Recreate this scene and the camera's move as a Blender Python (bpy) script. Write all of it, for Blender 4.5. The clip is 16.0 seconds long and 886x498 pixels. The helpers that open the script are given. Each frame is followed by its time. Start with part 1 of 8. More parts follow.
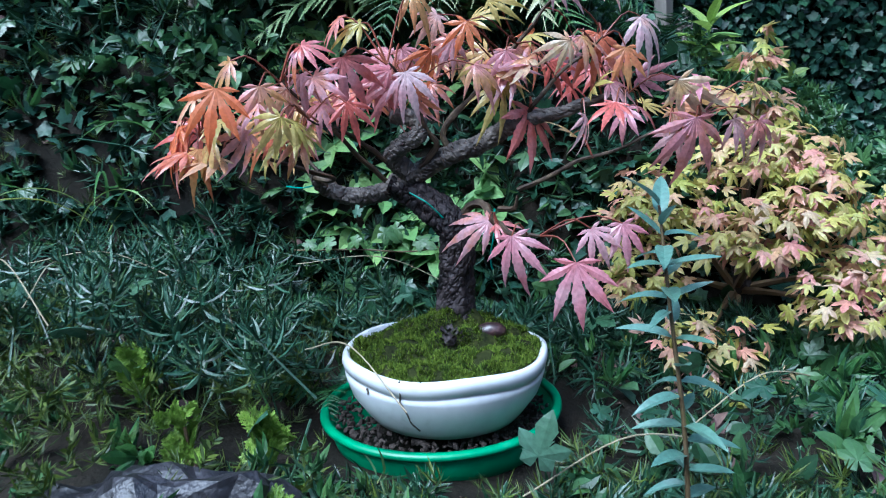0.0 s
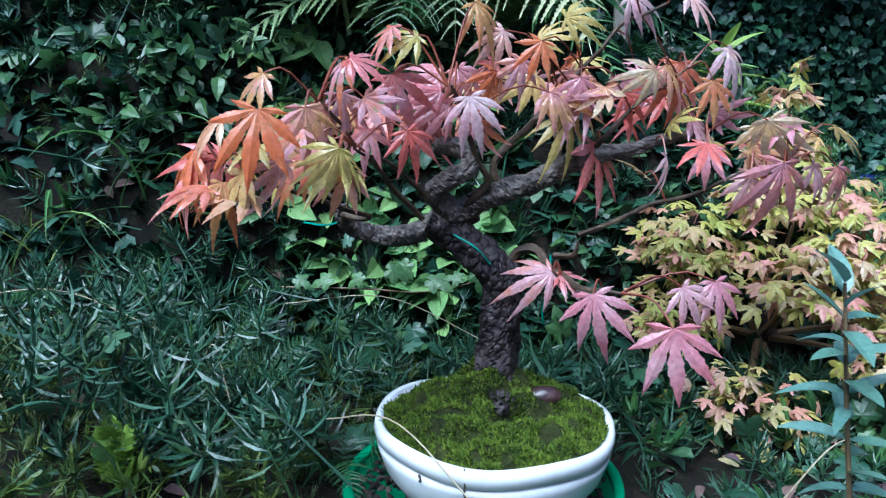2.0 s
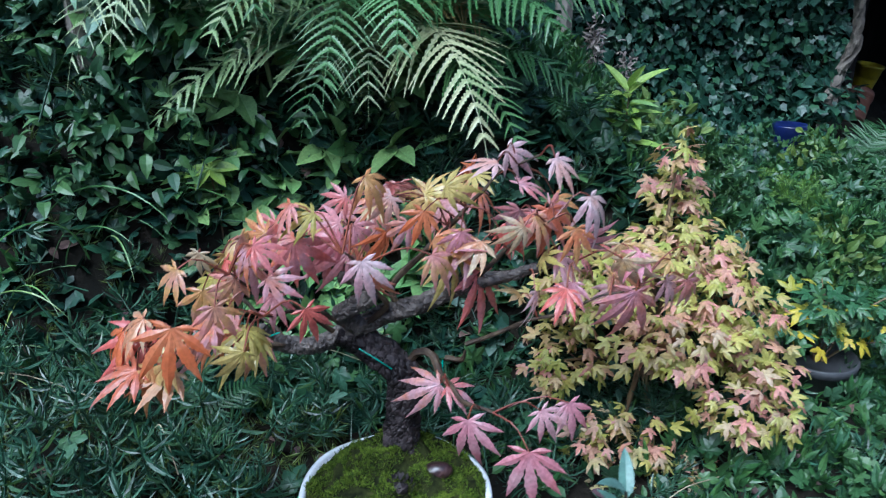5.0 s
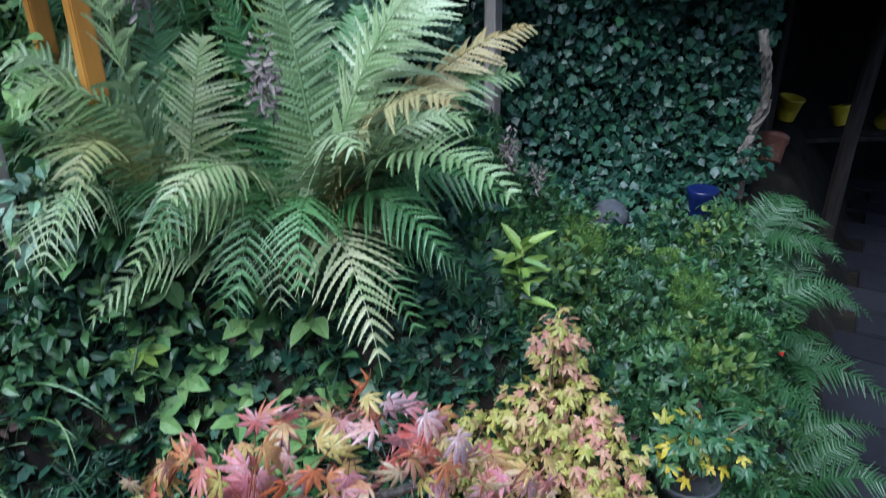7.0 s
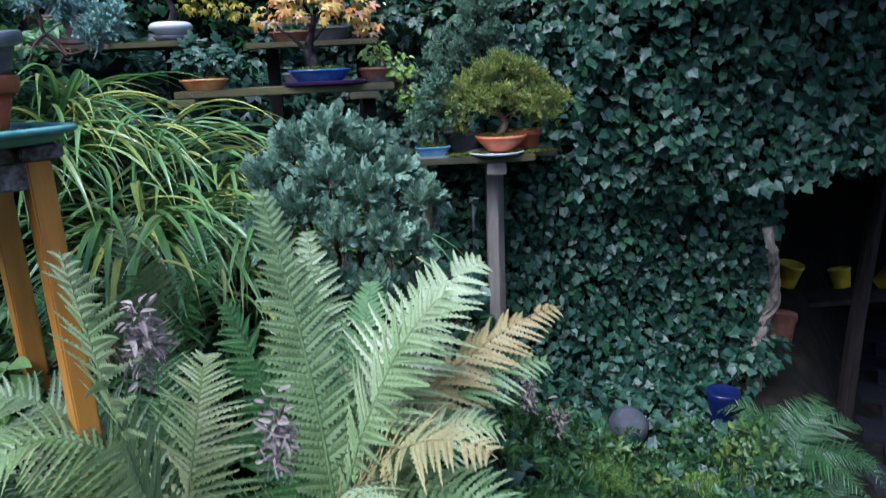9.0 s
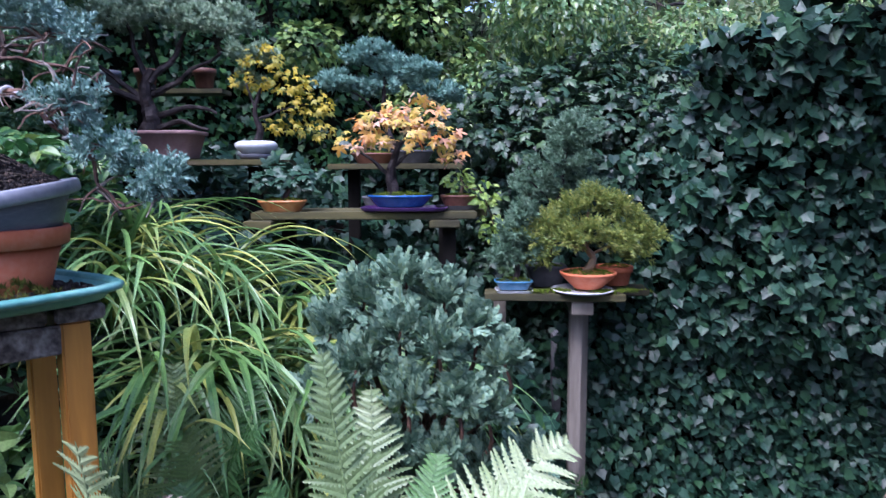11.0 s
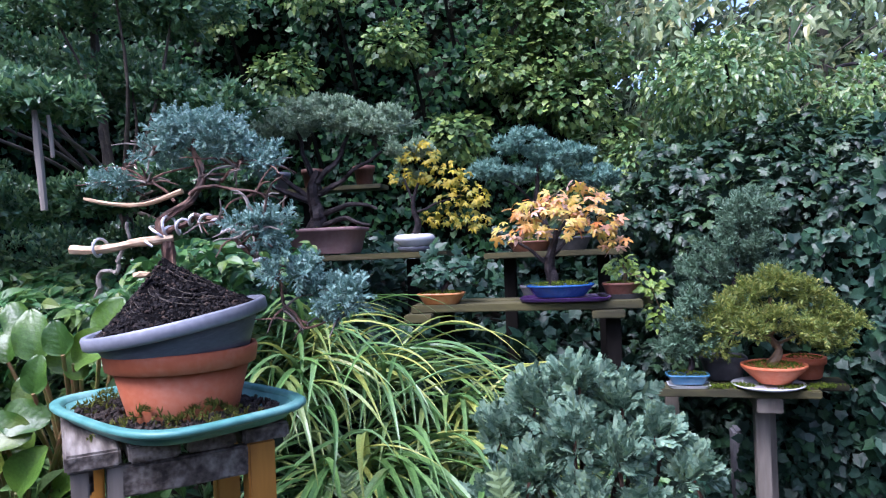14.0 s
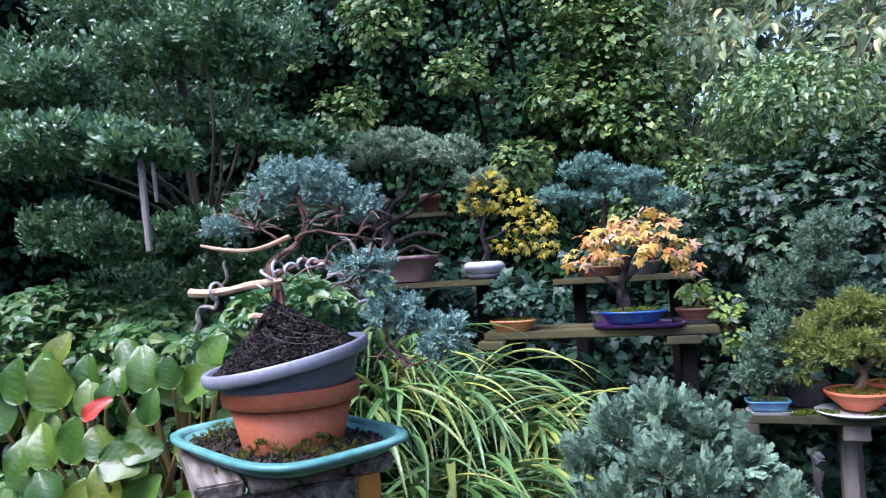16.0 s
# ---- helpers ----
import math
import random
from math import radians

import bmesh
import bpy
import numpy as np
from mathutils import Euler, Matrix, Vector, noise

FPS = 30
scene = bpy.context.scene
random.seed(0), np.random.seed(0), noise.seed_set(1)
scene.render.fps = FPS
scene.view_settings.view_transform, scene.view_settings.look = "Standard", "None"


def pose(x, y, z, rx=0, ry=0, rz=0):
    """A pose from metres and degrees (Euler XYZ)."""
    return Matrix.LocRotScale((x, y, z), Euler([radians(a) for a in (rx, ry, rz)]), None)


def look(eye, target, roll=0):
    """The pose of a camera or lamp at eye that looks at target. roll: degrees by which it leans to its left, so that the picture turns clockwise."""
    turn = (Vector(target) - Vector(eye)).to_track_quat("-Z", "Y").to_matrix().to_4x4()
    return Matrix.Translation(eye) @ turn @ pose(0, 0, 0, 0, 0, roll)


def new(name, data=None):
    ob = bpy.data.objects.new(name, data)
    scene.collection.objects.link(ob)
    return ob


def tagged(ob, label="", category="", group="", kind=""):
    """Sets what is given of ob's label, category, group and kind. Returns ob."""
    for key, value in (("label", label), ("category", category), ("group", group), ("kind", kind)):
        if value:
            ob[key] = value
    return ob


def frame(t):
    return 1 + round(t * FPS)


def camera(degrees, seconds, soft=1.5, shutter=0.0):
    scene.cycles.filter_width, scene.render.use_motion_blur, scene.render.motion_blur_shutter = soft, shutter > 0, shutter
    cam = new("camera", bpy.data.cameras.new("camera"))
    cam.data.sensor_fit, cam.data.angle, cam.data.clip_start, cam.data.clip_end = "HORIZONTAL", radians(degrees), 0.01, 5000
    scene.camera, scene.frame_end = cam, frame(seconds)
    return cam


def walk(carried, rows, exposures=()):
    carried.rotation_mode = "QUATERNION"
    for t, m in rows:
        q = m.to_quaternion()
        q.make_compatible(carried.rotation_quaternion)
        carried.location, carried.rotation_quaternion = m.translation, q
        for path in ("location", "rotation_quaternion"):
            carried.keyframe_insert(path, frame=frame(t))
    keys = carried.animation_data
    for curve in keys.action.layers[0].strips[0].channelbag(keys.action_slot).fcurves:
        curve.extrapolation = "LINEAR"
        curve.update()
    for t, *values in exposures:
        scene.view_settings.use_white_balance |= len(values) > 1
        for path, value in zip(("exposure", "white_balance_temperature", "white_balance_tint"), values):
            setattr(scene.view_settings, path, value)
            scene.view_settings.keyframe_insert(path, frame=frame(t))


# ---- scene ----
cam = camera(65.2, 16.0, soft=1.1, shutter=0.5)
PATH = [
    (0, (0.136, -0.878, 0.423), (-0.181, 1.062, 0.051), -2.9),
    (0.5, (0.085, -0.843, 0.423), (-0.114, 1.114, 0.057), -2.8),
    (1, (0.033, -0.798, 0.433), (-0.041, 1.166, 0.061), -2.1),
    (1.5, (-0.012, -0.766, 0.44), (-0.054, 1.2, 0.075), -0.7),
    (2, (-0.046, -0.755, 0.454), (-0.1, 1.212, 0.094), -0.3),
    (2.5, (-0.071, -0.758, 0.469), (-0.096, 1.21, 0.11), -0.2),
    (3, (-0.076, -0.774, 0.501), (-0.035, 1.188, 0.114), 0.3),
    (3.2, (-0.069, -0.782, 0.52), (-0.031, 1.177, 0.116), 0.0),
    (5.3, (0.074, -0.791, 0.845), (0.11, 1.053, 0.071), -0.6),
    (5.5, (0.092, -0.792, 0.879), (0.145, 1.041, 0.081), -0.5),
    (6, (0.115, -0.801, 0.986), (0.202, 0.99, 0.1), -0.1),
    (6.3, (0.176, -0.833, 1.062), (0.234, 0.972, 0.201), -1.6),
    (6.5, (0.145, -0.812, 1.121), (0.254, 0.982, 0.243), 0.1),
    (7, (0.175, -0.793, 1.231), (0.295, 1.022, 0.401), -0.9),
    (7.5, (0.178, -0.735, 1.321), (0.323, 1.107, 0.555), -1.4),
    (8, (0.16, -0.638, 1.417), (0.322, 1.219, 0.692), -2.7),
    (8.5, (0.145, -0.595, 1.487), (0.306, 1.304, 0.88), -3.4),
    (9, (0.131, -0.548, 1.542), (0.305, 1.377, 1.028), -2.5),
    (9.2, (0.12, -0.531, 1.554), (0.297, 1.403, 1.077), -1.7),
    (11.3, (0.128, -0.33, 1.642), (0.038, 1.658, 1.444), -0.7),
    (11.5, (0.122, -0.321, 1.648), (-0.019, 1.666, 1.473), -1.2),
    (12, (0.107, -0.306, 1.655), (-0.127, 1.677, 1.537), -1.1),
    (12.5, (0.101, -0.299, 1.661), (-0.184, 1.679, 1.572), -1.4),
    (13, (0.097, -0.3, 1.668), (-0.251, 1.669, 1.611), -2.0),
    (13.5, (0.089, -0.301, 1.674), (-0.308, 1.658, 1.643), -2.4),
    (14, (0.074, -0.302, 1.681), (-0.357, 1.651, 1.675), -2.3),
    (14.5, (0.064, -0.305, 1.687), (-0.402, 1.64, 1.698), -2.9),
    (15, (0.052, -0.319, 1.693), (-0.456, 1.615, 1.716), -3.1),
    (15.5, (0.045, -0.332, 1.701), (-0.5, 1.591, 1.741), -2.9),
    (16, (0.03, -0.361, 1.712), (-0.548, 1.552, 1.771), -3.3),
]
walk(cam, [(t, look(eye, target, roll)) for t, eye, target, roll in PATH],
     [(0, 2.08, 4820, 4), (3.2, 2.06, 4820, 4), (6, 1.66, 5050, 6), (9, 1.78, 5180, 17), (11.3, 2.14, 5380, 31), (16, 2.14, 5500, 28)])

# ---- world, sun and exposure ----
world = bpy.data.worlds.new("overcast_sky")
scene.world = world
world.use_nodes = True
wn = world.node_tree.nodes
wl = world.node_tree.links
sky = wn.new("ShaderNodeTexSky")
sky.sky_type = "NISHITA"
sky.sun_disc = False
sky.sun_elevation = radians(55)
sky.sun_rotation = radians(205)
sky.air_density, sky.dust_density, sky.ozone_density = 1.0, 2.5, 1.0
wl.new(sky.outputs[0], wn["Background"].inputs[0])
wn["Background"].inputs[1].default_value = 0.095
sun_data = bpy.data.lights.new("sun", "SUN")
sun_data.energy, sun_data.angle, sun_data.color = 1.7, radians(36), (1.0, 0.98, 0.95)
sun = new("sun", sun_data)
sun.matrix_world = look((-2.2, -2.0, 6.0), (0, 0.5, 0.5))

# ---- small tools ----
rng = np.random.default_rng(7)


def smooth(a, b, v):
    u = np.clip((np.asarray(v, float) - a) / (b - a), 0, 1)
    return u * u * (3 - 2 * u)


def tri_mesh(name, verts, tris):
    verts, tris = np.asarray(verts, np.float32), np.asarray(tris, np.int32)
    me = bpy.data.meshes.new(name)
    me.vertices.add(len(verts))
    me.vertices.foreach_set("co", verts.ravel())
    me.loops.add(len(tris) * 3)
    me.loops.foreach_set("vertex_index", tris.ravel())
    me.polygons.add(len(tris))
    me.polygons.foreach_set("loop_start", np.arange(0, len(tris) * 3, 3, dtype=np.int32))
    me.update(calc_edges=True)
    me.shade_flat()
    return me


def thing(name, label, category, group="", kind="", at=(0, 0, 0)):
    ob = new(name)
    ob.empty_display_size = 0.05
    ob.location = at
    return tagged(ob, label, category, group, kind)


def shape(name, geo, material, parent=None, label="", shade=False, at=None):
    """One mesh object from (verts, tris) or a mesh; under a parent its coordinates are the parent's own."""
    me = geo if isinstance(geo, bpy.types.Mesh) else tri_mesh(name, *geo)
    if material and not me.materials:
        me.materials.append(material)
    if shade:
        me.shade_smooth()
    ob = new(name, me)
    if parent:
        ob.parent = parent
    if at is not None:
        ob.location = at
    return tagged(ob, label)


def join(geos):
    vs, ts, n = [], [], 0
    for v, t in geos:
        v, t = np.asarray(v, float), np.asarray(t, int)
        vs.append(v)
        ts.append(t + n)
        n += len(v)
    return np.concatenate(vs), np.concatenate(ts)


def from_bm(bm):
    bmesh.ops.triangulate(bm, faces=bm.faces[:])
    bm.verts.index_update()
    v = np.array([p.co[:] for p in bm.verts])
    t = np.array([[p.index for p in f.verts] for f in bm.faces])
    bm.free()
    return v, t


def plank(sx, sy, sz, bevel=0.003, rough=0.0, seed=0):
    """A sawn board centred on its own middle, with softened edges and a slight warp."""
    bm = bmesh.new()
    bmesh.ops.create_cube(bm, size=1, matrix=Matrix.Diagonal((sx, sy, sz, 1)))
    bmesh.ops.bevel(bm, geom=bm.edges[:], offset=min(bevel, sz * 0.4), segments=2, affect="EDGES")
    if rough:
        bmesh.ops.subdivide_edges(bm, edges=[e for e in bm.edges if e.calc_length() > 0.08], cuts=3)
        for p in bm.verts:
            p.co += rough * noise.noise_vector(p.co * 9 + Vector((seed, 0, 0)))
    return from_bm(bm)


def moved(geo, m):
    v, t = geo
    m = np.array(m)
    return np.asarray(v) @ m[:3, :3].T + m[:3, 3], t


def tube(points, radii, sides=8, rough=0.0, seed=0.0, cap=True):
    """A tapered limb along a bent line."""
    pts = np.asarray(points, float)
    radii = np.broadcast_to(np.asarray(radii, float), (len(pts),))
    tang = np.gradient(pts, axis=0)
    tang /= np.linalg.norm(tang, axis=1)[:, None] + 1e-9
    up = np.array([0.31, 0.17, 0.93]) if abs(tang[0][2]) < 0.8 else np.array([1.0, 0.2, 0.1])
    vs, a = [], np.linspace(0, 2 * np.pi, sides, endpoint=False)
    for p, d, r in zip(pts, tang, radii):
        s = np.cross(d, up)
        s /= np.linalg.norm(s)
        w = np.cross(s, d)
        up = w
        ring = np.cos(a)[:, None] * s + np.sin(a)[:, None] * w
        k = np.full(sides, r)
        if rough:
            k = k * np.array([1 + rough * noise.noise(Vector(p * 38 + q * 1.7 + seed)) for q in ring])
        vs.append(p + ring * k[:, None])
    n, t = len(pts), []
    for i in range(n - 1):
        for j in range(sides):
            b, c = i * sides + j, i * sides + (j + 1) % sides
            t += [(b, c, b + sides), (c, c + sides, b + sides)]
    v = np.concatenate(vs)
    if cap:
        v = np.concatenate([v, pts[:1], pts[-1:]])
        for j in range(sides):
            t.append((len(v) - 2, (j + 1) % sides, j))
            t.append((len(v) - 1, (n - 1) * sides + j, (n - 1) * sides + (j + 1) % sides))
    return v, np.array(t)


def plated(line, radii, sides, depth, scale, seed=0.0):
    """A trunk whose bark is cracked into plates."""
    v, t = tube(line, radii, sides, 0.18, seed)
    c = np.repeat(np.asarray(line), sides, axis=0)
    body = v[:len(c)]
    for i, p in enumerate(body):
        d = noise.voronoi(Vector((p[0] * scale, p[1] * scale, p[2] * scale * 0.75)))[0]
        crack = math.exp(-max(0.0, d[1] - d[0]) * 9)
        v[i] = c[i] + (p - c[i]) * (1 + depth * (0.35 - crack))
    return v, t


def bend(points, n):
    """A smooth line through a few points."""
    p = np.asarray(points, float)
    q = np.concatenate([2 * p[:1] - p[1:2], p, 2 * p[-1:] - p[-2:-1]])
    out = []
    for u in np.linspace(0, len(p) - 1 - 1e-6, n):
        i = int(u)
        f = u - i
        a, b, c, d = q[i:i + 4]
        out.append(0.5 * (2 * b + (c - a) * f + (2 * a - 5 * b + 4 * c - d) * f * f + (3 * b - a - 3 * c + d) * f ** 3))
    return np.array(out)


def gnarl(line, amount, freq=14.0, seed=0.0):
    """A limb's line with natural kinks."""
    return np.array([np.array(p) + amount * np.array(noise.noise_vector(Vector(p) * freq + Vector((seed, 0, 0)))) for p in line])


def lathe(profile, steps=48, sx=1.0, sy=1.0, squareness=0.0):
    """A turned body from (radius, height) pairs; squareness turns the round into a rounded rectangle."""
    a = np.linspace(0, 2 * np.pi, steps, endpoint=False)
    c, s = np.cos(a), np.sin(a)
    if squareness:
        k = (np.abs(c) ** squareness + np.abs(s) ** squareness) ** (-1.0 / squareness)
        c, s = c * k, s * k
    v, t = [], []
    for r, z in profile:
        v += [(r * sx * p, r * sy * q, z) for p, q in zip(c, s)]
    for i in range(len(profile) - 1):
        for j in range(steps):
            b, d = i * steps + j, i * steps + (j + 1) % steps
            t += [(b, d, b + steps), (d, d + steps, b + steps)]
    return np.array(v), np.array(t)


def unit(v):
    v = np.asarray(v, float)
    return v / (np.linalg.norm(v, axis=-1, keepdims=True) + 1e-9)


def inst(templates, pos, normal, along, size, gen):
    """Copies of leaf templates joined into one sheet of geometry."""
    pos = np.asarray(pos, float)
    x = unit(along)
    z = unit(np.asarray(normal) - (np.sum(np.asarray(normal) * x, axis=1))[:, None] * x)
    y = np.cross(z, x)
    size = np.broadcast_to(size, (len(pos),))
    pick = gen.integers(0, len(templates), len(pos))
    geos = []
    for k, (tv, tt) in enumerate(templates):
        m = pick == k
        if not m.any():
            continue
        b = np.stack([x[m], y[m], z[m]], 1)
        v = pos[m][:, None, :] + size[m][:, None, None] * np.einsum("vk,nkj->nvj", tv, b)
        n, c = v.shape[:2]
        t = (tt[None] + (np.arange(n) * c)[:, None, None]).reshape(-1, 3)
        geos.append((v.reshape(-1, 3), t))
    return join(geos)


def leaf_objects(name, parent, meshes, pos, normal, along, size, gen):
    """Leaves as objects of their own that share a few meshes."""
    x = unit(along)
    z = unit(np.asarray(normal) - (np.sum(np.asarray(normal) * x, axis=1))[:, None] * x)
    y = np.cross(z, x)
    size = np.broadcast_to(size, (len(pos),))
    for i in range(len(pos)):
        ob = new(name, meshes[int(gen.integers(0, len(meshes)))])
        ob.parent = parent
        m = np.eye(4)
        m[:3, 0], m[:3, 1], m[:3, 2], m[:3, 3] = x[i] * size[i], y[i] * size[i], z[i] * size[i], pos[i]
        ob.matrix_local = Matrix(m.tolist())


def jitter(base, amount, gen):
    return unit(np.asarray(base) + gen.normal(0, amount, (len(base), 3)))


# ---- leaf shapes (length 1 along x, face up along z) ----
def simple_leaf(width=0.4, droop=0.2, fold=0.15, steps=5, tip=1.6, wave=0.0):
    """An undivided leaf: oval, lance or strap."""
    v, t = [], []
    for i in range(steps + 1):
        u = i / steps
        w = width / 2 * (math.sin(math.pi * min(1, u ** 0.75)) ** (1 / tip) if 0 < u < 1 else 0.02)
        z = -droop * u * u
        v += [(u, -w, z + fold * w * 2 + wave * math.sin(9 * u)), (u, 0, z), (u, w, z + fold * w * 2 + wave * math.sin(8 * u + 2))]
    for i in range(steps):
        a = 3 * i
        t += [(a, a + 3, a + 4), (a, a + 4, a + 1), (a + 1, a + 4, a + 5), (a + 1, a + 5, a + 2)]
    return np.array(v), np.array(t)


def lobed_leaf(lobes, droop=0.25, ridge=0.03, base=0.3, lift=0.0, seed=0, profile=((0.38, 0.7), (0.6, 1.0), (0.8, 0.62))):
    """A palmate leaf; lobes: (angle in degrees, length, half width, depth of the cleft after it)."""
    g = np.random.default_rng(seed)
    v, t = [(base * 0.0, 0, 0)], []
    edge = []
    for i, (ang, length, half, cleft) in enumerate(lobes):
        a = radians(ang)
        d, n = np.array([math.cos(a), math.sin(a)]), np.array([-math.sin(a), math.cos(a)])
        length = length * g.uniform(0.92, 1.06)
        bendy = g.uniform(-0.06, 0.06)
        row = []
        for u, w in profile:
            row.append((d * length * u + n * (half * w + bendy * u * u), d * length * u - n * (half * w - bendy * u * u), d * length * u + n * bendy * u * u))
        tip2 = d * length + n * bendy
        edge.append((row, tip2))
    def z_of(p, lobe_drop):
        r2 = p[0] * p[0] + p[1] * p[1]
        return lift * math.sqrt(r2) - droop * r2 * lobe_drop
    k = []
    for i, (row, tip2) in enumerate(edge):
        drop = g.uniform(0.7, 1.4)
        ids = []
        for l, r, m in row:
            ids.append((len(v), len(v) + 1, len(v) + 2))
            v.append((l[0], l[1], z_of(l, drop) - ridge))
            v.append((r[0], r[1], z_of(r, drop) - ridge))
            v.append((m[0], m[1], z_of(m, drop)))
        v.append((tip2[0], tip2[1], z_of(tip2, drop * 1.1)))
        ti = len(v) - 1
        l0, r0, m0 = ids[0]
        t += [(0, r0, m0), (0, m0, l0)]
        for (la, ra, ma), (lb, rb, mb) in zip(ids, ids[1:]):
            t += [(ma, ra, rb), (ma, rb, mb), (ma, mb, lb), (ma, lb, la)]
        la, ra, ma = ids[-1]
        t += [(ma, ra, ti), (ma, ti, la)]
        k.append((l0, r0))
    for i in range(len(k) - 1):
        a = radians((lobes[i][0] + lobes[i + 1][0]) / 2)
        q = lobes[i][3]
        v.append((math.cos(a) * q, math.sin(a) * q, z_of((math.cos(a) * q, math.sin(a) * q), 1) - ridge * 0.5))
        c = len(v) - 1
        t += [(0, k[i][0], c), (0, c, k[i + 1][1])]
    return np.array(v), np.array(t)


def maple_leaf(seed, droop=0.3):
    """A seven-lobed Japanese maple leaf with long saw-edged points."""
    return lobed_leaf([(-100, 0.36, 0.05, 0.13), (-62, 0.68, 0.082, 0.2), (-30, 0.9, 0.098, 0.28), (0, 1.0, 0.108, 0.28),
                       (30, 0.9, 0.098, 0.2), (62, 0.68, 0.082, 0.13), (100, 0.36, 0.05, 0)], droop, 0.02, seed=seed,
                      profile=((0.32, 0.62), (0.44, 1.0), (0.475, 0.86), (0.58, 1.02), (0.615, 0.8), (0.7, 0.82), (0.735, 0.58), (0.86, 0.36)))


def trident_leaf(seed, droop=0.25):
    return lobed_leaf([(-95, 0.35, 0.13, 0.3), (-52, 0.85, 0.16, 0.45), (0, 1.0, 0.18, 0.45), (52, 0.85, 0.16, 0.3), (95, 0.35, 0.13, 0)], droop, 0.03, seed=seed)


def ivy_leaf(seed, droop=0.2):
    return lobed_leaf([(-125, 0.42, 0.2, 0.4), (-58, 0.66, 0.2, 0.5), (0, 1.0, 0.25, 0.5), (58, 0.66, 0.2, 0.4), (125, 0.42, 0.2, 0)], droop, 0.02, seed=seed)


def blade_leaf(width, bow=0.2, fold=0.15):
    """A small pointed leaf folded along its midrib, for leaves seen from afar."""
    w = width / 2
    v = np.array([(0, 0, 0), (0.4, w, fold * w), (1, 0, -bow * 0.6), (0.4, -w, fold * w), (0.45, 0, -fold * w)])
    return v, np.array([(0, 4, 1), (1, 4, 2), (0, 3, 4), (4, 3, 2)])


def ivy_small(seed, droop=0.2):
    """A five-pointed ivy leaf of few faces."""
    g = np.random.default_rng(seed)
    rim = [(0, 0), (-0.14, -0.4), (0.22, -0.4), (0.4, -0.52), (0.6, -0.3), (1.0, 0), (0.6, 0.3), (0.4, 0.52), (0.22, 0.4), (-0.14, 0.4)]
    v = [(0.3, 0, -0.03)] + [(x * g.uniform(0.9, 1.1), y * g.uniform(0.9, 1.1), 0.04 * abs(y) - droop * 0.5 * x * x) for x, y in rim]
    return np.array(v), np.array([(0, 1 + i, 1 + (i + 1) % 10) for i in range(10)])


def tuft(n, width, seed, spread=75, bow=0.25, cheap=False):
    """A rosette of narrow leaves round a shoot, pointing along x."""
    g = np.random.default_rng(seed)
    geos = []
    for i in range(n):
        v, t = blade_leaf(width, bow, 0.2) if cheap else simple_leaf(width, bow, 0.2, 3, 1.4)
        v = v * g.uniform(0.6, 1.0)
        r = Euler((g.uniform(0, 6.28), 0, 0)).to_matrix() @ Euler((0, -radians(g.uniform(15, spread)), 0)).to_matrix()
        geos.append((v @ np.array(r).T + np.array([g.uniform(-0.25, 0.1), 0, 0]), t))
    return join(geos)


def rosette(n, width, seed):
    """A shoot along x whose narrow leaves stand out all round in loose whorls, shorter towards the tip."""
    g = np.random.default_rng(seed)
    geos = []
    for i in range(n):
        u = i / n
        v, t = simple_leaf(width, 0.22, 0.35, 3, 1.3)
        v = v * (0.85 - 0.45 * u) * g.uniform(0.8, 1.15)
        r = Euler((i * 2.4 + g.uniform(-0.3, 0.3), 0, 0)).to_matrix() @ Euler((0, -radians(95 - 70 * u + g.uniform(-14, 14)), 0)).to_matrix()
        geos.append((v @ np.array(r).T + np.array([-0.55 + 0.75 * u, 0, 0]), t))
    geos.append(tube(np.array([(-1.6, 0, 0), (-0.6, 0.02, 0), (0.1, 0, 0)]), [0.03, 0.025, 0.015], 4, cap=False))
    return join(geos)


def spray(n, seed, flat=0.35, thick=0.05, curl=0.0, plane=False):
    """A conifer shoot along x: an axis with short scaly side shoots."""
    g = np.random.default_rng(seed)
    v, t = [], []

    def blade(p, d, l, w):
        d = unit(d)
        s = unit(np.cross(d, np.array([0, 0, 1.0]) + g.normal(0, 0.2, 3)) if plane else np.cross(d, g.normal(0, 1, 3)))
        k = len(v)
        m = p + d * l * 0.55
        v.extend([p - s * w * 0.4, p + s * w * 0.4, m + s * w, m - s * w, p + d * l])
        t.extend([(k, k + 1, k + 2), (k, k + 2, k + 3), (k + 3, k + 2, k + 4)])
    blade(np.zeros(3), np.array([1.0, 0, 0]), 1.0, thick * 0.8)
    for i in range(n):
        u = 0.08 + 0.86 * i / n
        side = 1 if i % 2 else -1
        p = np.array([u, 0, -curl * u * u])
        d = np.array([0.8, side * g.uniform(0.5, 0.95), g.normal(0, flat)])
        blade(p, d, (0.46 * (1 - u) + 0.12) * g.uniform(0.75, 1.2), thick)
    return np.array(v), np.array(t)


# ---- materials ----
def nodes_of(name):
    m = bpy.data.materials.new(name)
    m.use_nodes = True
    n, l = m.node_tree.nodes, m.node_tree.links
    return m, n, l, n["Principled BSDF"]


def ramp(n, stops):
    r = n.new("ShaderNodeValToRGB")
    e = r.color_ramp.elements
    while len(e) < len(stops):
        e.new(0.5)
    for i, (p, c) in enumerate(stops):
        e[i].position, e[i].color = p, (*c, 1)
    return r


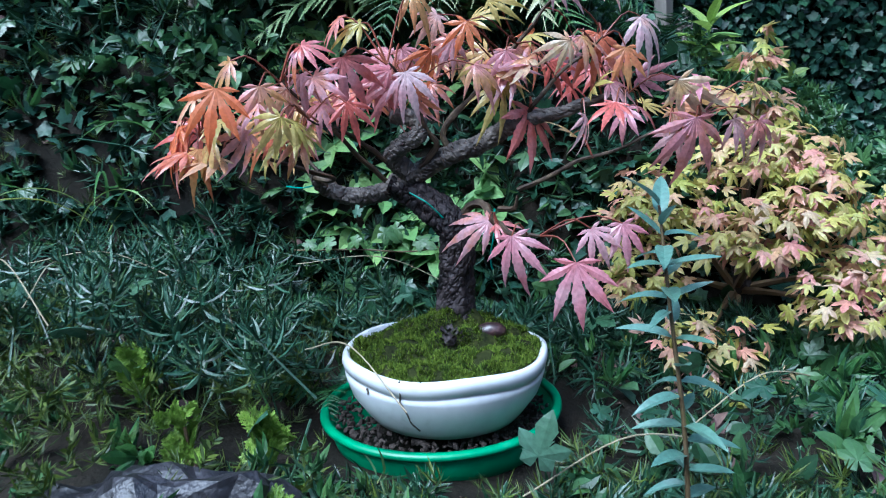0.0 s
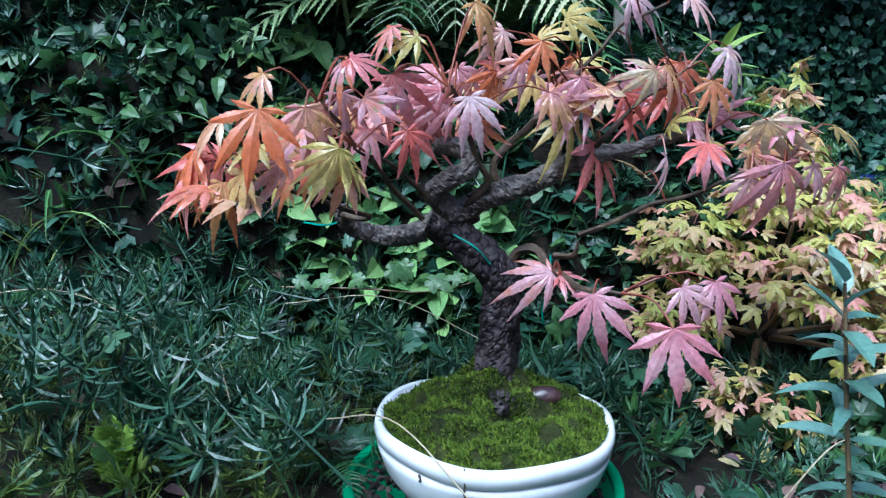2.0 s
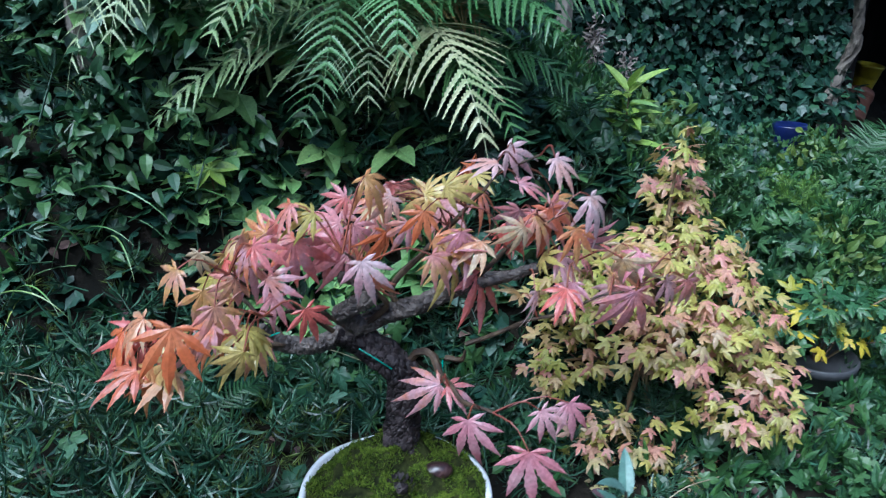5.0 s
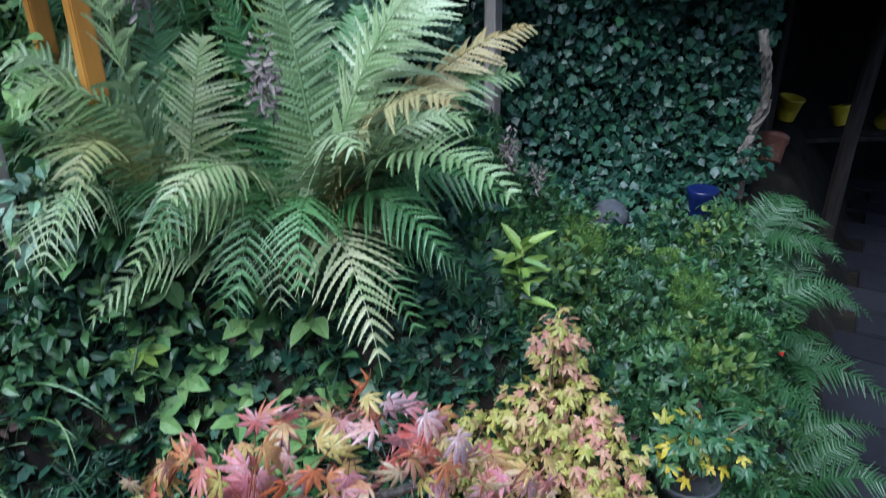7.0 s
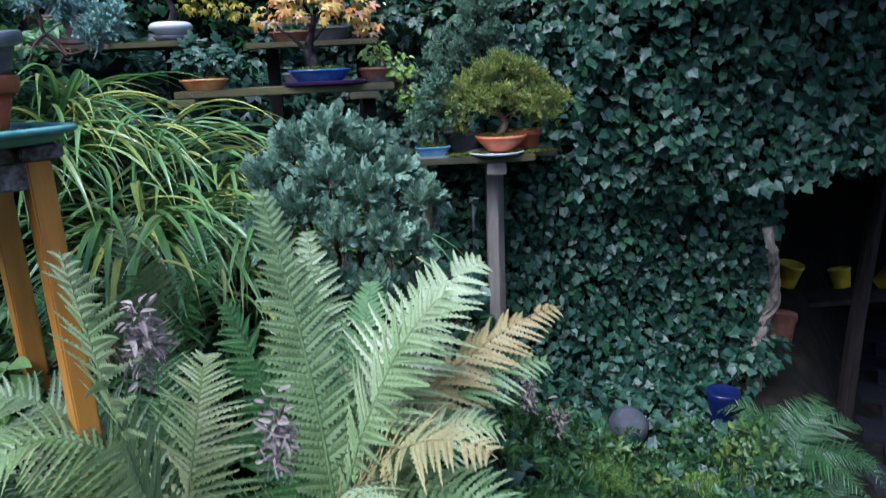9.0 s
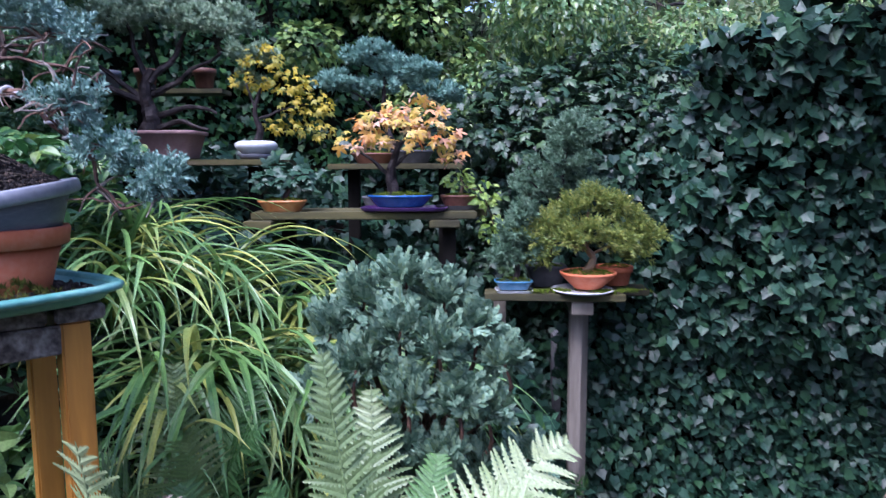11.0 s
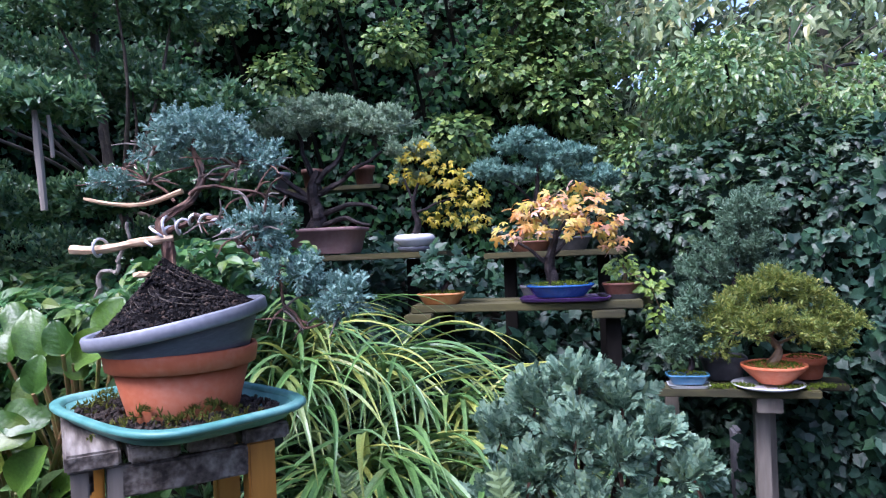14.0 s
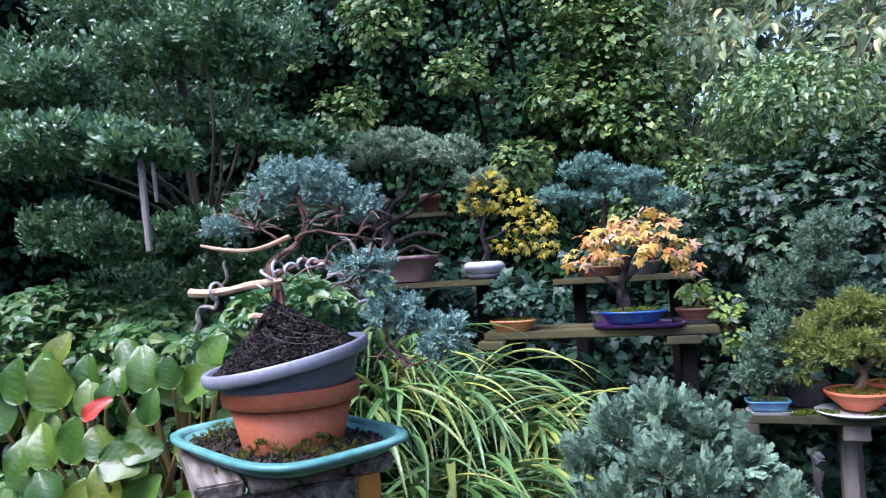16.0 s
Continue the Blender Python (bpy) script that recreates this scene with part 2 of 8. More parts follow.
def leaf_material(name, colours, rough=0.42, through_light=0.25, by="island", patch=0.3, scale=30, gloss=0.5):
    """Leaves whose colour varies from leaf to leaf and in blotches over each leaf."""
    m, n, l, p = nodes_of(name)
    if by == "island":
        r = n.new("ShaderNodeNewGeometry").outputs["Random Per Island"]
    else:
        r = n.new("ShaderNodeObjectInfo").outputs["Random"]
    co = n.new("ShaderNodeNewGeometry").outputs["Position"]
    tex = n.new("ShaderNodeTexNoise")
    tex.inputs["Scale"].default_value, tex.inputs["Detail"].default_value = scale, 3
    l.new(co, tex.inputs["Vector"])
    mix = n.new("ShaderNodeMath")
    mix.operation = "MULTIPLY_ADD"
    l.new(tex.outputs["Fac"], mix.inputs[0])
    mix.inputs[1].default_value = patch * 2
    sub = n.new("ShaderNodeMath")
    sub.operation = "MULTIPLY_ADD"
    l.new(r, sub.inputs[0])
    sub.inputs[1].default_value, sub.inputs[2].default_value = 1.0, -patch
    l.new(sub.outputs[0], mix.inputs[2])
    cr = ramp(n, [(i / max(1, len(colours) - 1), c) for i, c in enumerate(colours)])
    l.new(mix.outputs[0], cr.inputs[0])
    fine = n.new("ShaderNodeTexNoise")
    fine.inputs["Scale"].default_value, fine.inputs["Detail"].default_value = 220, 2
    l.new(co, fine.inputs["Vector"])
    dark = n.new("ShaderNodeMix")
    dark.data_type, dark.blend_type = "RGBA", "MULTIPLY"
    dark.inputs[0].default_value = 0.6
    l.new(cr.outputs[0], dark.inputs[6])
    fr = ramp(n, [(0.3, (0.62, 0.62, 0.62)), (0.7, (1.15, 1.15, 1.15))])
    l.new(fine.outputs["Fac"], fr.inputs[0])
    l.new(fr.outputs[0], dark.inputs[7])
    l.new(dark.outputs[2], p.inputs["Base Color"])
    p.inputs["Roughness"].default_value = rough
    p.inputs["Specular IOR Level"].default_value = gloss
    bump = n.new("ShaderNodeBump")
    bump.inputs["Strength"].default_value, bump.inputs["Distance"].default_value = 0.35, 0.002
    l.new(fine.outputs["Fac"], bump.inputs["Height"])
    l.new(bump.outputs[0], p.inputs["Normal"])
    if through_light:
        tr = n.new("ShaderNodeBsdfTranslucent")
        l.new(dark.outputs[2], tr.inputs[0])
        ms = n.new("ShaderNodeMixShader")
        ms.inputs[0].default_value = through_light
        l.new(p.outputs[0], ms.inputs[1])
        l.new(tr.outputs[0], ms.inputs[2])
        l.new(ms.outputs[0], n["Material Output"].inputs[0])
    return m


def solid_material(name, stops, rough=0.7, scale=12, fine=120, bump=0.4, depth=0.003, stretch=(1, 1, 1), metal=0.0, gloss=0.5, kind="noise"):
    """Bark, wood, clay, glaze, soil or plastic: a ramp over two noises, with relief."""
    m, n, l, p = nodes_of(name)
    tc = n.new("ShaderNodeTexCoord")
    mp = n.new("ShaderNodeMapping")
    mp.inputs["Scale"].default_value = stretch
    l.new(tc.outputs["Object"], mp.inputs[0])
    a = n.new("ShaderNodeTexNoise")
    a.inputs["Scale"].default_value, a.inputs["Detail"].default_value = scale, 5
    l.new(mp.outputs[0], a.inputs["Vector"])
    if kind == "cells":
        b = n.new("ShaderNodeTexVoronoi")
        b.feature = "DISTANCE_TO_EDGE"
        b.inputs["Scale"].default_value = fine
        b_out = b.outputs["Distance"]
    else:
        b = n.new("ShaderNodeTexNoise")
        b.inputs["Scale"].default_value, b.inputs["Detail"].default_value = fine, 4
        b_out = b.outputs["Fac"]
    l.new(mp.outputs[0], b.inputs["Vector"])
    ad = n.new("ShaderNodeMath")
    ad.operation = "MULTIPLY_ADD"
    l.new(b_out, ad.inputs[0])
    ad.inputs[1].default_value = 0.45
    l.new(a.outputs["Fac"], ad.inputs[2])
    sb = n.new("ShaderNodeMath")
    sb.operation = "SUBTRACT"
    l.new(ad.outputs[0], sb.inputs[0])
    sb.inputs[1].default_value = 0.22 if kind == "noise" else 0.05
    cr = ramp(n, stops)
    l.new(sb.outputs[0], cr.inputs[0])
    l.new(cr.outputs[0], p.inputs["Base Color"])
    p.inputs["Roughness"].default_value, p.inputs["Metallic"].default_value = rough, metal
    p.inputs["Specular IOR Level"].default_value = gloss
    bp = n.new("ShaderNodeBump")
    bp.inputs["Strength"].default_value, bp.inputs["Distance"].default_value = bump, depth
    l.new(ad.outputs[0], bp.inputs["Height"])
    l.new(bp.outputs[0], p.inputs["Normal"])
    return m


M_trident = leaf_material("trident_leaf_yellow", [(0.34, 0.34, 0.06), (0.46, 0.40, 0.10), (0.42, 0.39, 0.11), (0.52, 0.30, 0.17), (0.52, 0.22, 0.19), (0.50, 0.36, 0.24), (0.36, 0.35, 0.08)], 0.45, 0.35, "object", 0.14, 30)
M_trident_j = leaf_material("trident_leaf_mixed", [(0.27, 0.30, 0.05), (0.43, 0.38, 0.09), (0.40, 0.38, 0.10), (0.51, 0.31, 0.17), (0.52, 0.23, 0.19), (0.33, 0.34, 0.06)], 0.45, 0.35, "island", 0.14, 30)
M_ivy = leaf_material("ivy_leaf_dark", [(0.008, 0.029, 0.017), (0.014, 0.045, 0.028), (0.022, 0.06, 0.04), (0.026, 0.074, 0.03), (0.042, 0.095, 0.065)], 0.4, 0.06, "island", 0.15, 18, 0.32)
M_ivy_bush = leaf_material("ivy_bush_leaf", [(0.006, 0.0225, 0.0112), (0.015, 0.0435, 0.0225), (0.0263, 0.0675, 0.0338), (0.045, 0.09, 0.03)], 0.42, 0.1, "island", 0.2, 14, 0.4)
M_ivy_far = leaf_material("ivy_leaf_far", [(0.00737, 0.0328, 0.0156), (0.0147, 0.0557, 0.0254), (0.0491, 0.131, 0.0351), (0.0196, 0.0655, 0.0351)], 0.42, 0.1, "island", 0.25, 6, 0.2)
M_fern = leaf_material("fern_frond", [(0.13, 0.214, 0.0791), (0.214, 0.307, 0.13), (0.316, 0.381, 0.205), (0.167, 0.26, 0.0837), (0.372, 0.391, 0.205)], 0.4, 0.25, "object", 0.35, 11)
M_fern_old = leaf_material("fern_frond_old", [(0.20, 0.22, 0.07), (0.33, 0.31, 0.14), (0.26, 0.17, 0.05)], 0.5, 0.25, "object", 0.4, 16)
M_fern_deep = leaf_material("fern_frond_deep", [(0.045, 0.12, 0.035), (0.085, 0.20, 0.06), (0.13, 0.26, 0.085)], 0.4, 0.3, "object", 0.3, 12)
M_tuft = leaf_material("blue_green_leaf", [(0.00688, 0.0258, 0.0112), (0.0172, 0.0499, 0.0258), (0.0387, 0.0946, 0.0559), (0.0301, 0.0645, 0.0138), (0.0731, 0.142, 0.0946)], 0.36, 0.08, "island", 0.25, 9, 0.4)
M_low = leaf_material("low_green_leaf", [(0.025, 0.075, 0.02), (0.045, 0.12, 0.035), (0.08, 0.17, 0.04), (0.04, 0.11, 0.06)], 0.42, 0.3, "island", 0.2, 10)
M_lily = leaf_material("lily_leaf_blue", [(0.08, 0.17, 0.13), (0.13, 0.23, 0.19), (0.10, 0.20, 0.14)], 0.36, 0.25, "object", 0.2, 20)
M_lily_j = leaf_material("pale_blue_leaf", [(0.14, 0.25, 0.16), (0.22, 0.33, 0.24), (0.16, 0.28, 0.14)], 0.4, 0.25, "island", 0.2, 20)
M_lime = leaf_material("lime_leaf", [(0.22, 0.36, 0.05), (0.30, 0.42, 0.08), (0.20, 0.34, 0.10)], 0.42, 0.35, "object", 0.2, 20)
M_grass = leaf_material("strap_grass", [(0.085, 0.19, 0.05), (0.15, 0.29, 0.075), (0.17, 0.30, 0.12), (0.40, 0.42, 0.09), (0.11, 0.24, 0.075), (0.10, 0.21, 0.06)], 0.34, 0.25, "object", 0.12, 12)
M_juniper = leaf_material("juniper_blue", [(0.1, 0.21, 0.17), (0.17, 0.31, 0.262), (0.28, 0.43, 0.377), (0.19, 0.33, 0.248)], 0.6, 0.12, "island", 0.2, 20)
M_cypress = leaf_material("cypress_blue_green", [(0.0875, 0.167, 0.109), (0.149, 0.256, 0.175), (0.246, 0.368, 0.264), (0.175, 0.269, 0.141)], 0.6, 0.2, "island", 0.35, 16, 0.25)
M_gold = leaf_material("cypress_gold", [(0.117, 0.179, 0.0352), (0.246, 0.293, 0.0527), (0.105, 0.179, 0.0469), (0.388, 0.378, 0.0821)], 0.5, 0.3, "island", 0.2, 16)
M_darkcon = leaf_material("conifer_dark", [(0.132, 0.228, 0.132), (0.24, 0.348, 0.216), (0.372, 0.468, 0.312)], 0.55, 0.1, "island", 0.2, 16)
M_box = leaf_material("box_leaf", [(0.0432, 0.115, 0.054), (0.0792, 0.18, 0.0828), (0.158, 0.274, 0.101), (0.122, 0.223, 0.137)], 0.25, 0.25, "island", 0.15, 12)
M_berg = leaf_material("bergenia_leaf", [(0.026, 0.08, 0.012), (0.055, 0.135, 0.018), (0.11, 0.20, 0.022), (0.035, 0.10, 0.015), (0.18, 0.23, 0.03)], 0.36, 0.2, "object", 0.3, 11)
M_berg_red = leaf_material("bergenia_leaf_red", [(0.50, 0.03, 0.02), (0.42, 0.05, 0.03)], 0.35, 0.2, "object", 0.25, 14)
M_orange = leaf_material("maple_leaf_orange", [(0.52, 0.17, 0.04), (0.58, 0.42, 0.06), (0.64, 0.44, 0.36), (0.50, 0.25, 0.04), (0.44, 0.38, 0.06), (0.60, 0.46, 0.10), (0.64, 0.30, 0.20), (0.58, 0.38, 0.06)], 0.4, 0.3, "object", 0.12, 20)
M_yellow = leaf_material("maple_leaf_gold", [(0.46, 0.35, 0.02), (0.52, 0.42, 0.03), (0.26, 0.27, 0.03), (0.38, 0.34, 0.03)], 0.45, 0.35, "object", 0.15, 20)
M_moss = leaf_material("moss", [(0.03, 0.055, 0.006), (0.085, 0.13, 0.010), (0.14, 0.19, 0.018)], 0.85, 0.15, "island", 0.6, 34, 0.2)
M_lime_con = leaf_material("lime_conifer", [(0.136, 0.244, 0.028), (0.198, 0.317, 0.035), (0.248, 0.35, 0.07)], 0.5, 0.25, "island", 0.2, 20)
M_weed_pale = leaf_material("pale_ivy_leaf", [(0.05, 0.12, 0.035), (0.09, 0.18, 0.06)], 0.42, 0.25, "object", 0.2, 20)
M_bright = leaf_material("bright_small_leaf", [(0.022, 0.06, 0.02), (0.045, 0.105, 0.03), (0.09, 0.17, 0.045), (0.035, 0.09, 0.045)], 0.42, 0.3, "island", 0.2, 8)
M_mossy = leaf_material("mossy_shoot", [(0.016, 0.036, 0.006), (0.045, 0.075, 0.009), (0.10, 0.135, 0.012), (0.03, 0.065, 0.018)], 0.55, 0.15, "island", 0.2, 9)
M_laurel = leaf_material("laurel_leaf", [(0.0473, 0.121, 0.0405), (0.0945, 0.196, 0.0607), (0.23, 0.324, 0.081), (0.081, 0.162, 0.0743), (0.121, 0.23, 0.081)], 0.28, 0.25, "island", 0.2, 4)
M_lime_leaf = leaf_material("yellow_green_leaf", [(0.05, 0.11, 0.03), (0.09, 0.16, 0.035), (0.15, 0.20, 0.04)], 0.42, 0.3, "island", 0.2, 8)
M_weed_soft = leaf_material("light_weed_leaf", [(0.10, 0.22, 0.07), (0.17, 0.31, 0.10), (0.24, 0.38, 0.12)], 0.5, 0.3, "island", 0.2, 20, 0.3)
M_weed = leaf_material("weed_leaf", [(0.0135, 0.045, 0.0153), (0.0315, 0.0855, 0.0288), (0.0675, 0.144, 0.0405), (0.045, 0.099, 0.054)], 0.45, 0.25, "island", 0.2, 14)
M_moss_dry = leaf_material("dry_moss", [(0.05, 0.06, 0.012), (0.09, 0.10, 0.015), (0.13, 0.13, 0.02)], 0.85, 0.15, "island", 0.4, 30, 0.2)
M_fern_small = leaf_material("small_fern_frond", [(0.016, 0.055, 0.017), (0.036, 0.10, 0.028), (0.026, 0.075, 0.024)], 0.45, 0.3, "object", 0.3, 14)
M_low_ob = leaf_material("seedling_leaf", [(0.03, 0.09, 0.035), (0.05, 0.13, 0.05), (0.08, 0.16, 0.05)], 0.42, 0.3, "object", 0.2, 10)
M_conifer = leaf_material("conifer_green", [(0.055, 0.115, 0.065), (0.09, 0.17, 0.10), (0.14, 0.23, 0.14)], 0.55, 0.1, "island", 0.2, 16)
M_bluecon = leaf_material("conifer_blue_dark", [(0.08, 0.18, 0.14), (0.14, 0.28, 0.22), (0.22, 0.38, 0.30)], 0.6, 0.1, "island", 0.2, 16)
M_withered = leaf_material("withered_flower", [(0.105, 0.0825, 0.0782), (0.21, 0.171, 0.152), (0.315, 0.275, 0.221), (0.147, 0.121, 0.129)], 0.8, 0.1, "island", 0.3, 30)
M_brown = leaf_material("dead_leaf", [(0.10, 0.06, 0.05), (0.16, 0.10, 0.08), (0.09, 0.05, 0.06)], 0.8, 0.1, "island", 0.3, 30)

# Near-black, so the dark of gaps between plants is put into the colour.
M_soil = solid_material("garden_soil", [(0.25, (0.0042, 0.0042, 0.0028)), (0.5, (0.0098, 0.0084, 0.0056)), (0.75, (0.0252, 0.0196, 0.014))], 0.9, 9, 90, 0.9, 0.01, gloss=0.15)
M_compost = solid_material("dark_compost", [(0.3, (0.0018, 0.0016, 0.0018)), (0.6, (0.004, 0.0034, 0.0035)), (0.8, (0.011, 0.009, 0.008))], 0.95, 40, 160, 1.0, 0.006, gloss=0.08)
M_bark = solid_material("maple_bark", [(0.3, (0.006, 0.0045, 0.005)), (0.5, (0.017, 0.0125, 0.013)), (0.7, (0.05, 0.04, 0.04))], 0.6, 30, 180, 0.8, 0.003, gloss=0.25)
M_bark_grey = solid_material("grey_bark", [(0.3, (0.05, 0.04, 0.03)), (0.55, (0.13, 0.11, 0.085)), (0.8, (0.26, 0.23, 0.18))], 0.75, 20, 110, 0.9, 0.004, (1, 1, 0.5))
M_limb = solid_material("maple_limb_bark", [(0.3, (0.02, 0.015, 0.013)), (0.5, (0.06, 0.048, 0.04)), (0.72, (0.17, 0.145, 0.12))], 0.65, 34, 170, 0.8, 0.003)
M_bark_dim = solid_material("dull_bark", [(0.3, (0.025, 0.02, 0.014)), (0.55, (0.06, 0.048, 0.034)), (0.8, (0.12, 0.10, 0.075))], 0.8, 20, 110, 0.9, 0.004)
M_twig = solid_material("young_bark", [(0.3, (0.06, 0.035, 0.02)), (0.6, (0.12, 0.08, 0.035)), (0.8, (0.16, 0.13, 0.05))], 0.6, 25, 120, 0.4, 0.002)
M_twig_dark = solid_material("dark_maple_twig", [(0.3, (0.02, 0.012, 0.008)), (0.6, (0.055, 0.036, 0.02)), (0.8, (0.11, 0.085, 0.045))], 0.65, 40, 160, 0.7, 0.002, gloss=0.3)
M_jbark = solid_material("juniper_bark", [(0.3, (0.025, 0.014, 0.010)), (0.55, (0.10, 0.048, 0.030)), (0.8, (0.24, 0.14, 0.09))], 0.75, 40, 160, 0.9, 0.003, (1, 1, 0.4))
M_twig_grey = solid_material("grey_dead_twig", [(0.3, (0.10, 0.085, 0.07)), (0.6, (0.22, 0.19, 0.16)), (0.8, (0.32, 0.28, 0.24))], 0.8, 30, 140, 0.6, 0.001)
M_jin = solid_material("stripped_wood", [(0.3, (0.28, 0.17, 0.09)), (0.6, (0.48, 0.33, 0.19)), (0.8, (0.55, 0.42, 0.28))], 0.7, 20, 160, 0.5, 0.002, (0.3, 1, 1))
M_wood_grey = solid_material("weathered_board", [(0.3, (0.025, 0.02, 0.016)), (0.45, (0.085, 0.07, 0.056)), (0.58, (0.17, 0.15, 0.125)), (0.78, (0.30, 0.275, 0.24))], 0.85, 14, 40, 1.0, 0.003, (4, 0.35, 4))
M_wood_post = solid_material("grey_post", [(0.25, (0.09, 0.08, 0.065)), (0.5, (0.18, 0.16, 0.13)), (0.75, (0.28, 0.25, 0.21))], 0.85, 9, 70, 0.6, 0.002, (1, 1, 0.12))
M_wood_moss = solid_material("mossy_board", [(0.25, (0.012, 0.0116, 0.0049)), (0.45, (0.036, 0.034, 0.0112)), (0.62, (0.072, 0.0646, 0.0175)), (0.8, (0.12, 0.0952, 0.0525))], 0.85, 9, 60, 0.6, 0.002, (0.2, 1, 1))
M_wood_orange = solid_material("stained_timber", [(0.25, (0.25, 0.10, 0.012)), (0.5, (0.45, 0.20, 0.025)), (0.75, (0.55, 0.28, 0.05))], 0.6, 9, 60, 0.4, 0.002, (1, 1, 0.12))
M_white = solid_material("white_glaze", [(0.2, (0.38, 0.39, 0.38)), (0.42, (0.53, 0.55, 0.56)), (0.8, (0.62, 0.64, 0.65))], 0.26, 9, 70, 0.08, 0.001)
M_crack = solid_material("crack_dirt", [(0.3, (0.03, 0.025, 0.02)), (0.7, (0.10, 0.08, 0.06))], 0.9)
M_green_tray = solid_material("green_plastic", [(0.25, (0.01, 0.12, 0.05)), (0.6, (0.015, 0.22, 0.09)), (0.85, (0.06, 0.30, 0.16))], 0.4, 10, 60, 0.1)
M_teal = solid_material("teal_plastic", [(0.25, (0.0405, 0.152, 0.128)), (0.55, (0.081, 0.247, 0.218)), (0.85, (0.216, 0.38, 0.342))], 0.45, 14, 70, 0.12)
M_terra = solid_material("terracotta", [(0.2, (0.34, 0.075, 0.026)), (0.5, (0.45, 0.115, 0.042)), (0.72, (0.48, 0.165, 0.085)), (0.9, (0.50, 0.30, 0.22))], 0.7, 7, 90, 0.2, 0.001)
M_grey_pot = solid_material("grey_plastic", [(0.25, (0.06, 0.065, 0.08)), (0.55, (0.10, 0.105, 0.125)), (0.85, (0.20, 0.20, 0.23))], 0.5, 9, 90, 0.15, 0.001, (1, 1, 5))
M_grey_rim = solid_material("pale_grey_plastic", [(0.25, (0.13, 0.14, 0.165)), (0.6, (0.21, 0.225, 0.26)), (0.85, (0.31, 0.32, 0.355))], 0.5, 9, 90, 0.15, 0.001)
M_blue = solid_material("blue_glaze", [(0.25, (0.0104, 0.048, 0.16)), (0.6, (0.0195, 0.09, 0.272)), (0.85, (0.065, 0.195, 0.416))], 0.25, 10, 60, 0.1, 0.001)
M_blue_deep = solid_material("deep_blue_glaze", [(0.25, (0.003, 0.006, 0.035)), (0.6, (0.005, 0.01, 0.06)), (0.85, (0.012, 0.02, 0.09))], 0.3, 10, 60, 0.1, 0.001)
M_blue_pale = solid_material("pale_blue_glaze", [(0.25, (0.03, 0.11, 0.20)), (0.6, (0.05, 0.17, 0.29)), (0.85, (0.12, 0.25, 0.36))], 0.3, 10, 60, 0.1, 0.001)
M_purple = solid_material("purple_plastic", [(0.25, (0.025, 0.01, 0.05)), (0.6, (0.045, 0.015, 0.085)), (0.85, (0.08, 0.04, 0.12))], 0.4, 10, 60, 0.1, 0.001)
M_pink_pot = solid_material("mauve_brown_clay", [(0.25, (0.22, 0.125, 0.12)), (0.55, (0.30, 0.18, 0.17)), (0.85, (0.38, 0.26, 0.25))], 0.7, 9, 80, 0.2, 0.001)
M_brown_pot = solid_material("brown_clay", [(0.25, (0.06, 0.025, 0.018)), (0.55, (0.13, 0.05, 0.03)), (0.85, (0.2, 0.09, 0.06))], 0.6, 9, 80, 0.2, 0.001)
M_dark_pot = solid_material("dark_clay", [(0.25, (0.02, 0.02, 0.022)), (0.55, (0.04, 0.042, 0.045)), (0.85, (0.08, 0.08, 0.085))], 0.6, 9, 80, 0.2, 0.001)
M_orange_pot = solid_material("orange_glaze", [(0.25, (0.30, 0.09, 0.03)), (0.55, (0.48, 0.19, 0.06)), (0.85, (0.55, 0.32, 0.16))], 0.3, 14, 60, 0.1, 0.001)
M_stone = solid_material("grey_stone", [(0.25, (0.05, 0.05, 0.055)), (0.55, (0.11, 0.11, 0.12)), (0.8, (0.20, 0.20, 0.20))], 0.8, 10, 60, 0.6, 0.004)
M_orb = solid_material("dull_blue_stone", [(0.25, (0.02, 0.022, 0.026)), (0.55, (0.045, 0.05, 0.058)), (0.8, (0.09, 0.095, 0.10))], 0.8, 12, 70, 0.6, 0.004)
M_gravel = leaf_material("gravel", [(0.0105, 0.00825, 0.00675), (0.0225, 0.018, 0.015), (0.0562, 0.045, 0.0375), (0.015, 0.0112, 0.009)], 0.75, 0.0, "island", 0.2, 60, gloss=0.15)
M_crumb = leaf_material("compost_crumb", [(0.0044, 0.00352, 0.00396), (0.0088, 0.00748, 0.00748), (0.0176, 0.0132, 0.0121), (0.00572, 0.00484, 0.00528), (0.066, 0.044, 0.0308)], 0.9, 0.0, "island", 0.05, 60, gloss=0.3)
M_brick = leaf_material("path_slate", [(0.0099, 0.0099, 0.0135), (0.0162, 0.0162, 0.0207), (0.027, 0.0261, 0.0315)], 0.75, 0.0, "object", 0.4, 30, gloss=0.15)
M_yellow_pl = solid_material("yellow_plastic", [(0.25, (0.30, 0.23, 0.01)), (0.6, (0.42, 0.33, 0.015)), (0.85, (0.48, 0.40, 0.06))], 0.4, 10, 60, 0.1, 0.001)
M_dark_wood = solid_material("dark_timber", [(0.25, (0.012, 0.010, 0.009)), (0.55, (0.03, 0.025, 0.022)), (0.8, (0.06, 0.05, 0.045))], 0.9, 9, 60, 0.5, 0.002, (1, 1, 0.15), gloss=0.08)
M_moss_soil = solid_material("mossy_soil", [(0.3, (0.006, 0.008, 0.003)), (0.55, (0.018, 0.022, 0.006)), (0.8, (0.04, 0.045, 0.01))], 0.95, 60, 200, 0.9, 0.004, gloss=0.08)
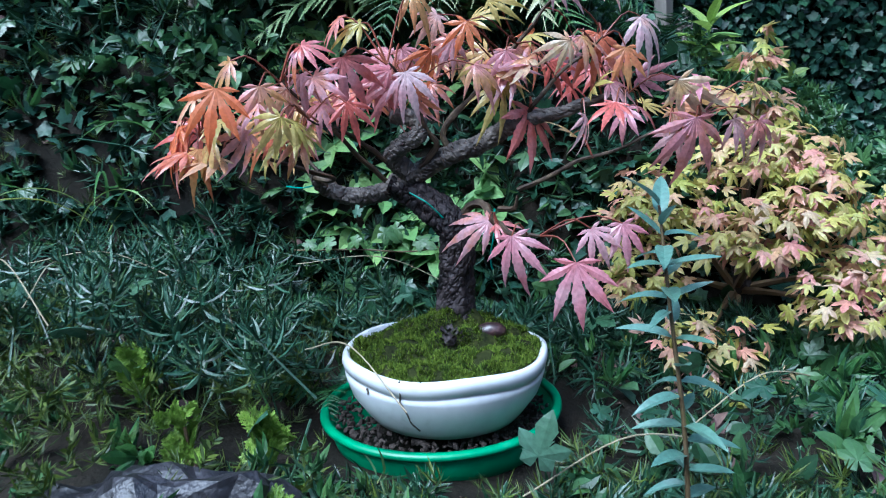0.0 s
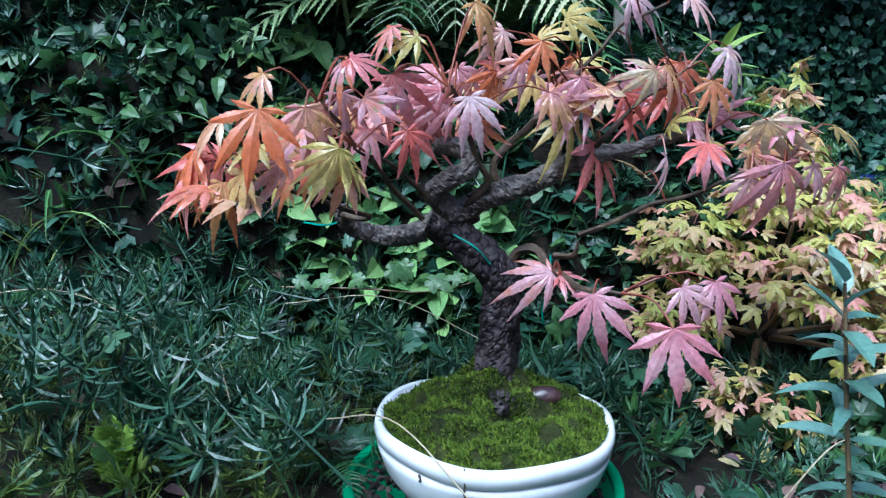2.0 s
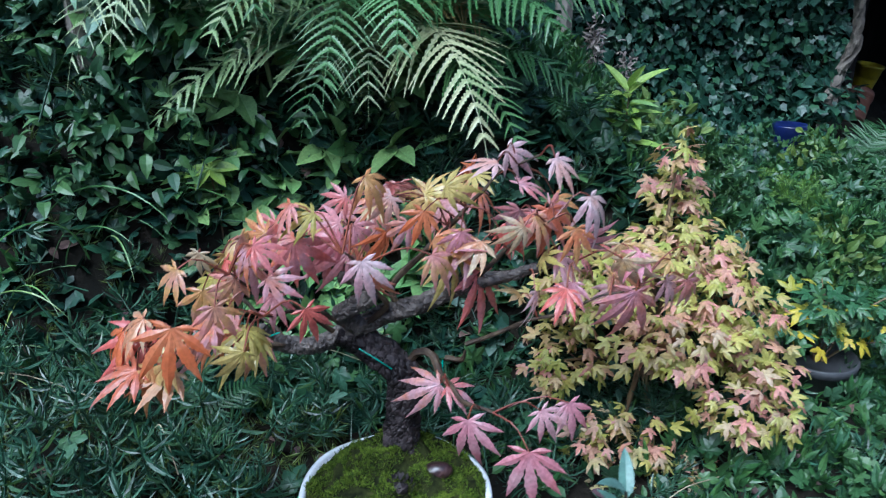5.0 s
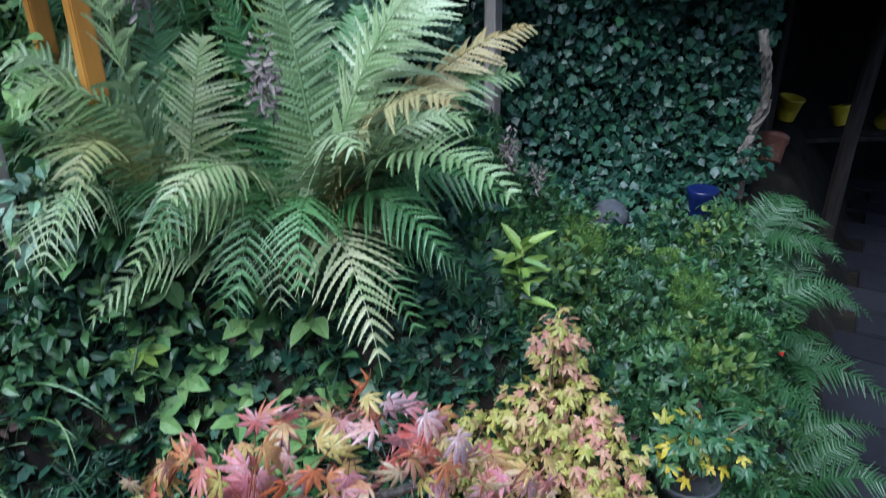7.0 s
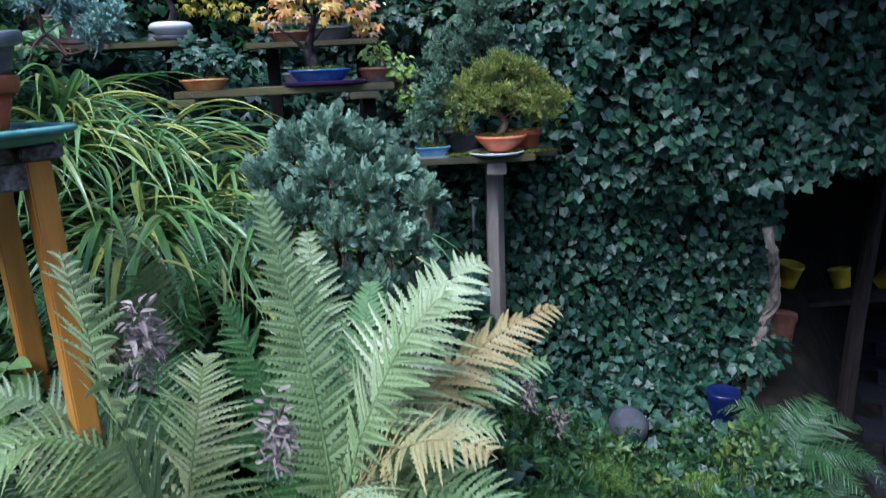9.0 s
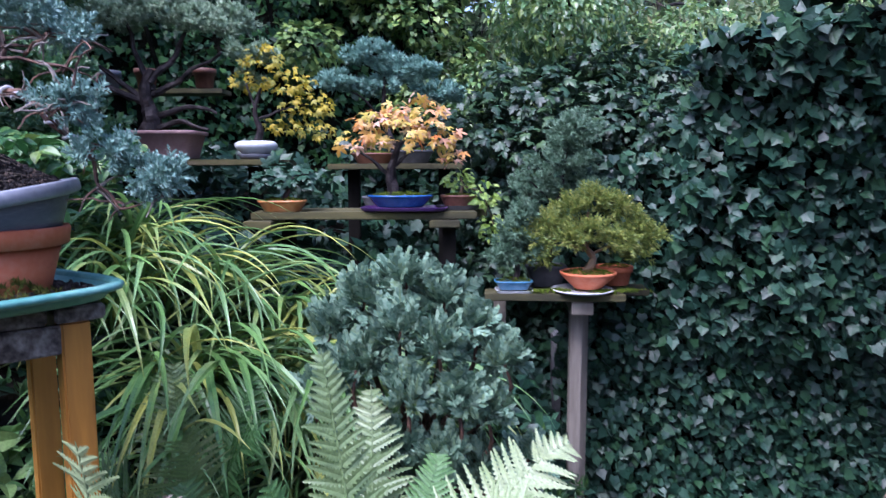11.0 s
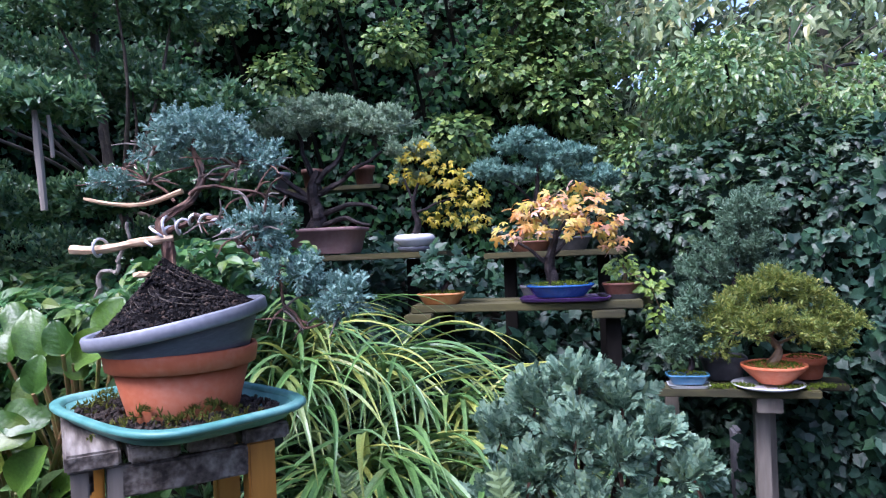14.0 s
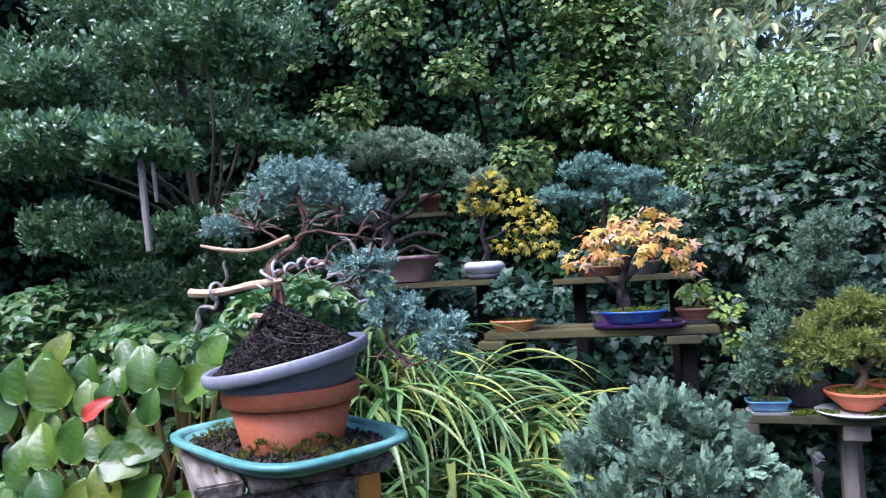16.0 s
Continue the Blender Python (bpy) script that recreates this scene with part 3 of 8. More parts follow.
# Timber taken near-black: shade inside the shed and under shelves is painted in.
M_timber_shade = solid_material("shaded_timber", [(0.25, (0.004, 0.0035, 0.003)), (0.55, (0.010, 0.009, 0.008)), (0.8, (0.022, 0.019, 0.017))], 0.9, 9, 60, 0.5, 0.002, (1, 1, 0.15), gloss=0.08)
# Near-black stem colour; the shade deep in the foliage is painted into it.
M_stem_shade = solid_material("ivy_stems_and_shade", [(0.25, (0.002, 0.003, 0.002)), (0.55, (0.006, 0.007, 0.004)), (0.8, (0.02, 0.017, 0.011))], 0.95, 20, 90, 0.9, 0.01, gloss=0.08)
M_wire = solid_material("aluminium_wire", [(0.25, (0.60, 0.59, 0.60)), (0.75, (0.75, 0.74, 0.75))], 0.35, 20, 90, 0.1, 0.0005, metal=0.5)
M_string = solid_material("green_string", [(0.3, (0.01, 0.18, 0.13)), (0.7, (0.02, 0.28, 0.2))], 0.6)
M_straw = solid_material("dry_stalk", [(0.3, (0.20, 0.16, 0.09)), (0.7, (0.36, 0.31, 0.20))], 0.8)


# ---- ground ----
def height(x, y):
    x, y = np.asarray(x, float), np.asarray(y, float)
    left = 1 - 0.85 * smooth(0.15, 1.0, x)
    bank = 0.53 * smooth(0.37, 0.56, y + 0.03 * np.sin(5 * x) + 0.1 * smooth(0.2, 0.5, -x)) * left
    up = np.clip(y - 0.62, 0, 2.2) * 0.34 * (1 - 0.92 * smooth(-0.1, 0.9, x))
    side = np.clip(-x - 0.15, 0, 0.65) * 0.9 * smooth(0.35, 0.75, y) * (1 - 0.55 * smooth(1.3, 2.2, y))
    lift = 0.10 * smooth(0.12, 0.55, -x) * (1 - smooth(0.5, 0.8, y)) * smooth(-0.6, 0.1, y)
    edge = 1.68 + 0.64 * (np.maximum(y, 0.55) - 0.97)
    drop = -0.80 * smooth(-0.55, 0.05, x - edge)
    front = -0.30 * smooth(0.3, 1.6, -y)
    bumps = 0.012 * np.sin(7 * x + 2 * y) * np.sin(9 * y - 3 * x)
    return 0.0 + bank + up + side + lift + drop + front + bumps


def floor_at(x, y):
    return float(height(x, y))


gu = np.linspace(-1, 1, 171)
gx = 0.2125 * np.sinh(gu * 8)
gy = gx + 0.8
gxx, gyy = np.meshgrid(gx, gy)
gz = height(np.clip(gxx, -6, 6), np.clip(gyy, -4, 8))
idx = np.arange(171 * 171).reshape(171, 171)
gt = np.concatenate([np.stack([idx[:-1, :-1], idx[:-1, 1:], idx[1:, 1:]], -1).reshape(-1, 3), np.stack([idx[:-1, :-1], idx[1:, 1:], idx[1:, :-1]], -1).reshape(-1, 3)])
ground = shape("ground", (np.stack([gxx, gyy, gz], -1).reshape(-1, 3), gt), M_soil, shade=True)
tagged(ground, "near-black garden soil rising in a planted bank", "ground", kind="structure")

# ---- leaf templates used all over ----
T_ivy = [ivy_leaf(s, d) for s, d in ((1, 0.1), (2, 0.25), (3, 0.4), (4, 0.2))]
T_oval = [simple_leaf(0.55, d, 0.2, 4, 1.5) for d in (0.1, 0.3, 0.5)]
T_trifoliate = [join([moved(simple_leaf(0.62, 0.25, 0.18, 4, 1.3), Matrix.Rotation(radians(a), 4, "Z") @ Matrix.Scale(k, 4)) for a, k in ((0, 1.0), (72 + s, 0.85), (-74 + s, 0.85))]) for s in (0, 6, -7)]
T_lance = [simple_leaf(0.31, d, 0.2, 6, 1.5) for d in (0.05, 0.25, 0.45)]
T_tuft = [rosette(17, 0.15, s) for s in (1, 2, 3, 4, 5)]
T_tuft_wide = [tuft(9, 0.3, s, 85, 0.4) for s in (1, 2, 3)]
T_spray = [spray(20, s, 0.35, 0.038) for s in (1, 2, 3, 4)]
T_spray_fine = [spray(22, s, 0.75, 0.045) for s in (5, 6, 7)]


def fan(seed, n=12, sub=4, thick=0.17):
    """A flat scale-leaved cypress spray along x with saw-toothed side shoots."""
    g = np.random.default_rng(seed)
    geos = [spray(6, seed, 0.05, 0.045, plane=True)]
    for i in range(n):
        u = 0.06 + 0.86 * i / n
        v, t = spray(sub, seed + i, 0.06, thick, plane=True)
        l = (0.40 * (1 - u) ** 0.8 + 0.13) * (0.55 + 0.45 * min(1, u / 0.25)) * g.uniform(0.85, 1.15)
        side = 1 if i % 2 else -1
        m = Euler((g.normal(0, 0.2), g.normal(0, 0.12), side * radians(g.uniform(30, 44)))).to_matrix()
        geos.append((v * l @ np.array(m).T + np.array([u, 0, 0.05 * u * u]), t))
    return join(geos)


T_scaly = [spray(15, s, 0.14, 0.085, 0.15, True) for s in (201, 202, 203, 204)]
T_ivy_small = [ivy_small(s, d) for s, d in ((1, 0.1), (2, 0.3), (3, 0.5), (4, 0.2))]
T_lime = [fan(s, 14, 8, 0.075) for s in (91, 92, 93)]
T_con = [tuft(10, 0.24, s, 85, 0.15, True) for s in (81, 82, 83)]
T_box = [simple_leaf(0.62, d, 0.2, 2, 1.3) for d in (0.05, 0.2, 0.35)]
T_moss_big = [tuft(14, 0.07, s, 88, 0.2, True) for s in (71, 72, 73)]
T_cushion = [tuft(9, 0.45, s, 85, 0.2, True) for s in (51, 52, 53)]
T_trident = [trident_leaf(s, d) for s, d in ((1, 0.15), (2, 0.35), (3, 0.55))]


def stuff(name, geo, material, label, category):
    return tagged(shape(name, geo, material), label, category, kind="stuff")


def ball_points(n, centre, radii, gen, shell=0.75, flat_bottom=0.0):
    d = unit(gen.normal(0, 1, (n, 3)))
    if flat_bottom:
        d[:, 2] = np.where(d[:, 2] < 0, d[:, 2] * flat_bottom, d[:, 2])
    r = shell + (1 - shell) * gen.random(n)
    p = np.asarray(centre) + d * r[:, None] * np.asarray(radii)
    return p, unit(d / np.asarray(radii))


def foliage(clumps, templates, size, gen, out=0.8, face_up=0.3, spread=0.5, shell=0.6, flat=0.5):
    """Leaves or shoots over a set of clumps (centre, radii, number)."""
    geos = []
    for centre, radii, n in clumps:
        p, d = ball_points(n, centre, radii, gen, shell, flat)
        along = jitter(d * out + np.array([0, 0, face_up]), spread, gen)
        nor = jitter(d + np.array([0, 0, 0.6]), 0.5, gen)
        s = size * gen.uniform(0.65, 1.2, n)
        geos.append(inst(templates, p, nor, along, s, gen))
    return join(geos)


def tufted(clumps, templates, size, gen, sub=0.3, per=26, face_up=0.5):
    """Pads made of many small tufts, so that light and shade fall between them: clumps of (centre, radii, number of tufts)."""
    geos = []
    for centre, radii, n in clumps:
        p, d = ball_points(n, centre, radii, gen, 0.55, 0.55)
        r = float(min(radii)) * sub * gen.uniform(0.7, 1.4, n)
        for c, o, q in zip(p, d, r):
            a, b = ball_points(per, c, (q, q, q * 0.8), gen, 0.3, 0.6)
            along = jitter(b * 0.5 + o * 0.5 + np.array([0, 0, face_up]), 0.4, gen)
            geos.append(inst(templates, a, jitter(np.tile(o + np.array([0, -0.2, 0.5]), (per, 1)), 0.4, gen), along, size * gen.uniform(0.6, 1.2, per), gen))
    return join(geos)


# ---- maple bonsai in its white pot ----
saucer = thing("plant_saucer", "round green plastic saucer with gravel under the white pot", "saucer", at=(-0.022, 0.005, -0.012))
shape("dish", lathe([(0.0, 0.004), (0.135, 0.004), (0.145, 0.01), (0.1555, 0.046), (0.152, 0.048), (0.142, 0.014), (0.134, 0.009), (0.0, 0.009)], 64), M_green_tray, saucer, shade=True)
shape("rim", lathe([(0.152, 0.0475), (0.1555, 0.0455), (0.161, 0.047), (0.1645, 0.05), (0.1635, 0.0545), (0.159, 0.0565), (0.1535, 0.0555), (0.1515, 0.051), (0.152, 0.0475)], 64), M_green_tray, saucer, "rolled green rim", shade=True)
gp = rng.uniform(-0.15, 0.15, (1600, 2))
gp = gp[np.hypot(gp[:, 0], gp[:, 1]) < 0.145]


def pebble(seed):
    bm = bmesh.new()
    bmesh.ops.create_icosphere(bm, subdivisions=1, radius=1)
    g = np.random.default_rng(seed)
    for v in bm.verts:
        v.co = Vector((v.co.x * 1.2, v.co.y * 0.9, v.co.z * 0.6)) * g.uniform(0.75, 1.15)
    return from_bm(bm)


T_pebble = [pebble(s) for s in range(5)]


def pebbles(x, y, z, size, gen):
    n = len(x)
    return inst(T_pebble, np.stack([x, y, np.broadcast_to(z, n)], 1), jitter(np.tile([0, 0, 1.0], (n, 1)), 0.4, gen), gen.normal(0, 1, (n, 3)), size * gen.uniform(0.5, 1.3, n), gen)


tagged(shape("gravel", pebbles(gp[:, 0] - 0.022, gp[:, 1] + 0.005, rng.uniform(0.028, 0.036, len(gp)), 0.0045, rng), M_gravel), "dark damp gravel in the green saucer", "gravel", kind="stuff")

POT = (-0.012, -0.012, 0.04)
white_pot = thing("bonsai_pot", "round white glazed bonsai pot with a cracked rim", "bonsai pot", at=POT)
white_pot.rotation_euler = (0, radians(1.5), 0)
pot_geo = lathe([(0.0, 0.006), (0.088, 0.006), (0.09, 0.0), (0.1, 0.002), (0.108, 0.012), (0.124, 0.035), (0.131, 0.056), (0.1325, 0.064), (0.1295, 0.0665), (0.133, 0.069), (0.1355, 0.078), (0.134, 0.086), (0.129, 0.088), (0.125, 0.085), (0.122, 0.07), (0.0, 0.06)], 72)
pot_geo[0][:, 2] += np.where(pot_geo[0][:, 2] > 0.06, 0.0022 * np.sin(5 * np.arctan2(pot_geo[0][:, 1], pot_geo[0][:, 0]) + 1), 0)
shape("bowl", pot_geo, M_white, white_pot, shade=True)


def on_pot(a, z):
    r = np.interp(z, [0.0, 0.012, 0.035, 0.056, 0.069, 0.078, 0.088], [0.1, 0.108, 0.124, 0.131, 0.133, 0.1355, 0.131]) + 0.0006
    return (r * math.cos(a), r * math.sin(a), z)


for k, (a0, zs, w) in enumerate([(-1.83, [(0.0, 0.086), (0.01, 0.07), (0.0, 0.06), (0.05, 0.045), (0.07, 0.03), (0.13, 0.018)], 0.0011), (-2.2, [(0, 0.068), (0.012, 0.063), (0.0, 0.06)], 0.0014)]):
    shape("crack", tube([on_pot(a0 + da, z) for da, z in zs], w, 5), M_crack, white_pot, "thin dark crack")

# moss cushion in the pot
mu = np.linspace(0, 1, 22)
mv = np.linspace(0, 2 * np.pi, 60, endpoint=False)


def moss_top(x, y):
    r = np.hypot(x, y)
    lump = np.array([noise.noise(Vector((float(a) * 34, float(b) * 34, 2))) for a, b in zip(np.ravel(x), np.ravel(y))]).reshape(np.shape(x))
    return 0.0845 + 0.008 * (1 - (r / 0.125) ** 2) + 0.019 * lump * np.clip((0.134 - r) / 0.03, 0.25, 1) + 0.034 * np.exp(-((x - 0.005) ** 2 + (y - 0.075) ** 2) / 0.0022)


mx, my = (0.128 * mu[:, None] * np.cos(mv)).ravel(), (0.128 * mu[:, None] * np.sin(mv)).ravel()
mz = moss_top(mx, my)
mi = np.arange(22 * 60).reshape(22, 60)
mt = np.concatenate([np.stack([mi[:-1], np.roll(mi, -1, 1)[:-1], np.roll(mi, -1, 1)[1:]], -1).reshape(-1, 3), np.stack([mi[:-1], np.roll(mi, -1, 1)[1:], mi[1:]], -1).reshape(-1, 3)])
base_moss = (np.stack([mx, my, mz], 1), mt[:, ::-1])
T_moss = [tuft(7, 0.22, s, 60, 0.1, True) for s in (21, 22, 23)]
n = 9000
r = 0.128 * np.sqrt(rng.random(n))
a = rng.uniform(0, 6.283, n)
px_, py_ = r * np.cos(a), r * np.sin(a)
bare = np.array([noise.noise(Vector((float(u) * 42, float(v) * 42, 9))) for u, v in zip(px_, py_)]) > -0.2
px_, py_ = px_[bare], py_[bare]
fuzz = inst(T_moss, np.stack([px_, py_, moss_top(px_, py_) - 0.001], 1), rng.normal(0, 1, (len(px_), 3)), jitter(np.tile([0, 0, 1.0], (len(px_), 1)), 0.35, rng), 0.0075 * rng.uniform(0.5, 1.3, len(px_)), rng)
pot_moss = thing("moss_cushion", "bright green lumpy moss covering the pot's soil", "moss", at=POT)
shape("soil", base_moss, M_moss_soil, pot_moss, "dark soil under the moss", shade=True)
tagged(shape("moss", fuzz, M_moss, pot_moss), "short green moss", kind="stuff")

cone = thing("pine_cone", "small dark pine cone lying on the moss", "pine cone", at=(-0.003, -0.02, 0.137))
geos = []
for k in range(46):
    z, an = k / 46, k * 2.4
    rr = 0.0165 * math.sin(math.pi * (0.12 + 0.8 * z))
    geos.append(moved((simple_leaf(0.8, -0.3, 0.1, 2)[0] * 0.008, simple_leaf(0.8, -0.3, 0.1, 2)[1]), pose(rr * math.cos(an), rr * math.sin(an), -0.012 + 0.026 * z, 0, -35, math.degrees(an))))
shape("cone_body", join(geos + [moved(pebble(3), Matrix.Diagonal((0.012, 0.013, 0.018, 1)))]), M_bark, cone)
acorn = thing("brown_stone", "glossy red-brown stone on the moss", "stone", at=(0.05, 0.012, 0.139))
bm = bmesh.new()
bmesh.ops.create_icosphere(bm, subdivisions=3, radius=1)
for v in bm.verts:
    v.co = Vector((v.co.x * 0.022, v.co.y * 0.014, v.co.z * 0.0125)) * (1 + 0.12 * noise.noise(v.co * 1.7))
M_redstone = solid_material("glossy_brown", [(0.3, (0.012, 0.007, 0.008)), (0.6, (0.03, 0.014, 0.014)), (0.8, (0.12, 0.07, 0.06))], 0.35, 60, 160, 0.4, 0.001)
shape("stone_body", from_bm(bm), M_redstone, acorn, shade=True)

maple = thing("maple_bonsai", "small Japanese maple bonsai with red, pink and orange autumn leaves", "bonsai", at=(0, 0, 0))
trunk_line = bend([(0.0, 0.062, 0.125), (-0.004, 0.062, 0.16), (0.002, 0.062, 0.215), (0.0, 0.062, 0.268), (-0.03, 0.065, 0.302), (-0.062, 0.064, 0.325), (-0.088, 0.06, 0.338)], 110)
shape("trunk", plated(trunk_line, np.interp(np.linspace(0, 1, 110), [0, 0.08, 0.4, 0.55, 0.8, 1], [0.032, 0.026, 0.0235, 0.0245, 0.02, 0.017]), 64, 0.17, 105, 3.0), M_bark, maple, shade=False)
limbs = [
    [(-0.075, 0.062, 0.335), (-0.105, 0.058, 0.326), (-0.131, 0.055, 0.323), (-0.16, 0.05, 0.326), (-0.18, 0.045, 0.338), (-0.187, 0.04, 0.362)],
    [(-0.08, 0.06, 0.335), (-0.048, 0.06, 0.351), (0.001, 0.055, 0.372), (0.03, 0.055, 0.38), (0.062, 0.055, 0.399), (0.096, 0.05, 0.412), (0.14, 0.05, 0.42), (0.184, 0.055, 0.433), (0.23, 0.05, 0.44)],
    [(-0.06, 0.055, 0.345), (-0.078, 0.045, 0.375), (-0.055, 0.035, 0.392), (-0.036, 0.035, 0.408), (-0.05, 0.04, 0.43), (-0.072, 0.05, 0.428)],
    [(0.0, 0.062, 0.275), (0.022, 0.06, 0.3), (0.044, 0.05, 0.302), (0.058, 0.02, 0.287), (0.08, -0.02, 0.28), (0.12, -0.05, 0.278)],
    [(-0.17, 0.045, 0.332), (-0.18, 0.02, 0.348), (-0.15, 0.0, 0.352), (-0.19, -0.03, 0.37), (-0.23, -0.07, 0.395), (-0.27, -0.11, 0.415)],
    [(0.089, 0.04, 0.32), (0.11, 0.04, 0.332), (0.142, 0.04, 0.348), (0.209, 0.04, 0.369), (0.269, 0.04, 0.39), (0.32, 0.04, 0.41)],
    [(0.06, 0.055, 0.297), (0.082, 0.05, 0.3), (0.089, 0.04, 0.32)],
    [(-0.04, 0.05, 0.358), (-0.015, 0.04, 0.39), (-0.03, 0.03, 0.42), (-0.04, 0.0, 0.46), (-0.06, -0.03, 0.49)],
    [(0.001, 0.055, 0.372), (-0.004, 0.06, 0.41), (0.03, 0.065, 0.45), (0.061, 0.07, 0.481), (0.087, 0.07, 0.508), (0.126, 0.07, 0.554), (0.184, 0.06, 0.584)],
    [(-0.09, 0.06, 0.34), (-0.12, 0.04, 0.375), (-0.15, 0.0, 0.42), (-0.17, -0.04, 0.455), (-0.19, -0.05, 0.475)],
    [(-0.15, 0.05, 0.326), (-0.2, 0.08, 0.36), (-0.26, 0.11, 0.4), (-0.31, 0.14, 0.42)],
    [(0.096, 0.05, 0.412), (0.12, 0.04, 0.44), (0.16, 0.04, 0.48), (0.2, 0.03, 0.51)],
    [(-0.06, 0.05, 0.352), (-0.1, 0.02, 0.385), (-0.12, -0.02, 0.41), (-0.15, -0.07, 0.43)],
    [(0.062, 0.055, 0.399), (0.075, 0.1, 0.44), (0.06, 0.15, 0.48), (0.08, 0.19, 0.5)],
]
thick = [0.0135, 0.0145, 0.0135, 0.0065, 0.0036, 0.0034, 0.0045, 0.0042, 0.0046, 0.0036, 0.003, 0.0034, 0.0036, 0.003]
maple_limbs = []
for k, (line, th) in enumerate(zip(limbs, thick)):
    nn = 8 * len(line)
    taper = [th, th * 0.85, th * (0.75 if k in (0, 2) else 0.3)]
    maple_limbs.append(shape("branch", plated(gnarl(bend(line, nn * 2), 0.006, 30, k), np.interp(np.linspace(0, 1, nn * 2), [0, 0.5, 1], taper), 26, 0.24, 110, k) if th > 0.01 else tube(gnarl(bend(line, nn), 0.007, 24, k), np.interp(np.linspace(0, 1, nn), [0, 0.5, 1], taper), 8, 0.35, k), M_limb if k in (0, 1, 2) else M_twig_dark, maple))

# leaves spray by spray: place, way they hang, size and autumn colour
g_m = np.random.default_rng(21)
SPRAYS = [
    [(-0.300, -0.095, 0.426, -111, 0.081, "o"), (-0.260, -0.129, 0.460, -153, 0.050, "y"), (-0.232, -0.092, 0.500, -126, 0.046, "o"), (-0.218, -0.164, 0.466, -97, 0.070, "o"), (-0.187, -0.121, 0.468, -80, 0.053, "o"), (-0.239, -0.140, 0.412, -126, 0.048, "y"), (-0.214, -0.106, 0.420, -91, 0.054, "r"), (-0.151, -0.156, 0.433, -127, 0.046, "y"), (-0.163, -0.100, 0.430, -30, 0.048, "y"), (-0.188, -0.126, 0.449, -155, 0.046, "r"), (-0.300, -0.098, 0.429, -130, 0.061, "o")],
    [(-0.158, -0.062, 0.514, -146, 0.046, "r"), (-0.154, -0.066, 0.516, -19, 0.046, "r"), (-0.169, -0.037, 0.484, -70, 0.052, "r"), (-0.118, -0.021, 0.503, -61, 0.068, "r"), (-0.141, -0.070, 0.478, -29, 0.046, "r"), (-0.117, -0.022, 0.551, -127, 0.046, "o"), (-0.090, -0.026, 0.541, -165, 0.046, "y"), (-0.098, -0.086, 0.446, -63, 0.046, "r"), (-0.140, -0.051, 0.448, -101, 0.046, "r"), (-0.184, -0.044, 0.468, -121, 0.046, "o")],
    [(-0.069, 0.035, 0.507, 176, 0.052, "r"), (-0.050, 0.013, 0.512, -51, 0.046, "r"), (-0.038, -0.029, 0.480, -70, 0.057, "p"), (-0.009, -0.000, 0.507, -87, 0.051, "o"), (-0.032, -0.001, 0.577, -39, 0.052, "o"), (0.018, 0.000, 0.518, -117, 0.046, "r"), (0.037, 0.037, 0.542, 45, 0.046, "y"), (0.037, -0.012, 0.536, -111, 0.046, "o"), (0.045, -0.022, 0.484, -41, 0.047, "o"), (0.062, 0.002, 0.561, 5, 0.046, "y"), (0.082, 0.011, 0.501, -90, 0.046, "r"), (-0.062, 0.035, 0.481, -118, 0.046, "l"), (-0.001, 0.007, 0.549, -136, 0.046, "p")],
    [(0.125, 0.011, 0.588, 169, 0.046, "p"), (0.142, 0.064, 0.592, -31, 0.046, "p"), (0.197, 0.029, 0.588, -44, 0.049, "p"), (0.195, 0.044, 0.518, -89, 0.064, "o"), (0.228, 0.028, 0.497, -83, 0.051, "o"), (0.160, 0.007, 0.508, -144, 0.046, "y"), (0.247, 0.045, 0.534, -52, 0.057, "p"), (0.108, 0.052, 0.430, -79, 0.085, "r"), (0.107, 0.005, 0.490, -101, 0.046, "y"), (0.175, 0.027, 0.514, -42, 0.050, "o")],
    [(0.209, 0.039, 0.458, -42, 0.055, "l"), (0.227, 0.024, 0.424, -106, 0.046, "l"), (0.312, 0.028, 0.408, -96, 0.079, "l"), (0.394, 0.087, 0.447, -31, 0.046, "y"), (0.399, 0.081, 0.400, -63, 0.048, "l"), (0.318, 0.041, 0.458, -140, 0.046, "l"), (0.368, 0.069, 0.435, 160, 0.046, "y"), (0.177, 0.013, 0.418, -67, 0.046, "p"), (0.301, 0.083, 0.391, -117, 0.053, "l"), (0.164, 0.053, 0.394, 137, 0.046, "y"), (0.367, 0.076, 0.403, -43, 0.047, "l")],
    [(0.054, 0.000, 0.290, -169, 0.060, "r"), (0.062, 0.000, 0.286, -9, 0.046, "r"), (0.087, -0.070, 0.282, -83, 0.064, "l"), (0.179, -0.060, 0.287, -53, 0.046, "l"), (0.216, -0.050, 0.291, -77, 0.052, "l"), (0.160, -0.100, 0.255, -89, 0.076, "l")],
]
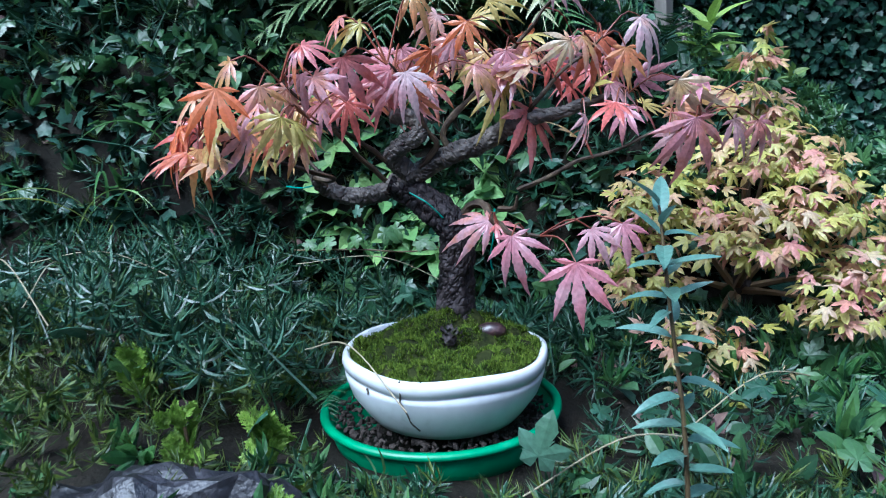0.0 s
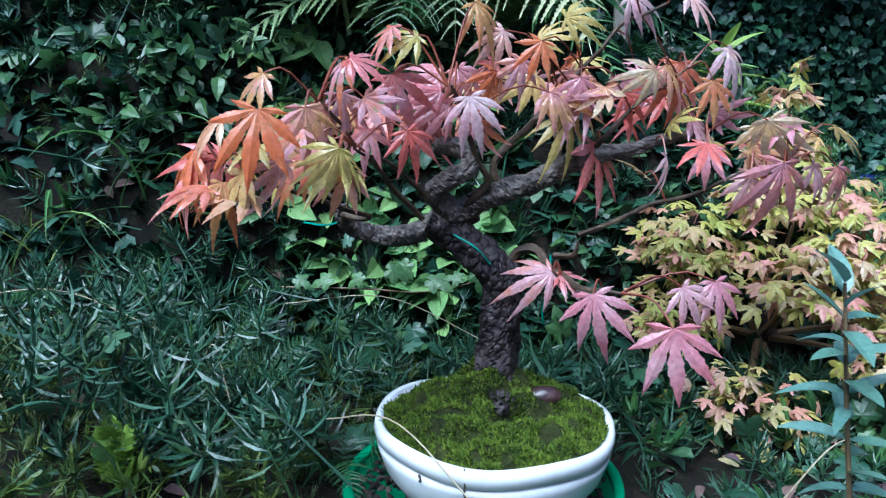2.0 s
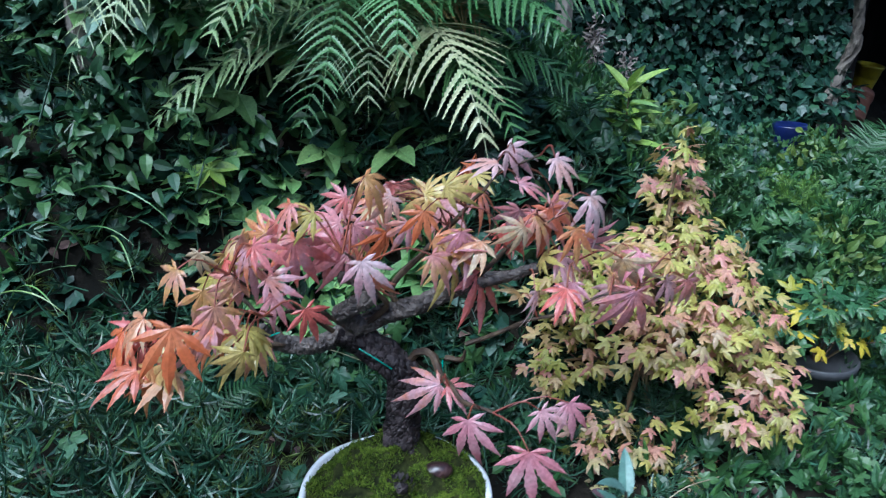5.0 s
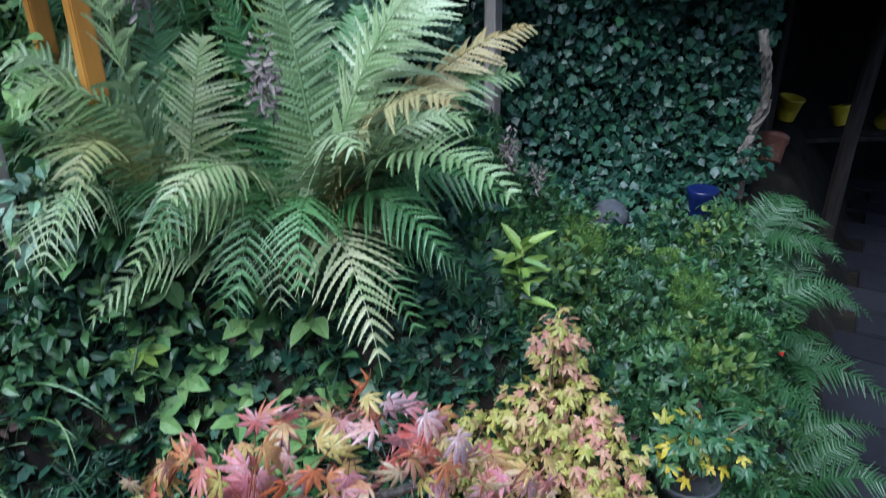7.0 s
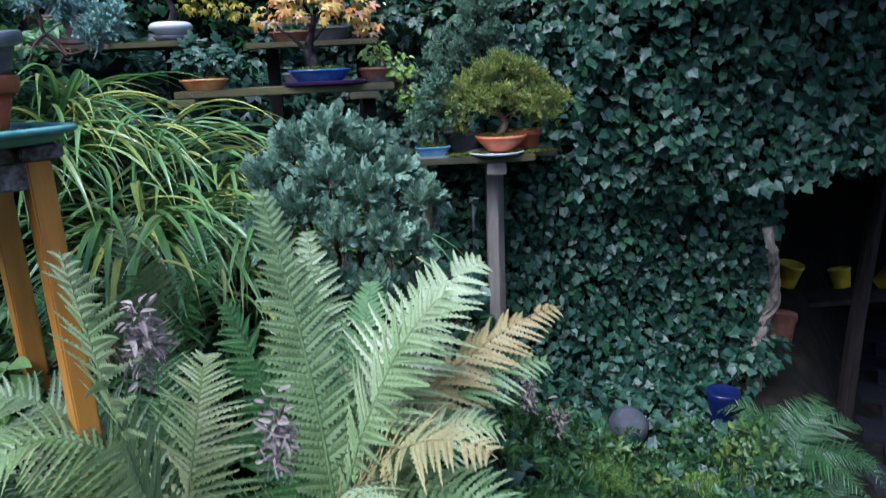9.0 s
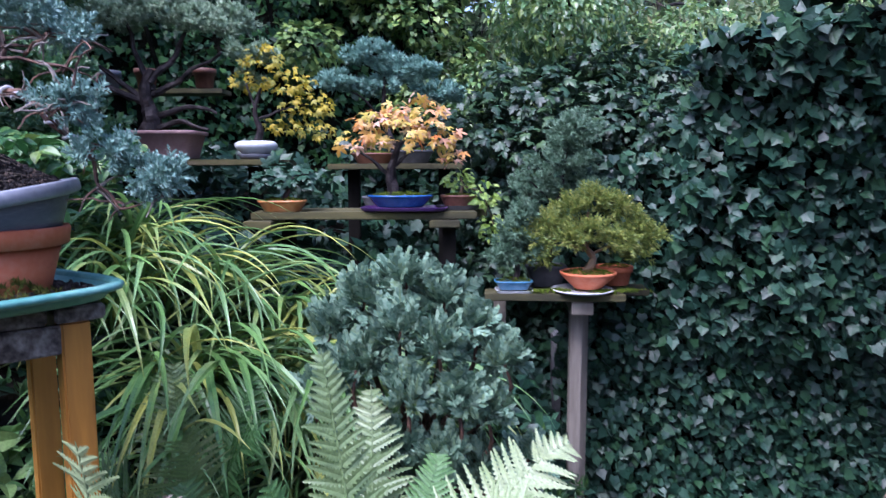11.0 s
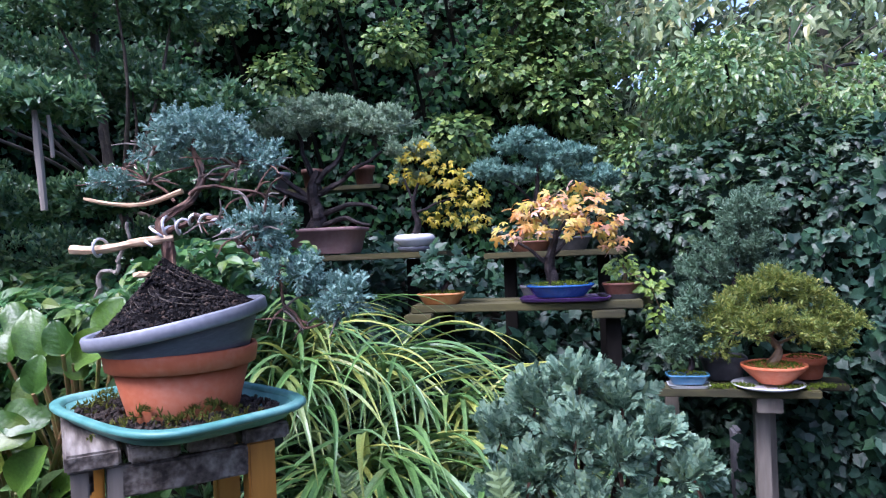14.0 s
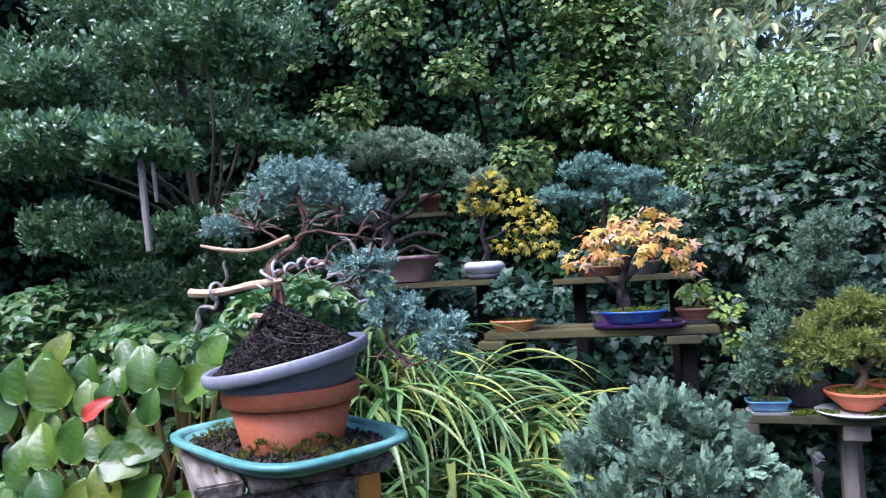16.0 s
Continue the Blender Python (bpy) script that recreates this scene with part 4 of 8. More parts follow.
AUTUMN = {
    "o": [(0.58, 0.16, 0.06), (0.62, 0.25, 0.12), (0.60, 0.36, 0.14), (0.62, 0.30, 0.28), (0.58, 0.18, 0.10)],
    "r": [(0.60, 0.15, 0.12), (0.63, 0.24, 0.24), (0.64, 0.38, 0.42), (0.60, 0.22, 0.10), (0.62, 0.30, 0.34)],
    "l": [(0.54, 0.18, 0.20), (0.62, 0.28, 0.33), (0.67, 0.42, 0.44), (0.58, 0.23, 0.19), (0.58, 0.28, 0.33)],
    "p": [(0.67, 0.34, 0.35), (0.70, 0.51, 0.51), (0.67, 0.36, 0.28), (0.70, 0.55, 0.55), (0.67, 0.40, 0.44)],
    "y": [(0.44, 0.38, 0.10), (0.58, 0.46, 0.16), (0.62, 0.40, 0.16), (0.58, 0.48, 0.32), (0.62, 0.32, 0.18)],
}
maple_meshes = {}
for c, tones in AUTUMN.items():
    mat = leaf_material("maple_leaf_" + {"o": "orange_red", "r": "red", "l": "lilac", "p": "pale_pink", "y": "olive"}[c], tones, 0.25, 0.5, "object", 0.55, 26)
    maple_meshes[c] = []
    for s in range(5):
        me = tri_mesh("maple_leaf", *maple_leaf(s, [0.25, 0.45, 0.65, 0.9, 0.5][s]))
        me.materials.append(mat)
        maple_meshes[c].append(me)
ends = [np.array(l) for l in limbs]
cp, cd, tips = [], [], []
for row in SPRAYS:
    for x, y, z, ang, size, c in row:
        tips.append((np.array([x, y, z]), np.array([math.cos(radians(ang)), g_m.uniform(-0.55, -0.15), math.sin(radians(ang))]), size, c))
# further leaves at the back of the crown
for x, y, z, k in ((-0.26, 0.1, 0.43, 6), (-0.17, 0.14, 0.46, 6), (-0.08, 0.16, 0.49, 6), (0.02, 0.16, 0.51, 6), (0.12, 0.14, 0.53, 5), (0.2, 0.12, 0.49, 6), (0.28, 0.1, 0.44, 5), (-0.05, 0.02, 0.47, 5), (0.1, 0.04, 0.48, 6), (-0.2, -0.04, 0.42, 5), (-0.24, -0.1, 0.41, 5), (0.24, 0.02, 0.43, 4)):
    for i in range(k):
        p = np.array([x, y, z]) + g_m.uniform(-1, 1, 3) * np.array([0.055, 0.045, 0.028])
        d = np.array([p[0] * 2.2, (p[1] - 0.05) * 3.0 - 0.25, -0.35]) + g_m.normal(0, 0.4, 3)
        tips.append((p, d, 0.054 * g_m.uniform(0.8, 1.2), "oyorrlr"[int(g_m.integers(0, 7))] if x > -0.15 else "oory"[int(g_m.integers(0, 4))]))
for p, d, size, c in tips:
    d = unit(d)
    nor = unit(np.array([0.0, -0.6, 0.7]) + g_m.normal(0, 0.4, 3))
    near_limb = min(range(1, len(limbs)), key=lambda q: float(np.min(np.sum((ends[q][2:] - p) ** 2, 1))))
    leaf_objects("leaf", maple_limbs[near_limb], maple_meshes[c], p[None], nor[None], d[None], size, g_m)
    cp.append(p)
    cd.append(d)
# leaf stalks back to the nearest limb
limb_pts = np.concatenate([bend(l, 14) for l in limbs[1:]] + [trunk_line])
M_stalk = solid_material("red_leaf_stalk", [(0.3, (0.10, 0.02, 0.015)), (0.7, (0.22, 0.06, 0.03))], 0.5)
for p, d in zip(cp, cd):
    q = limb_pts[np.argmin(np.sum((limb_pts - p + d * 0.02) ** 2, 1))]
    mid = (p * 0.6 + q * 0.4) + np.array([0, 0, 0.015])
    shape("leaf_stalk", tube(bend([q, mid, p], 6), [0.0014, 0.0013, 0.0011, 0.001, 0.0009, 0.0008], 4, cap=False), M_stalk, maple)
for line in ([(-0.055, 0.035, 0.326), (-0.03, 0.028, 0.312), (-0.012, 0.04, 0.29)], [(0.058, 0.045, 0.3), (0.057, 0.04, 0.27), (0.05, 0.045, 0.235), (0.052, 0.05, 0.215)], [(-0.16, 0.04, 0.35), (-0.2, 0.035, 0.338), (-0.23, 0.04, 0.34)]):
    shape("tie", tube(bend(line, 10), 0.0012, 5), M_string, maple, "thin green tying string")

# ---- yellow trident maple in the bed ----
trident = thing("trident_maple", "small trident maple with yellow-green and pink leaves in the bed", "small tree", at=(0.45, 0.37, 0.0))
tz = floor_at(0.45, 0.37)
shape("trunk", tube(bend([(0, 0, tz - 0.03), (0.0, 0.0, 0.04), (0.01, -0.01, 0.1), (0.0, 0, 0.16)], 20), np.linspace(0.022, 0.014, 20), 10, 0.25), M_bark, trident)
g_t = np.random.default_rng(5)
t_clumps = [((-0.12, -0.02, 0.26), (0.12, 0.12, 0.08), 120), ((0.04, -0.02, 0.33), (0.13, 0.12, 0.07), 150), ((0.1, -0.1, 0.26), (0.1, 0.1, 0.08), 110), ((-0.17, -0.08, 0.15), (0.08, 0.1, 0.08), 70),
            ((0.0, -0.16, 0.22), (0.12, 0.08, 0.08), 100), ((-0.1, -0.2, 0.06), (0.11, 0.06, 0.07), 60), ((0.05, 0.08, 0.41), (0.08, 0.07, 0.06), 50), ((0.03, 0.02, 0.5), (0.05, 0.05, 0.05), 16), ((0.1, -0.22, 0.13), (0.1, 0.06, 0.08), 70), ((-0.03, -0.22, 0.0), (0.12, 0.06, 0.05), 50), ((0.16, -0.12, 0.16), (0.08, 0.08, 0.08), 60)]
tp, td = zip(*[ball_points(int(k * 1.6), c, s, g_t, 0.45, 0.5) for c, s, k in t_clumps])
tp, td = np.concatenate(tp), np.concatenate(td)
t_along = unit(td * np.array([1, 1, 0.2]) + g_t.normal(0, 0.5, (len(tp), 3)) + np.array([0, -0.2, -0.35]))
t_nor = unit(np.tile([0, -0.35, 0.9], (len(tp), 1)) + td * 0.5 + g_t.normal(0, 0.3, (len(tp), 3)))
t_size = 0.024 * g_t.uniform(0.7, 1.3, len(tp))
order = np.argsort(tp[:, 1])
near, rest = order[:300], order[300:]
t_meshes = []
for v_, t_ in T_trident:
    me = tri_mesh("trident_leaf", v_, t_)
    me.materials.append(M_trident)
    t_meshes.append(me)
leaf_objects("leaf", trident, t_meshes, tp[near], t_nor[near], t_along[near], t_size[near], g_t)
tagged(shape("foliage", inst(T_trident, tp[rest], t_nor[rest], t_along[rest], t_size[rest], g_t), M_trident_j, trident), kind="stuff")
for c, s, k in t_clumps:
    e = np.array(c)
    shape("branch", tube(bend([(0.0, 0, 0.1), e * 0.45 + np.array([0, 0, 0.06]), e], 12), np.linspace(0.008, 0.002, 12), 6, 0.2), M_twig, trident)


# ---- ferns ----
def frond(base, tip, arch, width, pairs, gen, face=(0.05, -0.6, 0.6)):
    """A fern frond from base to tip, bowed upwards by arch: (verts, tris)."""
    m = 30
    base, tip = np.array(base, float), np.array(tip, float)
    u = np.linspace(0, 1, m)
    span = tip - base
    length = float(np.linalg.norm(span))
    side = unit(np.cross(span, [0, 0, 1.0]))
    rise = arch * (4 * u * (1 - u) ** 0.8) * 0.8
    line = base + np.stack([u ** (0.95 + 0.5 * (abs(arch) > 0.08))] * 3, 1) * span * np.array([1, 1, 0]) + np.stack([0 * u, 0 * u, u * span[2] + rise], 1)
    line = line + side * (0.03 * length * np.sin(u * 3.1 * gen.uniform(0.6, 1.2) + gen.uniform(0, 2)))[:, None] * u[:, None]
    geos = [tube(line, np.linspace(0.0042, 0.0008, m) * (length / 0.7), 5, cap=False)]
    tang = unit(np.gradient(line, axis=0))
    n_dir = unit(unit(np.cross(np.cross(tang, [0, 0, 1.0]), tang)) * 0.7 + np.array(face) * gen.uniform(0.7, 1.2))
    s_dir = unit(np.cross(tang, n_dir))
    n_dir = np.cross(s_dir, tang)
    teeth = 9
    lift, sweep = gen.normal(0.05, 0.12), gen.uniform(0.28, 0.5)
    for i in range(pairs):
        w_at = 0.1 + 0.89 * i / pairs
        k = w_at * (m - 1)
        a, f = int(k), k - int(k)
        b = min(a + 1, m - 1)
        p, t, s, nn = (line[a] * (1 - f) + line[b] * f), tang[a], s_dir[a], n_dir[a]
        full = width * (min(1, (w_at - 0.02) / 0.3) ** 0.8) * (1 - ((w_at - 0.32) / 0.72) ** 1.7 if w_at > 0.32 else 1) + 0.004
        for sg in (-1, 1):
            if gen.random() < 0.025:
                continue
            pl = full * gen.uniform(0.85, 1.08)
            d = unit(s * sg + t * (sweep + 0.3 * w_at + gen.normal(0, 0.06)) + nn * (lift + gen.normal(0, 0.22)))
            w = unit(np.cross(nn, d)) * sg
            hw = 0.0128 * (length / 0.6) * (0.45 + 0.55 * (1 - w_at))
            v, tri = [], []
            bow = gen.uniform(0.1, 0.32)
            for j in range(teeth + 1):
                q = j / teeth
                c = p + d * pl * q - np.array([0, 0, 1]) * (bow * pl * q * q) + t * (0.12 * pl * q * q)
                h = hw * (1 - 0.85 * q ** 1.3)
                v += [c - nn * 0.15 * h, c + (w + d * 0.25) * h * 0.5, c - (w - d * 0.25) * h * 0.5, c + (w + d * 0.6) * h * 1.2 + nn * 0.12 * h, c - (w - d * 0.6) * h * 1.2 + nn * 0.12 * h]
            for j in range(teeth):
                o, e = 5 * j, 5 * j + 5
                tri += [(o, e, o + 1), (o + 1, e, e + 1), (o, o + 2, e), (o + 2, e + 2, e), (o + 1, e + 1, o + 3), (o + 2, o + 4, e + 2)]
            geos.append((np.array(v), np.array(tri)))
    return join(geos)


def fern(label, at, fronds, seed, group=""):
    """fronds: tip (x, y, z), arch, half width and kind (0 pale, 1 browning, 2 deep green)."""
    ob = thing("fern", label, "fern", group, at=at)
    g = np.random.default_rng(seed)
    for x, y, z, arch, width, kind in fronds:
        start = np.array([g.normal(0, 0.02), g.normal(0, 0.02), 0])
        tip = np.array([x, y, z]) - np.array(at)
        L = float(np.linalg.norm(tip))
        shape("frond", frond(start, tip, arch, width, int(18 + 34 * min(1, L)), g), M_fern_small if group else (M_fern, M_fern_old, M_fern_deep)[kind], ob, "browning old frond" if kind == 1 else "")
    return ob


fern("large fern with long arching grey-green fronds on the bank", (-0.02, 0.66, floor_at(-0.02, 0.66) - 0.01),
     [(-0.07, 0.79, 1.335, 0.03, 0.105, 0), (-0.036, 1.0, 1.2, 0.03, 0.13, 0), (0.36, 0.86, 1.125, 0.12, 0.16, 0), (0.25, 0.62, 1.15, 0.09, 0.16, 0), (0.50, 0.79, 1.04, 0.09, 0.14, 1), (0.47, 0.74, 0.93, 0.12, 0.14, 0), (0.29, 0.37, 0.97, 0.12, 0.14, 1), (0.37, 0.27, 0.81, 0.17, 0.13, 0), (0.12, 0.21, 0.53, 0.2, 0.15, 0), (-0.13, 0.28, 0.6, 0.22, 0.14, 2)], 3)
fern("spreading fern crown with arching fronds on the bank", (-0.02, 0.6, floor_at(-0.02, 0.6) - 0.01),
     [(0.12, 0.3, 0.9, 0.14, 0.13, 0), (-0.2, 0.25, 0.84, 0.15, 0.14, 0), (0.25, 0.3, 0.68, 0.18, 0.13, 2), (0.0, 0.24, 0.66, 0.2, 0.13, 2), (-0.3, 0.32, 0.68, 0.2, 0.13, 0), (0.4, 0.5, 0.72, 0.15, 0.13, 2), (-0.16, 0.7, 1.14, 0.04, 0.12, 2), (0.34, 0.6, 0.86, 0.14, 0.13, 0), (0.1, 0.95, 1.08, 0.06, 0.12, 2), (0.2, 0.36, 0.5, 0.16, 0.12, 2), (0.33, 0.44, 0.56, 0.14, 0.11, 2), (-0.43, 0.38, 0.54, 0.17, 0.13, 0), (-0.30, 0.42, 0.63, 0.17, 0.13, 0), (-0.17, 0.36, 0.53, 0.17, 0.13, 2), (0.01, 0.44, 0.63, 0.17, 0.13, 0), (-0.54, 0.40, 0.63, 0.17, 0.13, 2), (0.16, 0.50, 0.66, 0.17, 0.13, 1), (-0.06, 0.36, 0.57, 0.17, 0.13, 0)], 23)
fern("upright fern crown with broad pale fronds beside the stand", (-0.28, 0.57, floor_at(-0.28, 0.57) - 0.02),
     [(-0.317, 0.42, 1.321, 0.03, 0.14, 0), (-0.55, 0.37, 0.62, 0.24, 0.16, 0), (-0.5, 0.45, 0.95, 0.16, 0.15, 0), (-0.62, 0.5, 0.78, 0.2, 0.14, 0), (-0.33, 0.28, 0.86, 0.16, 0.14, 1), (-0.22, 0.3, 0.72, 0.17, 0.13, 2), (-0.44, 0.3, 0.68, 0.19, 0.14, 0), (-0.33, 0.78, 1.1, 0.05, 0.13, 2), (-0.2, 0.66, 1.05, 0.06, 0.13, 0), (-0.56, 0.6, 1.02, 0.12, 0.14, 0)], 13)
fern("half-hidden fern between the grass and the stand", (-0.38, 0.86, floor_at(-0.38, 0.86) - 0.02),
     [(-0.5, 0.72, 1.16, 0.08, 0.12, 0), (-0.3, 0.74, 1.2, 0.06, 0.11, 0), (-0.2, 0.8, 1.18, 0.08, 0.11, 2), (-0.62, 0.8, 1.1, 0.12, 0.12, 2), (-0.4, 0.95, 1.26, 0.04, 0.11, 0), (-0.26, 0.98, 1.22, 0.05, 0.11, 2), (-0.44, 0.62, 1.0, 0.14, 0.12, 1)], 33)
for k, (x, y, az, n_) in enumerate([(1.45, 1.45, 20, 9), (1.5, 1.15, 80, 8), (1.38, 0.8, 10, 7), (-0.22, 0.08, 60, 6), (0.3, 0.62, 10, 6), (-0.62, 0.55, 30, 6), (1.1, 0.72, 50, 6), (1.58, 1.38, 30, 8), (1.62, 1.58, 90, 9), (1.5, 0.98, 10, 8), (1.35, 1.1, 50, 6), (-0.6, 0.3, 10, 5), (-0.36, 0.2, 40, 5)]):
    g = np.random.default_rng(40 + k)
    z = floor_at(x, y) - 0.01
    fr = []
    for i in range(n_):
        a, L = radians(az + 360 * i / n_ + g.uniform(-15, 15)), (0.3 if x > 1 else 0.15) * g.uniform(0.8, 1.2)
        fr.append((x + L * math.cos(a), y + L * math.sin(a), z + L * g.uniform(0.0, 0.5), L * 0.35, L * 0.26, 0))
    fern("small green fern among the ground cover", (x, y, z), fr, 50 + k, "small ferns")
gb = np.random.default_rng(77)
for c, k in (((-0.218, 0.42, 1.18), 190), ((-0.047, 0.42, 1.009), 160), ((0.52, 1.25, 0.62), 160), ((0.6, 1.2, 0.56), 60)):
    p, d = ball_points(k, c, (0.028, 0.028, 0.08), gb, 0.1)
    stuff("withered_flower_head", inst(T_lance, p, d, jitter(d + np.array([0, 0, -0.4]), 0.7, gb), 0.019 * gb.uniform(0.5, 1.5, k), gb), M_withered, "withered grey-purple flower head among the fronds", "dead flowers")


# broad weeds round the foot of the stand
g_w = np.random.default_rng(66)
for c, r_, k, sz in (((-0.52, 0.37, 0.56), (0.16, 0.05, 0.16), 150, 0.045), ((-0.38, 0.46, 0.72), (0.12, 0.05, 0.14), 110, 0.045), ((-0.55, 0.46, 0.78), (0.2, 0.06, 0.14), 150, 0.05), ((-0.85, 0.62, 0.85), (0.2, 0.1, 0.14), 130, 0.055), ((-0.32, 0.5, 0.52), (0.16, 0.07, 0.1), 90, 0.045), ((-0.62, 0.42, 0.45), (0.22, 0.08, 0.1), 120, 0.05), ((-0.75, 0.55, 0.6), (0.25, 0.1, 0.12), 130, 0.055)):
    p, d = ball_points(k, c, r_, g_w, 0.2)
    stuff("leafy_weeds", inst(T_oval, p, jitter(np.tile([0, -0.5, 0.8], (k, 1)), 0.4, g_w), jitter(d + np.array([0, -0.3, 0.0]), 0.7, g_w), sz * 0.72 * g_w.uniform(0.6, 1.3, k), g_w), M_weed, "broad-leaved green weeds on the bank", "weeds")

pc, pd = ball_points(70, (-0.5, 0.42, 0.8), (0.12, 0.05, 0.09), g_w, 0.2)
stuff("pale_leafy_plant", inst(T_oval, pc, jitter(np.tile([0, -0.5, 0.8], (70, 1)), 0.4, g_w), jitter(pd + np.array([0, -0.3, 0.0]), 0.6, g_w), 0.032 * g_w.uniform(0.6, 1.2, 70), g_w), M_lily_j, "plant with pale blue-green leaves at the stand's foot", "plant")

# ---- ivy: sheets of leaves over bumpy backings ----
def ivy_sheet(name, label, corner, across, up, n, size, material, seed, bulge=0.1, droop=0.0, face=None, templates=None, shade_wall=True):
    """A hanging sheet of ivy; corner, across and up span it; bulge pushes it out along its face."""
    g = np.random.default_rng(seed)
    corner, across, up = (np.array(v, float) for v in (corner, across, up))
    nor = unit(np.cross(across, up)) if face is None else unit(np.array(face, float))

    def surface(u, v):
        base = corner + u[:, None] * across + v[:, None] * up
        push = np.array([noise.fractal(Vector(p * 1.7 + seed), 1.0, 2.0, 3) for p in base]) * bulge + droop * v ** 3
        return base + push[:, None] * nor
    k = 42
    uu, vv = np.meshgrid(np.linspace(0, 1, k), np.linspace(0, 1, k))
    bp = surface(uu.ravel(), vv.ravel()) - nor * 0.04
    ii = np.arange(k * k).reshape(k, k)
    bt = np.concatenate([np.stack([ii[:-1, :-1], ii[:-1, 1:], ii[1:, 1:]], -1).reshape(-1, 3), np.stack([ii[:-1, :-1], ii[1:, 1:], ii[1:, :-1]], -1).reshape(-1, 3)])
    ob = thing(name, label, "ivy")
    # Backing sheet whose near-black colour stands for the shade between leaves.
    shape("stem_shade_mat", (bp, bt), M_stem_shade, ob, "stem backing coloured near-black for the shade between the leaves")
    u, v = g.uniform(-0.02, 1.02, n), g.uniform(-0.02, 1.02, n)
    p = surface(u, v) + nor * g.uniform(-0.03, 0.05, n)[:, None]
    along = unit(np.tile([0, 0, -0.8], (n, 1)) + nor * 0.35 + g.normal(0, 0.6, (n, 3)))
    ln = unit(np.tile(nor, (n, 1)) + np.array([0, 0, 0.45]) + g.normal(0, 0.55, (n, 3)))
    tagged(shape("leaves", inst(templates or T_ivy_small, p, ln, along, size * g.uniform(0.55, 1.3, n), g), material, ob), kind="stuff")
    return ob


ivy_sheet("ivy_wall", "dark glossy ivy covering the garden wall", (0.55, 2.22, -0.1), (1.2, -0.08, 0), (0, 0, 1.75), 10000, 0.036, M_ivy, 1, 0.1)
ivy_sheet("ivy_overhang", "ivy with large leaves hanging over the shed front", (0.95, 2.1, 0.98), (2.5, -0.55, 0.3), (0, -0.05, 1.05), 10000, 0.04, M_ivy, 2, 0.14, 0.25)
# Leafy lid added over the path to keep sky light off the bed.
ivy_sheet("ivy_shade_sheet", "added sheet of ivy above the path that shades the bed", (1.2, 2.0, 2.12), (2.7, -0.5, 0.2), (0, -1.1, 0.3), 3500, 0.05, M_ivy, 12, 0.1, face=(0, 0.2, -1))
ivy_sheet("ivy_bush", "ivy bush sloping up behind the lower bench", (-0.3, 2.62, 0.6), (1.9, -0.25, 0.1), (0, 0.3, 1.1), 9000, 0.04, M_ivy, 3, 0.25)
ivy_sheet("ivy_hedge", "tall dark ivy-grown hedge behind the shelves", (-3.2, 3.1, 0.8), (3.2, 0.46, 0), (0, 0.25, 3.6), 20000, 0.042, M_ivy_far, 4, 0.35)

def leafy_mounds(name, label, category, clumps, templates, size, material, seed, per=460):
    """A bush of rounded masses whose leaves turn outwards and up to the light: clumps of (x, y, z, r)."""
    g = np.random.default_rng(seed)
    ob = thing(name, label, category)
    for x, y, z, r in clumps:
        k = int(per * (r / 0.22) ** 2)
        p, d = ball_points(k, (x, y, z), (r * 1.15, r, r * 0.85), g, 0.62, 0.8)
        p = p + np.array([noise.noise_vector(Vector(q * 6.0)) for q in p]) * r * 0.35
        nor = unit(d * 0.8 + np.array([0, -0.25, 0.75]) + g.normal(0, 0.35, (k, 3)))
        along = unit(d * 0.7 + np.array([0, -0.3, -0.55]) + g.normal(0, 0.45, (k, 3)))
        tagged(shape("leaves", inst(templates, p, nor, along, size * g.uniform(0.55, 1.3, k), g), material, ob), kind="stuff")
        shape("branch", tube(bend([(x + 0.1, y + 0.25, z - r - 0.3), (x + 0.05, y + 0.1, z - r * 0.5), (x, y, z + r * 0.3)], 8), np.linspace(0.014, 0.005, 8), 6, 0.2), M_stem_shade, ob)
    return ob


leafy_mounds("ivy_bush", "rounded bush of glossy dark ivy behind the bench", "ivy", [(0.25, 2.75, 1.75, 0.22), (0.18, 2.7, 1.45, 0.2), (0.5, 2.78, 1.95, 0.22), (0.55, 2.65, 1.7, 0.23), (0.85, 2.8, 2.0, 0.23), (0.85, 2.6, 1.8, 0.23), (1.12, 2.7, 1.95, 0.22), (1.1, 2.5, 1.7, 0.22), (1.38, 2.5, 1.95, 0.22), (1.35, 2.38, 1.62, 0.2), (0.82, 2.5, 1.48, 0.2), (1.1, 2.38, 1.4, 0.2), (1.6, 2.4, 2.0, 0.22), (1.45, 2.7, 2.05, 0.2), (0.38, 2.6, 1.25, 0.18)], T_ivy, 0.04, M_ivy_bush, 44, 620)

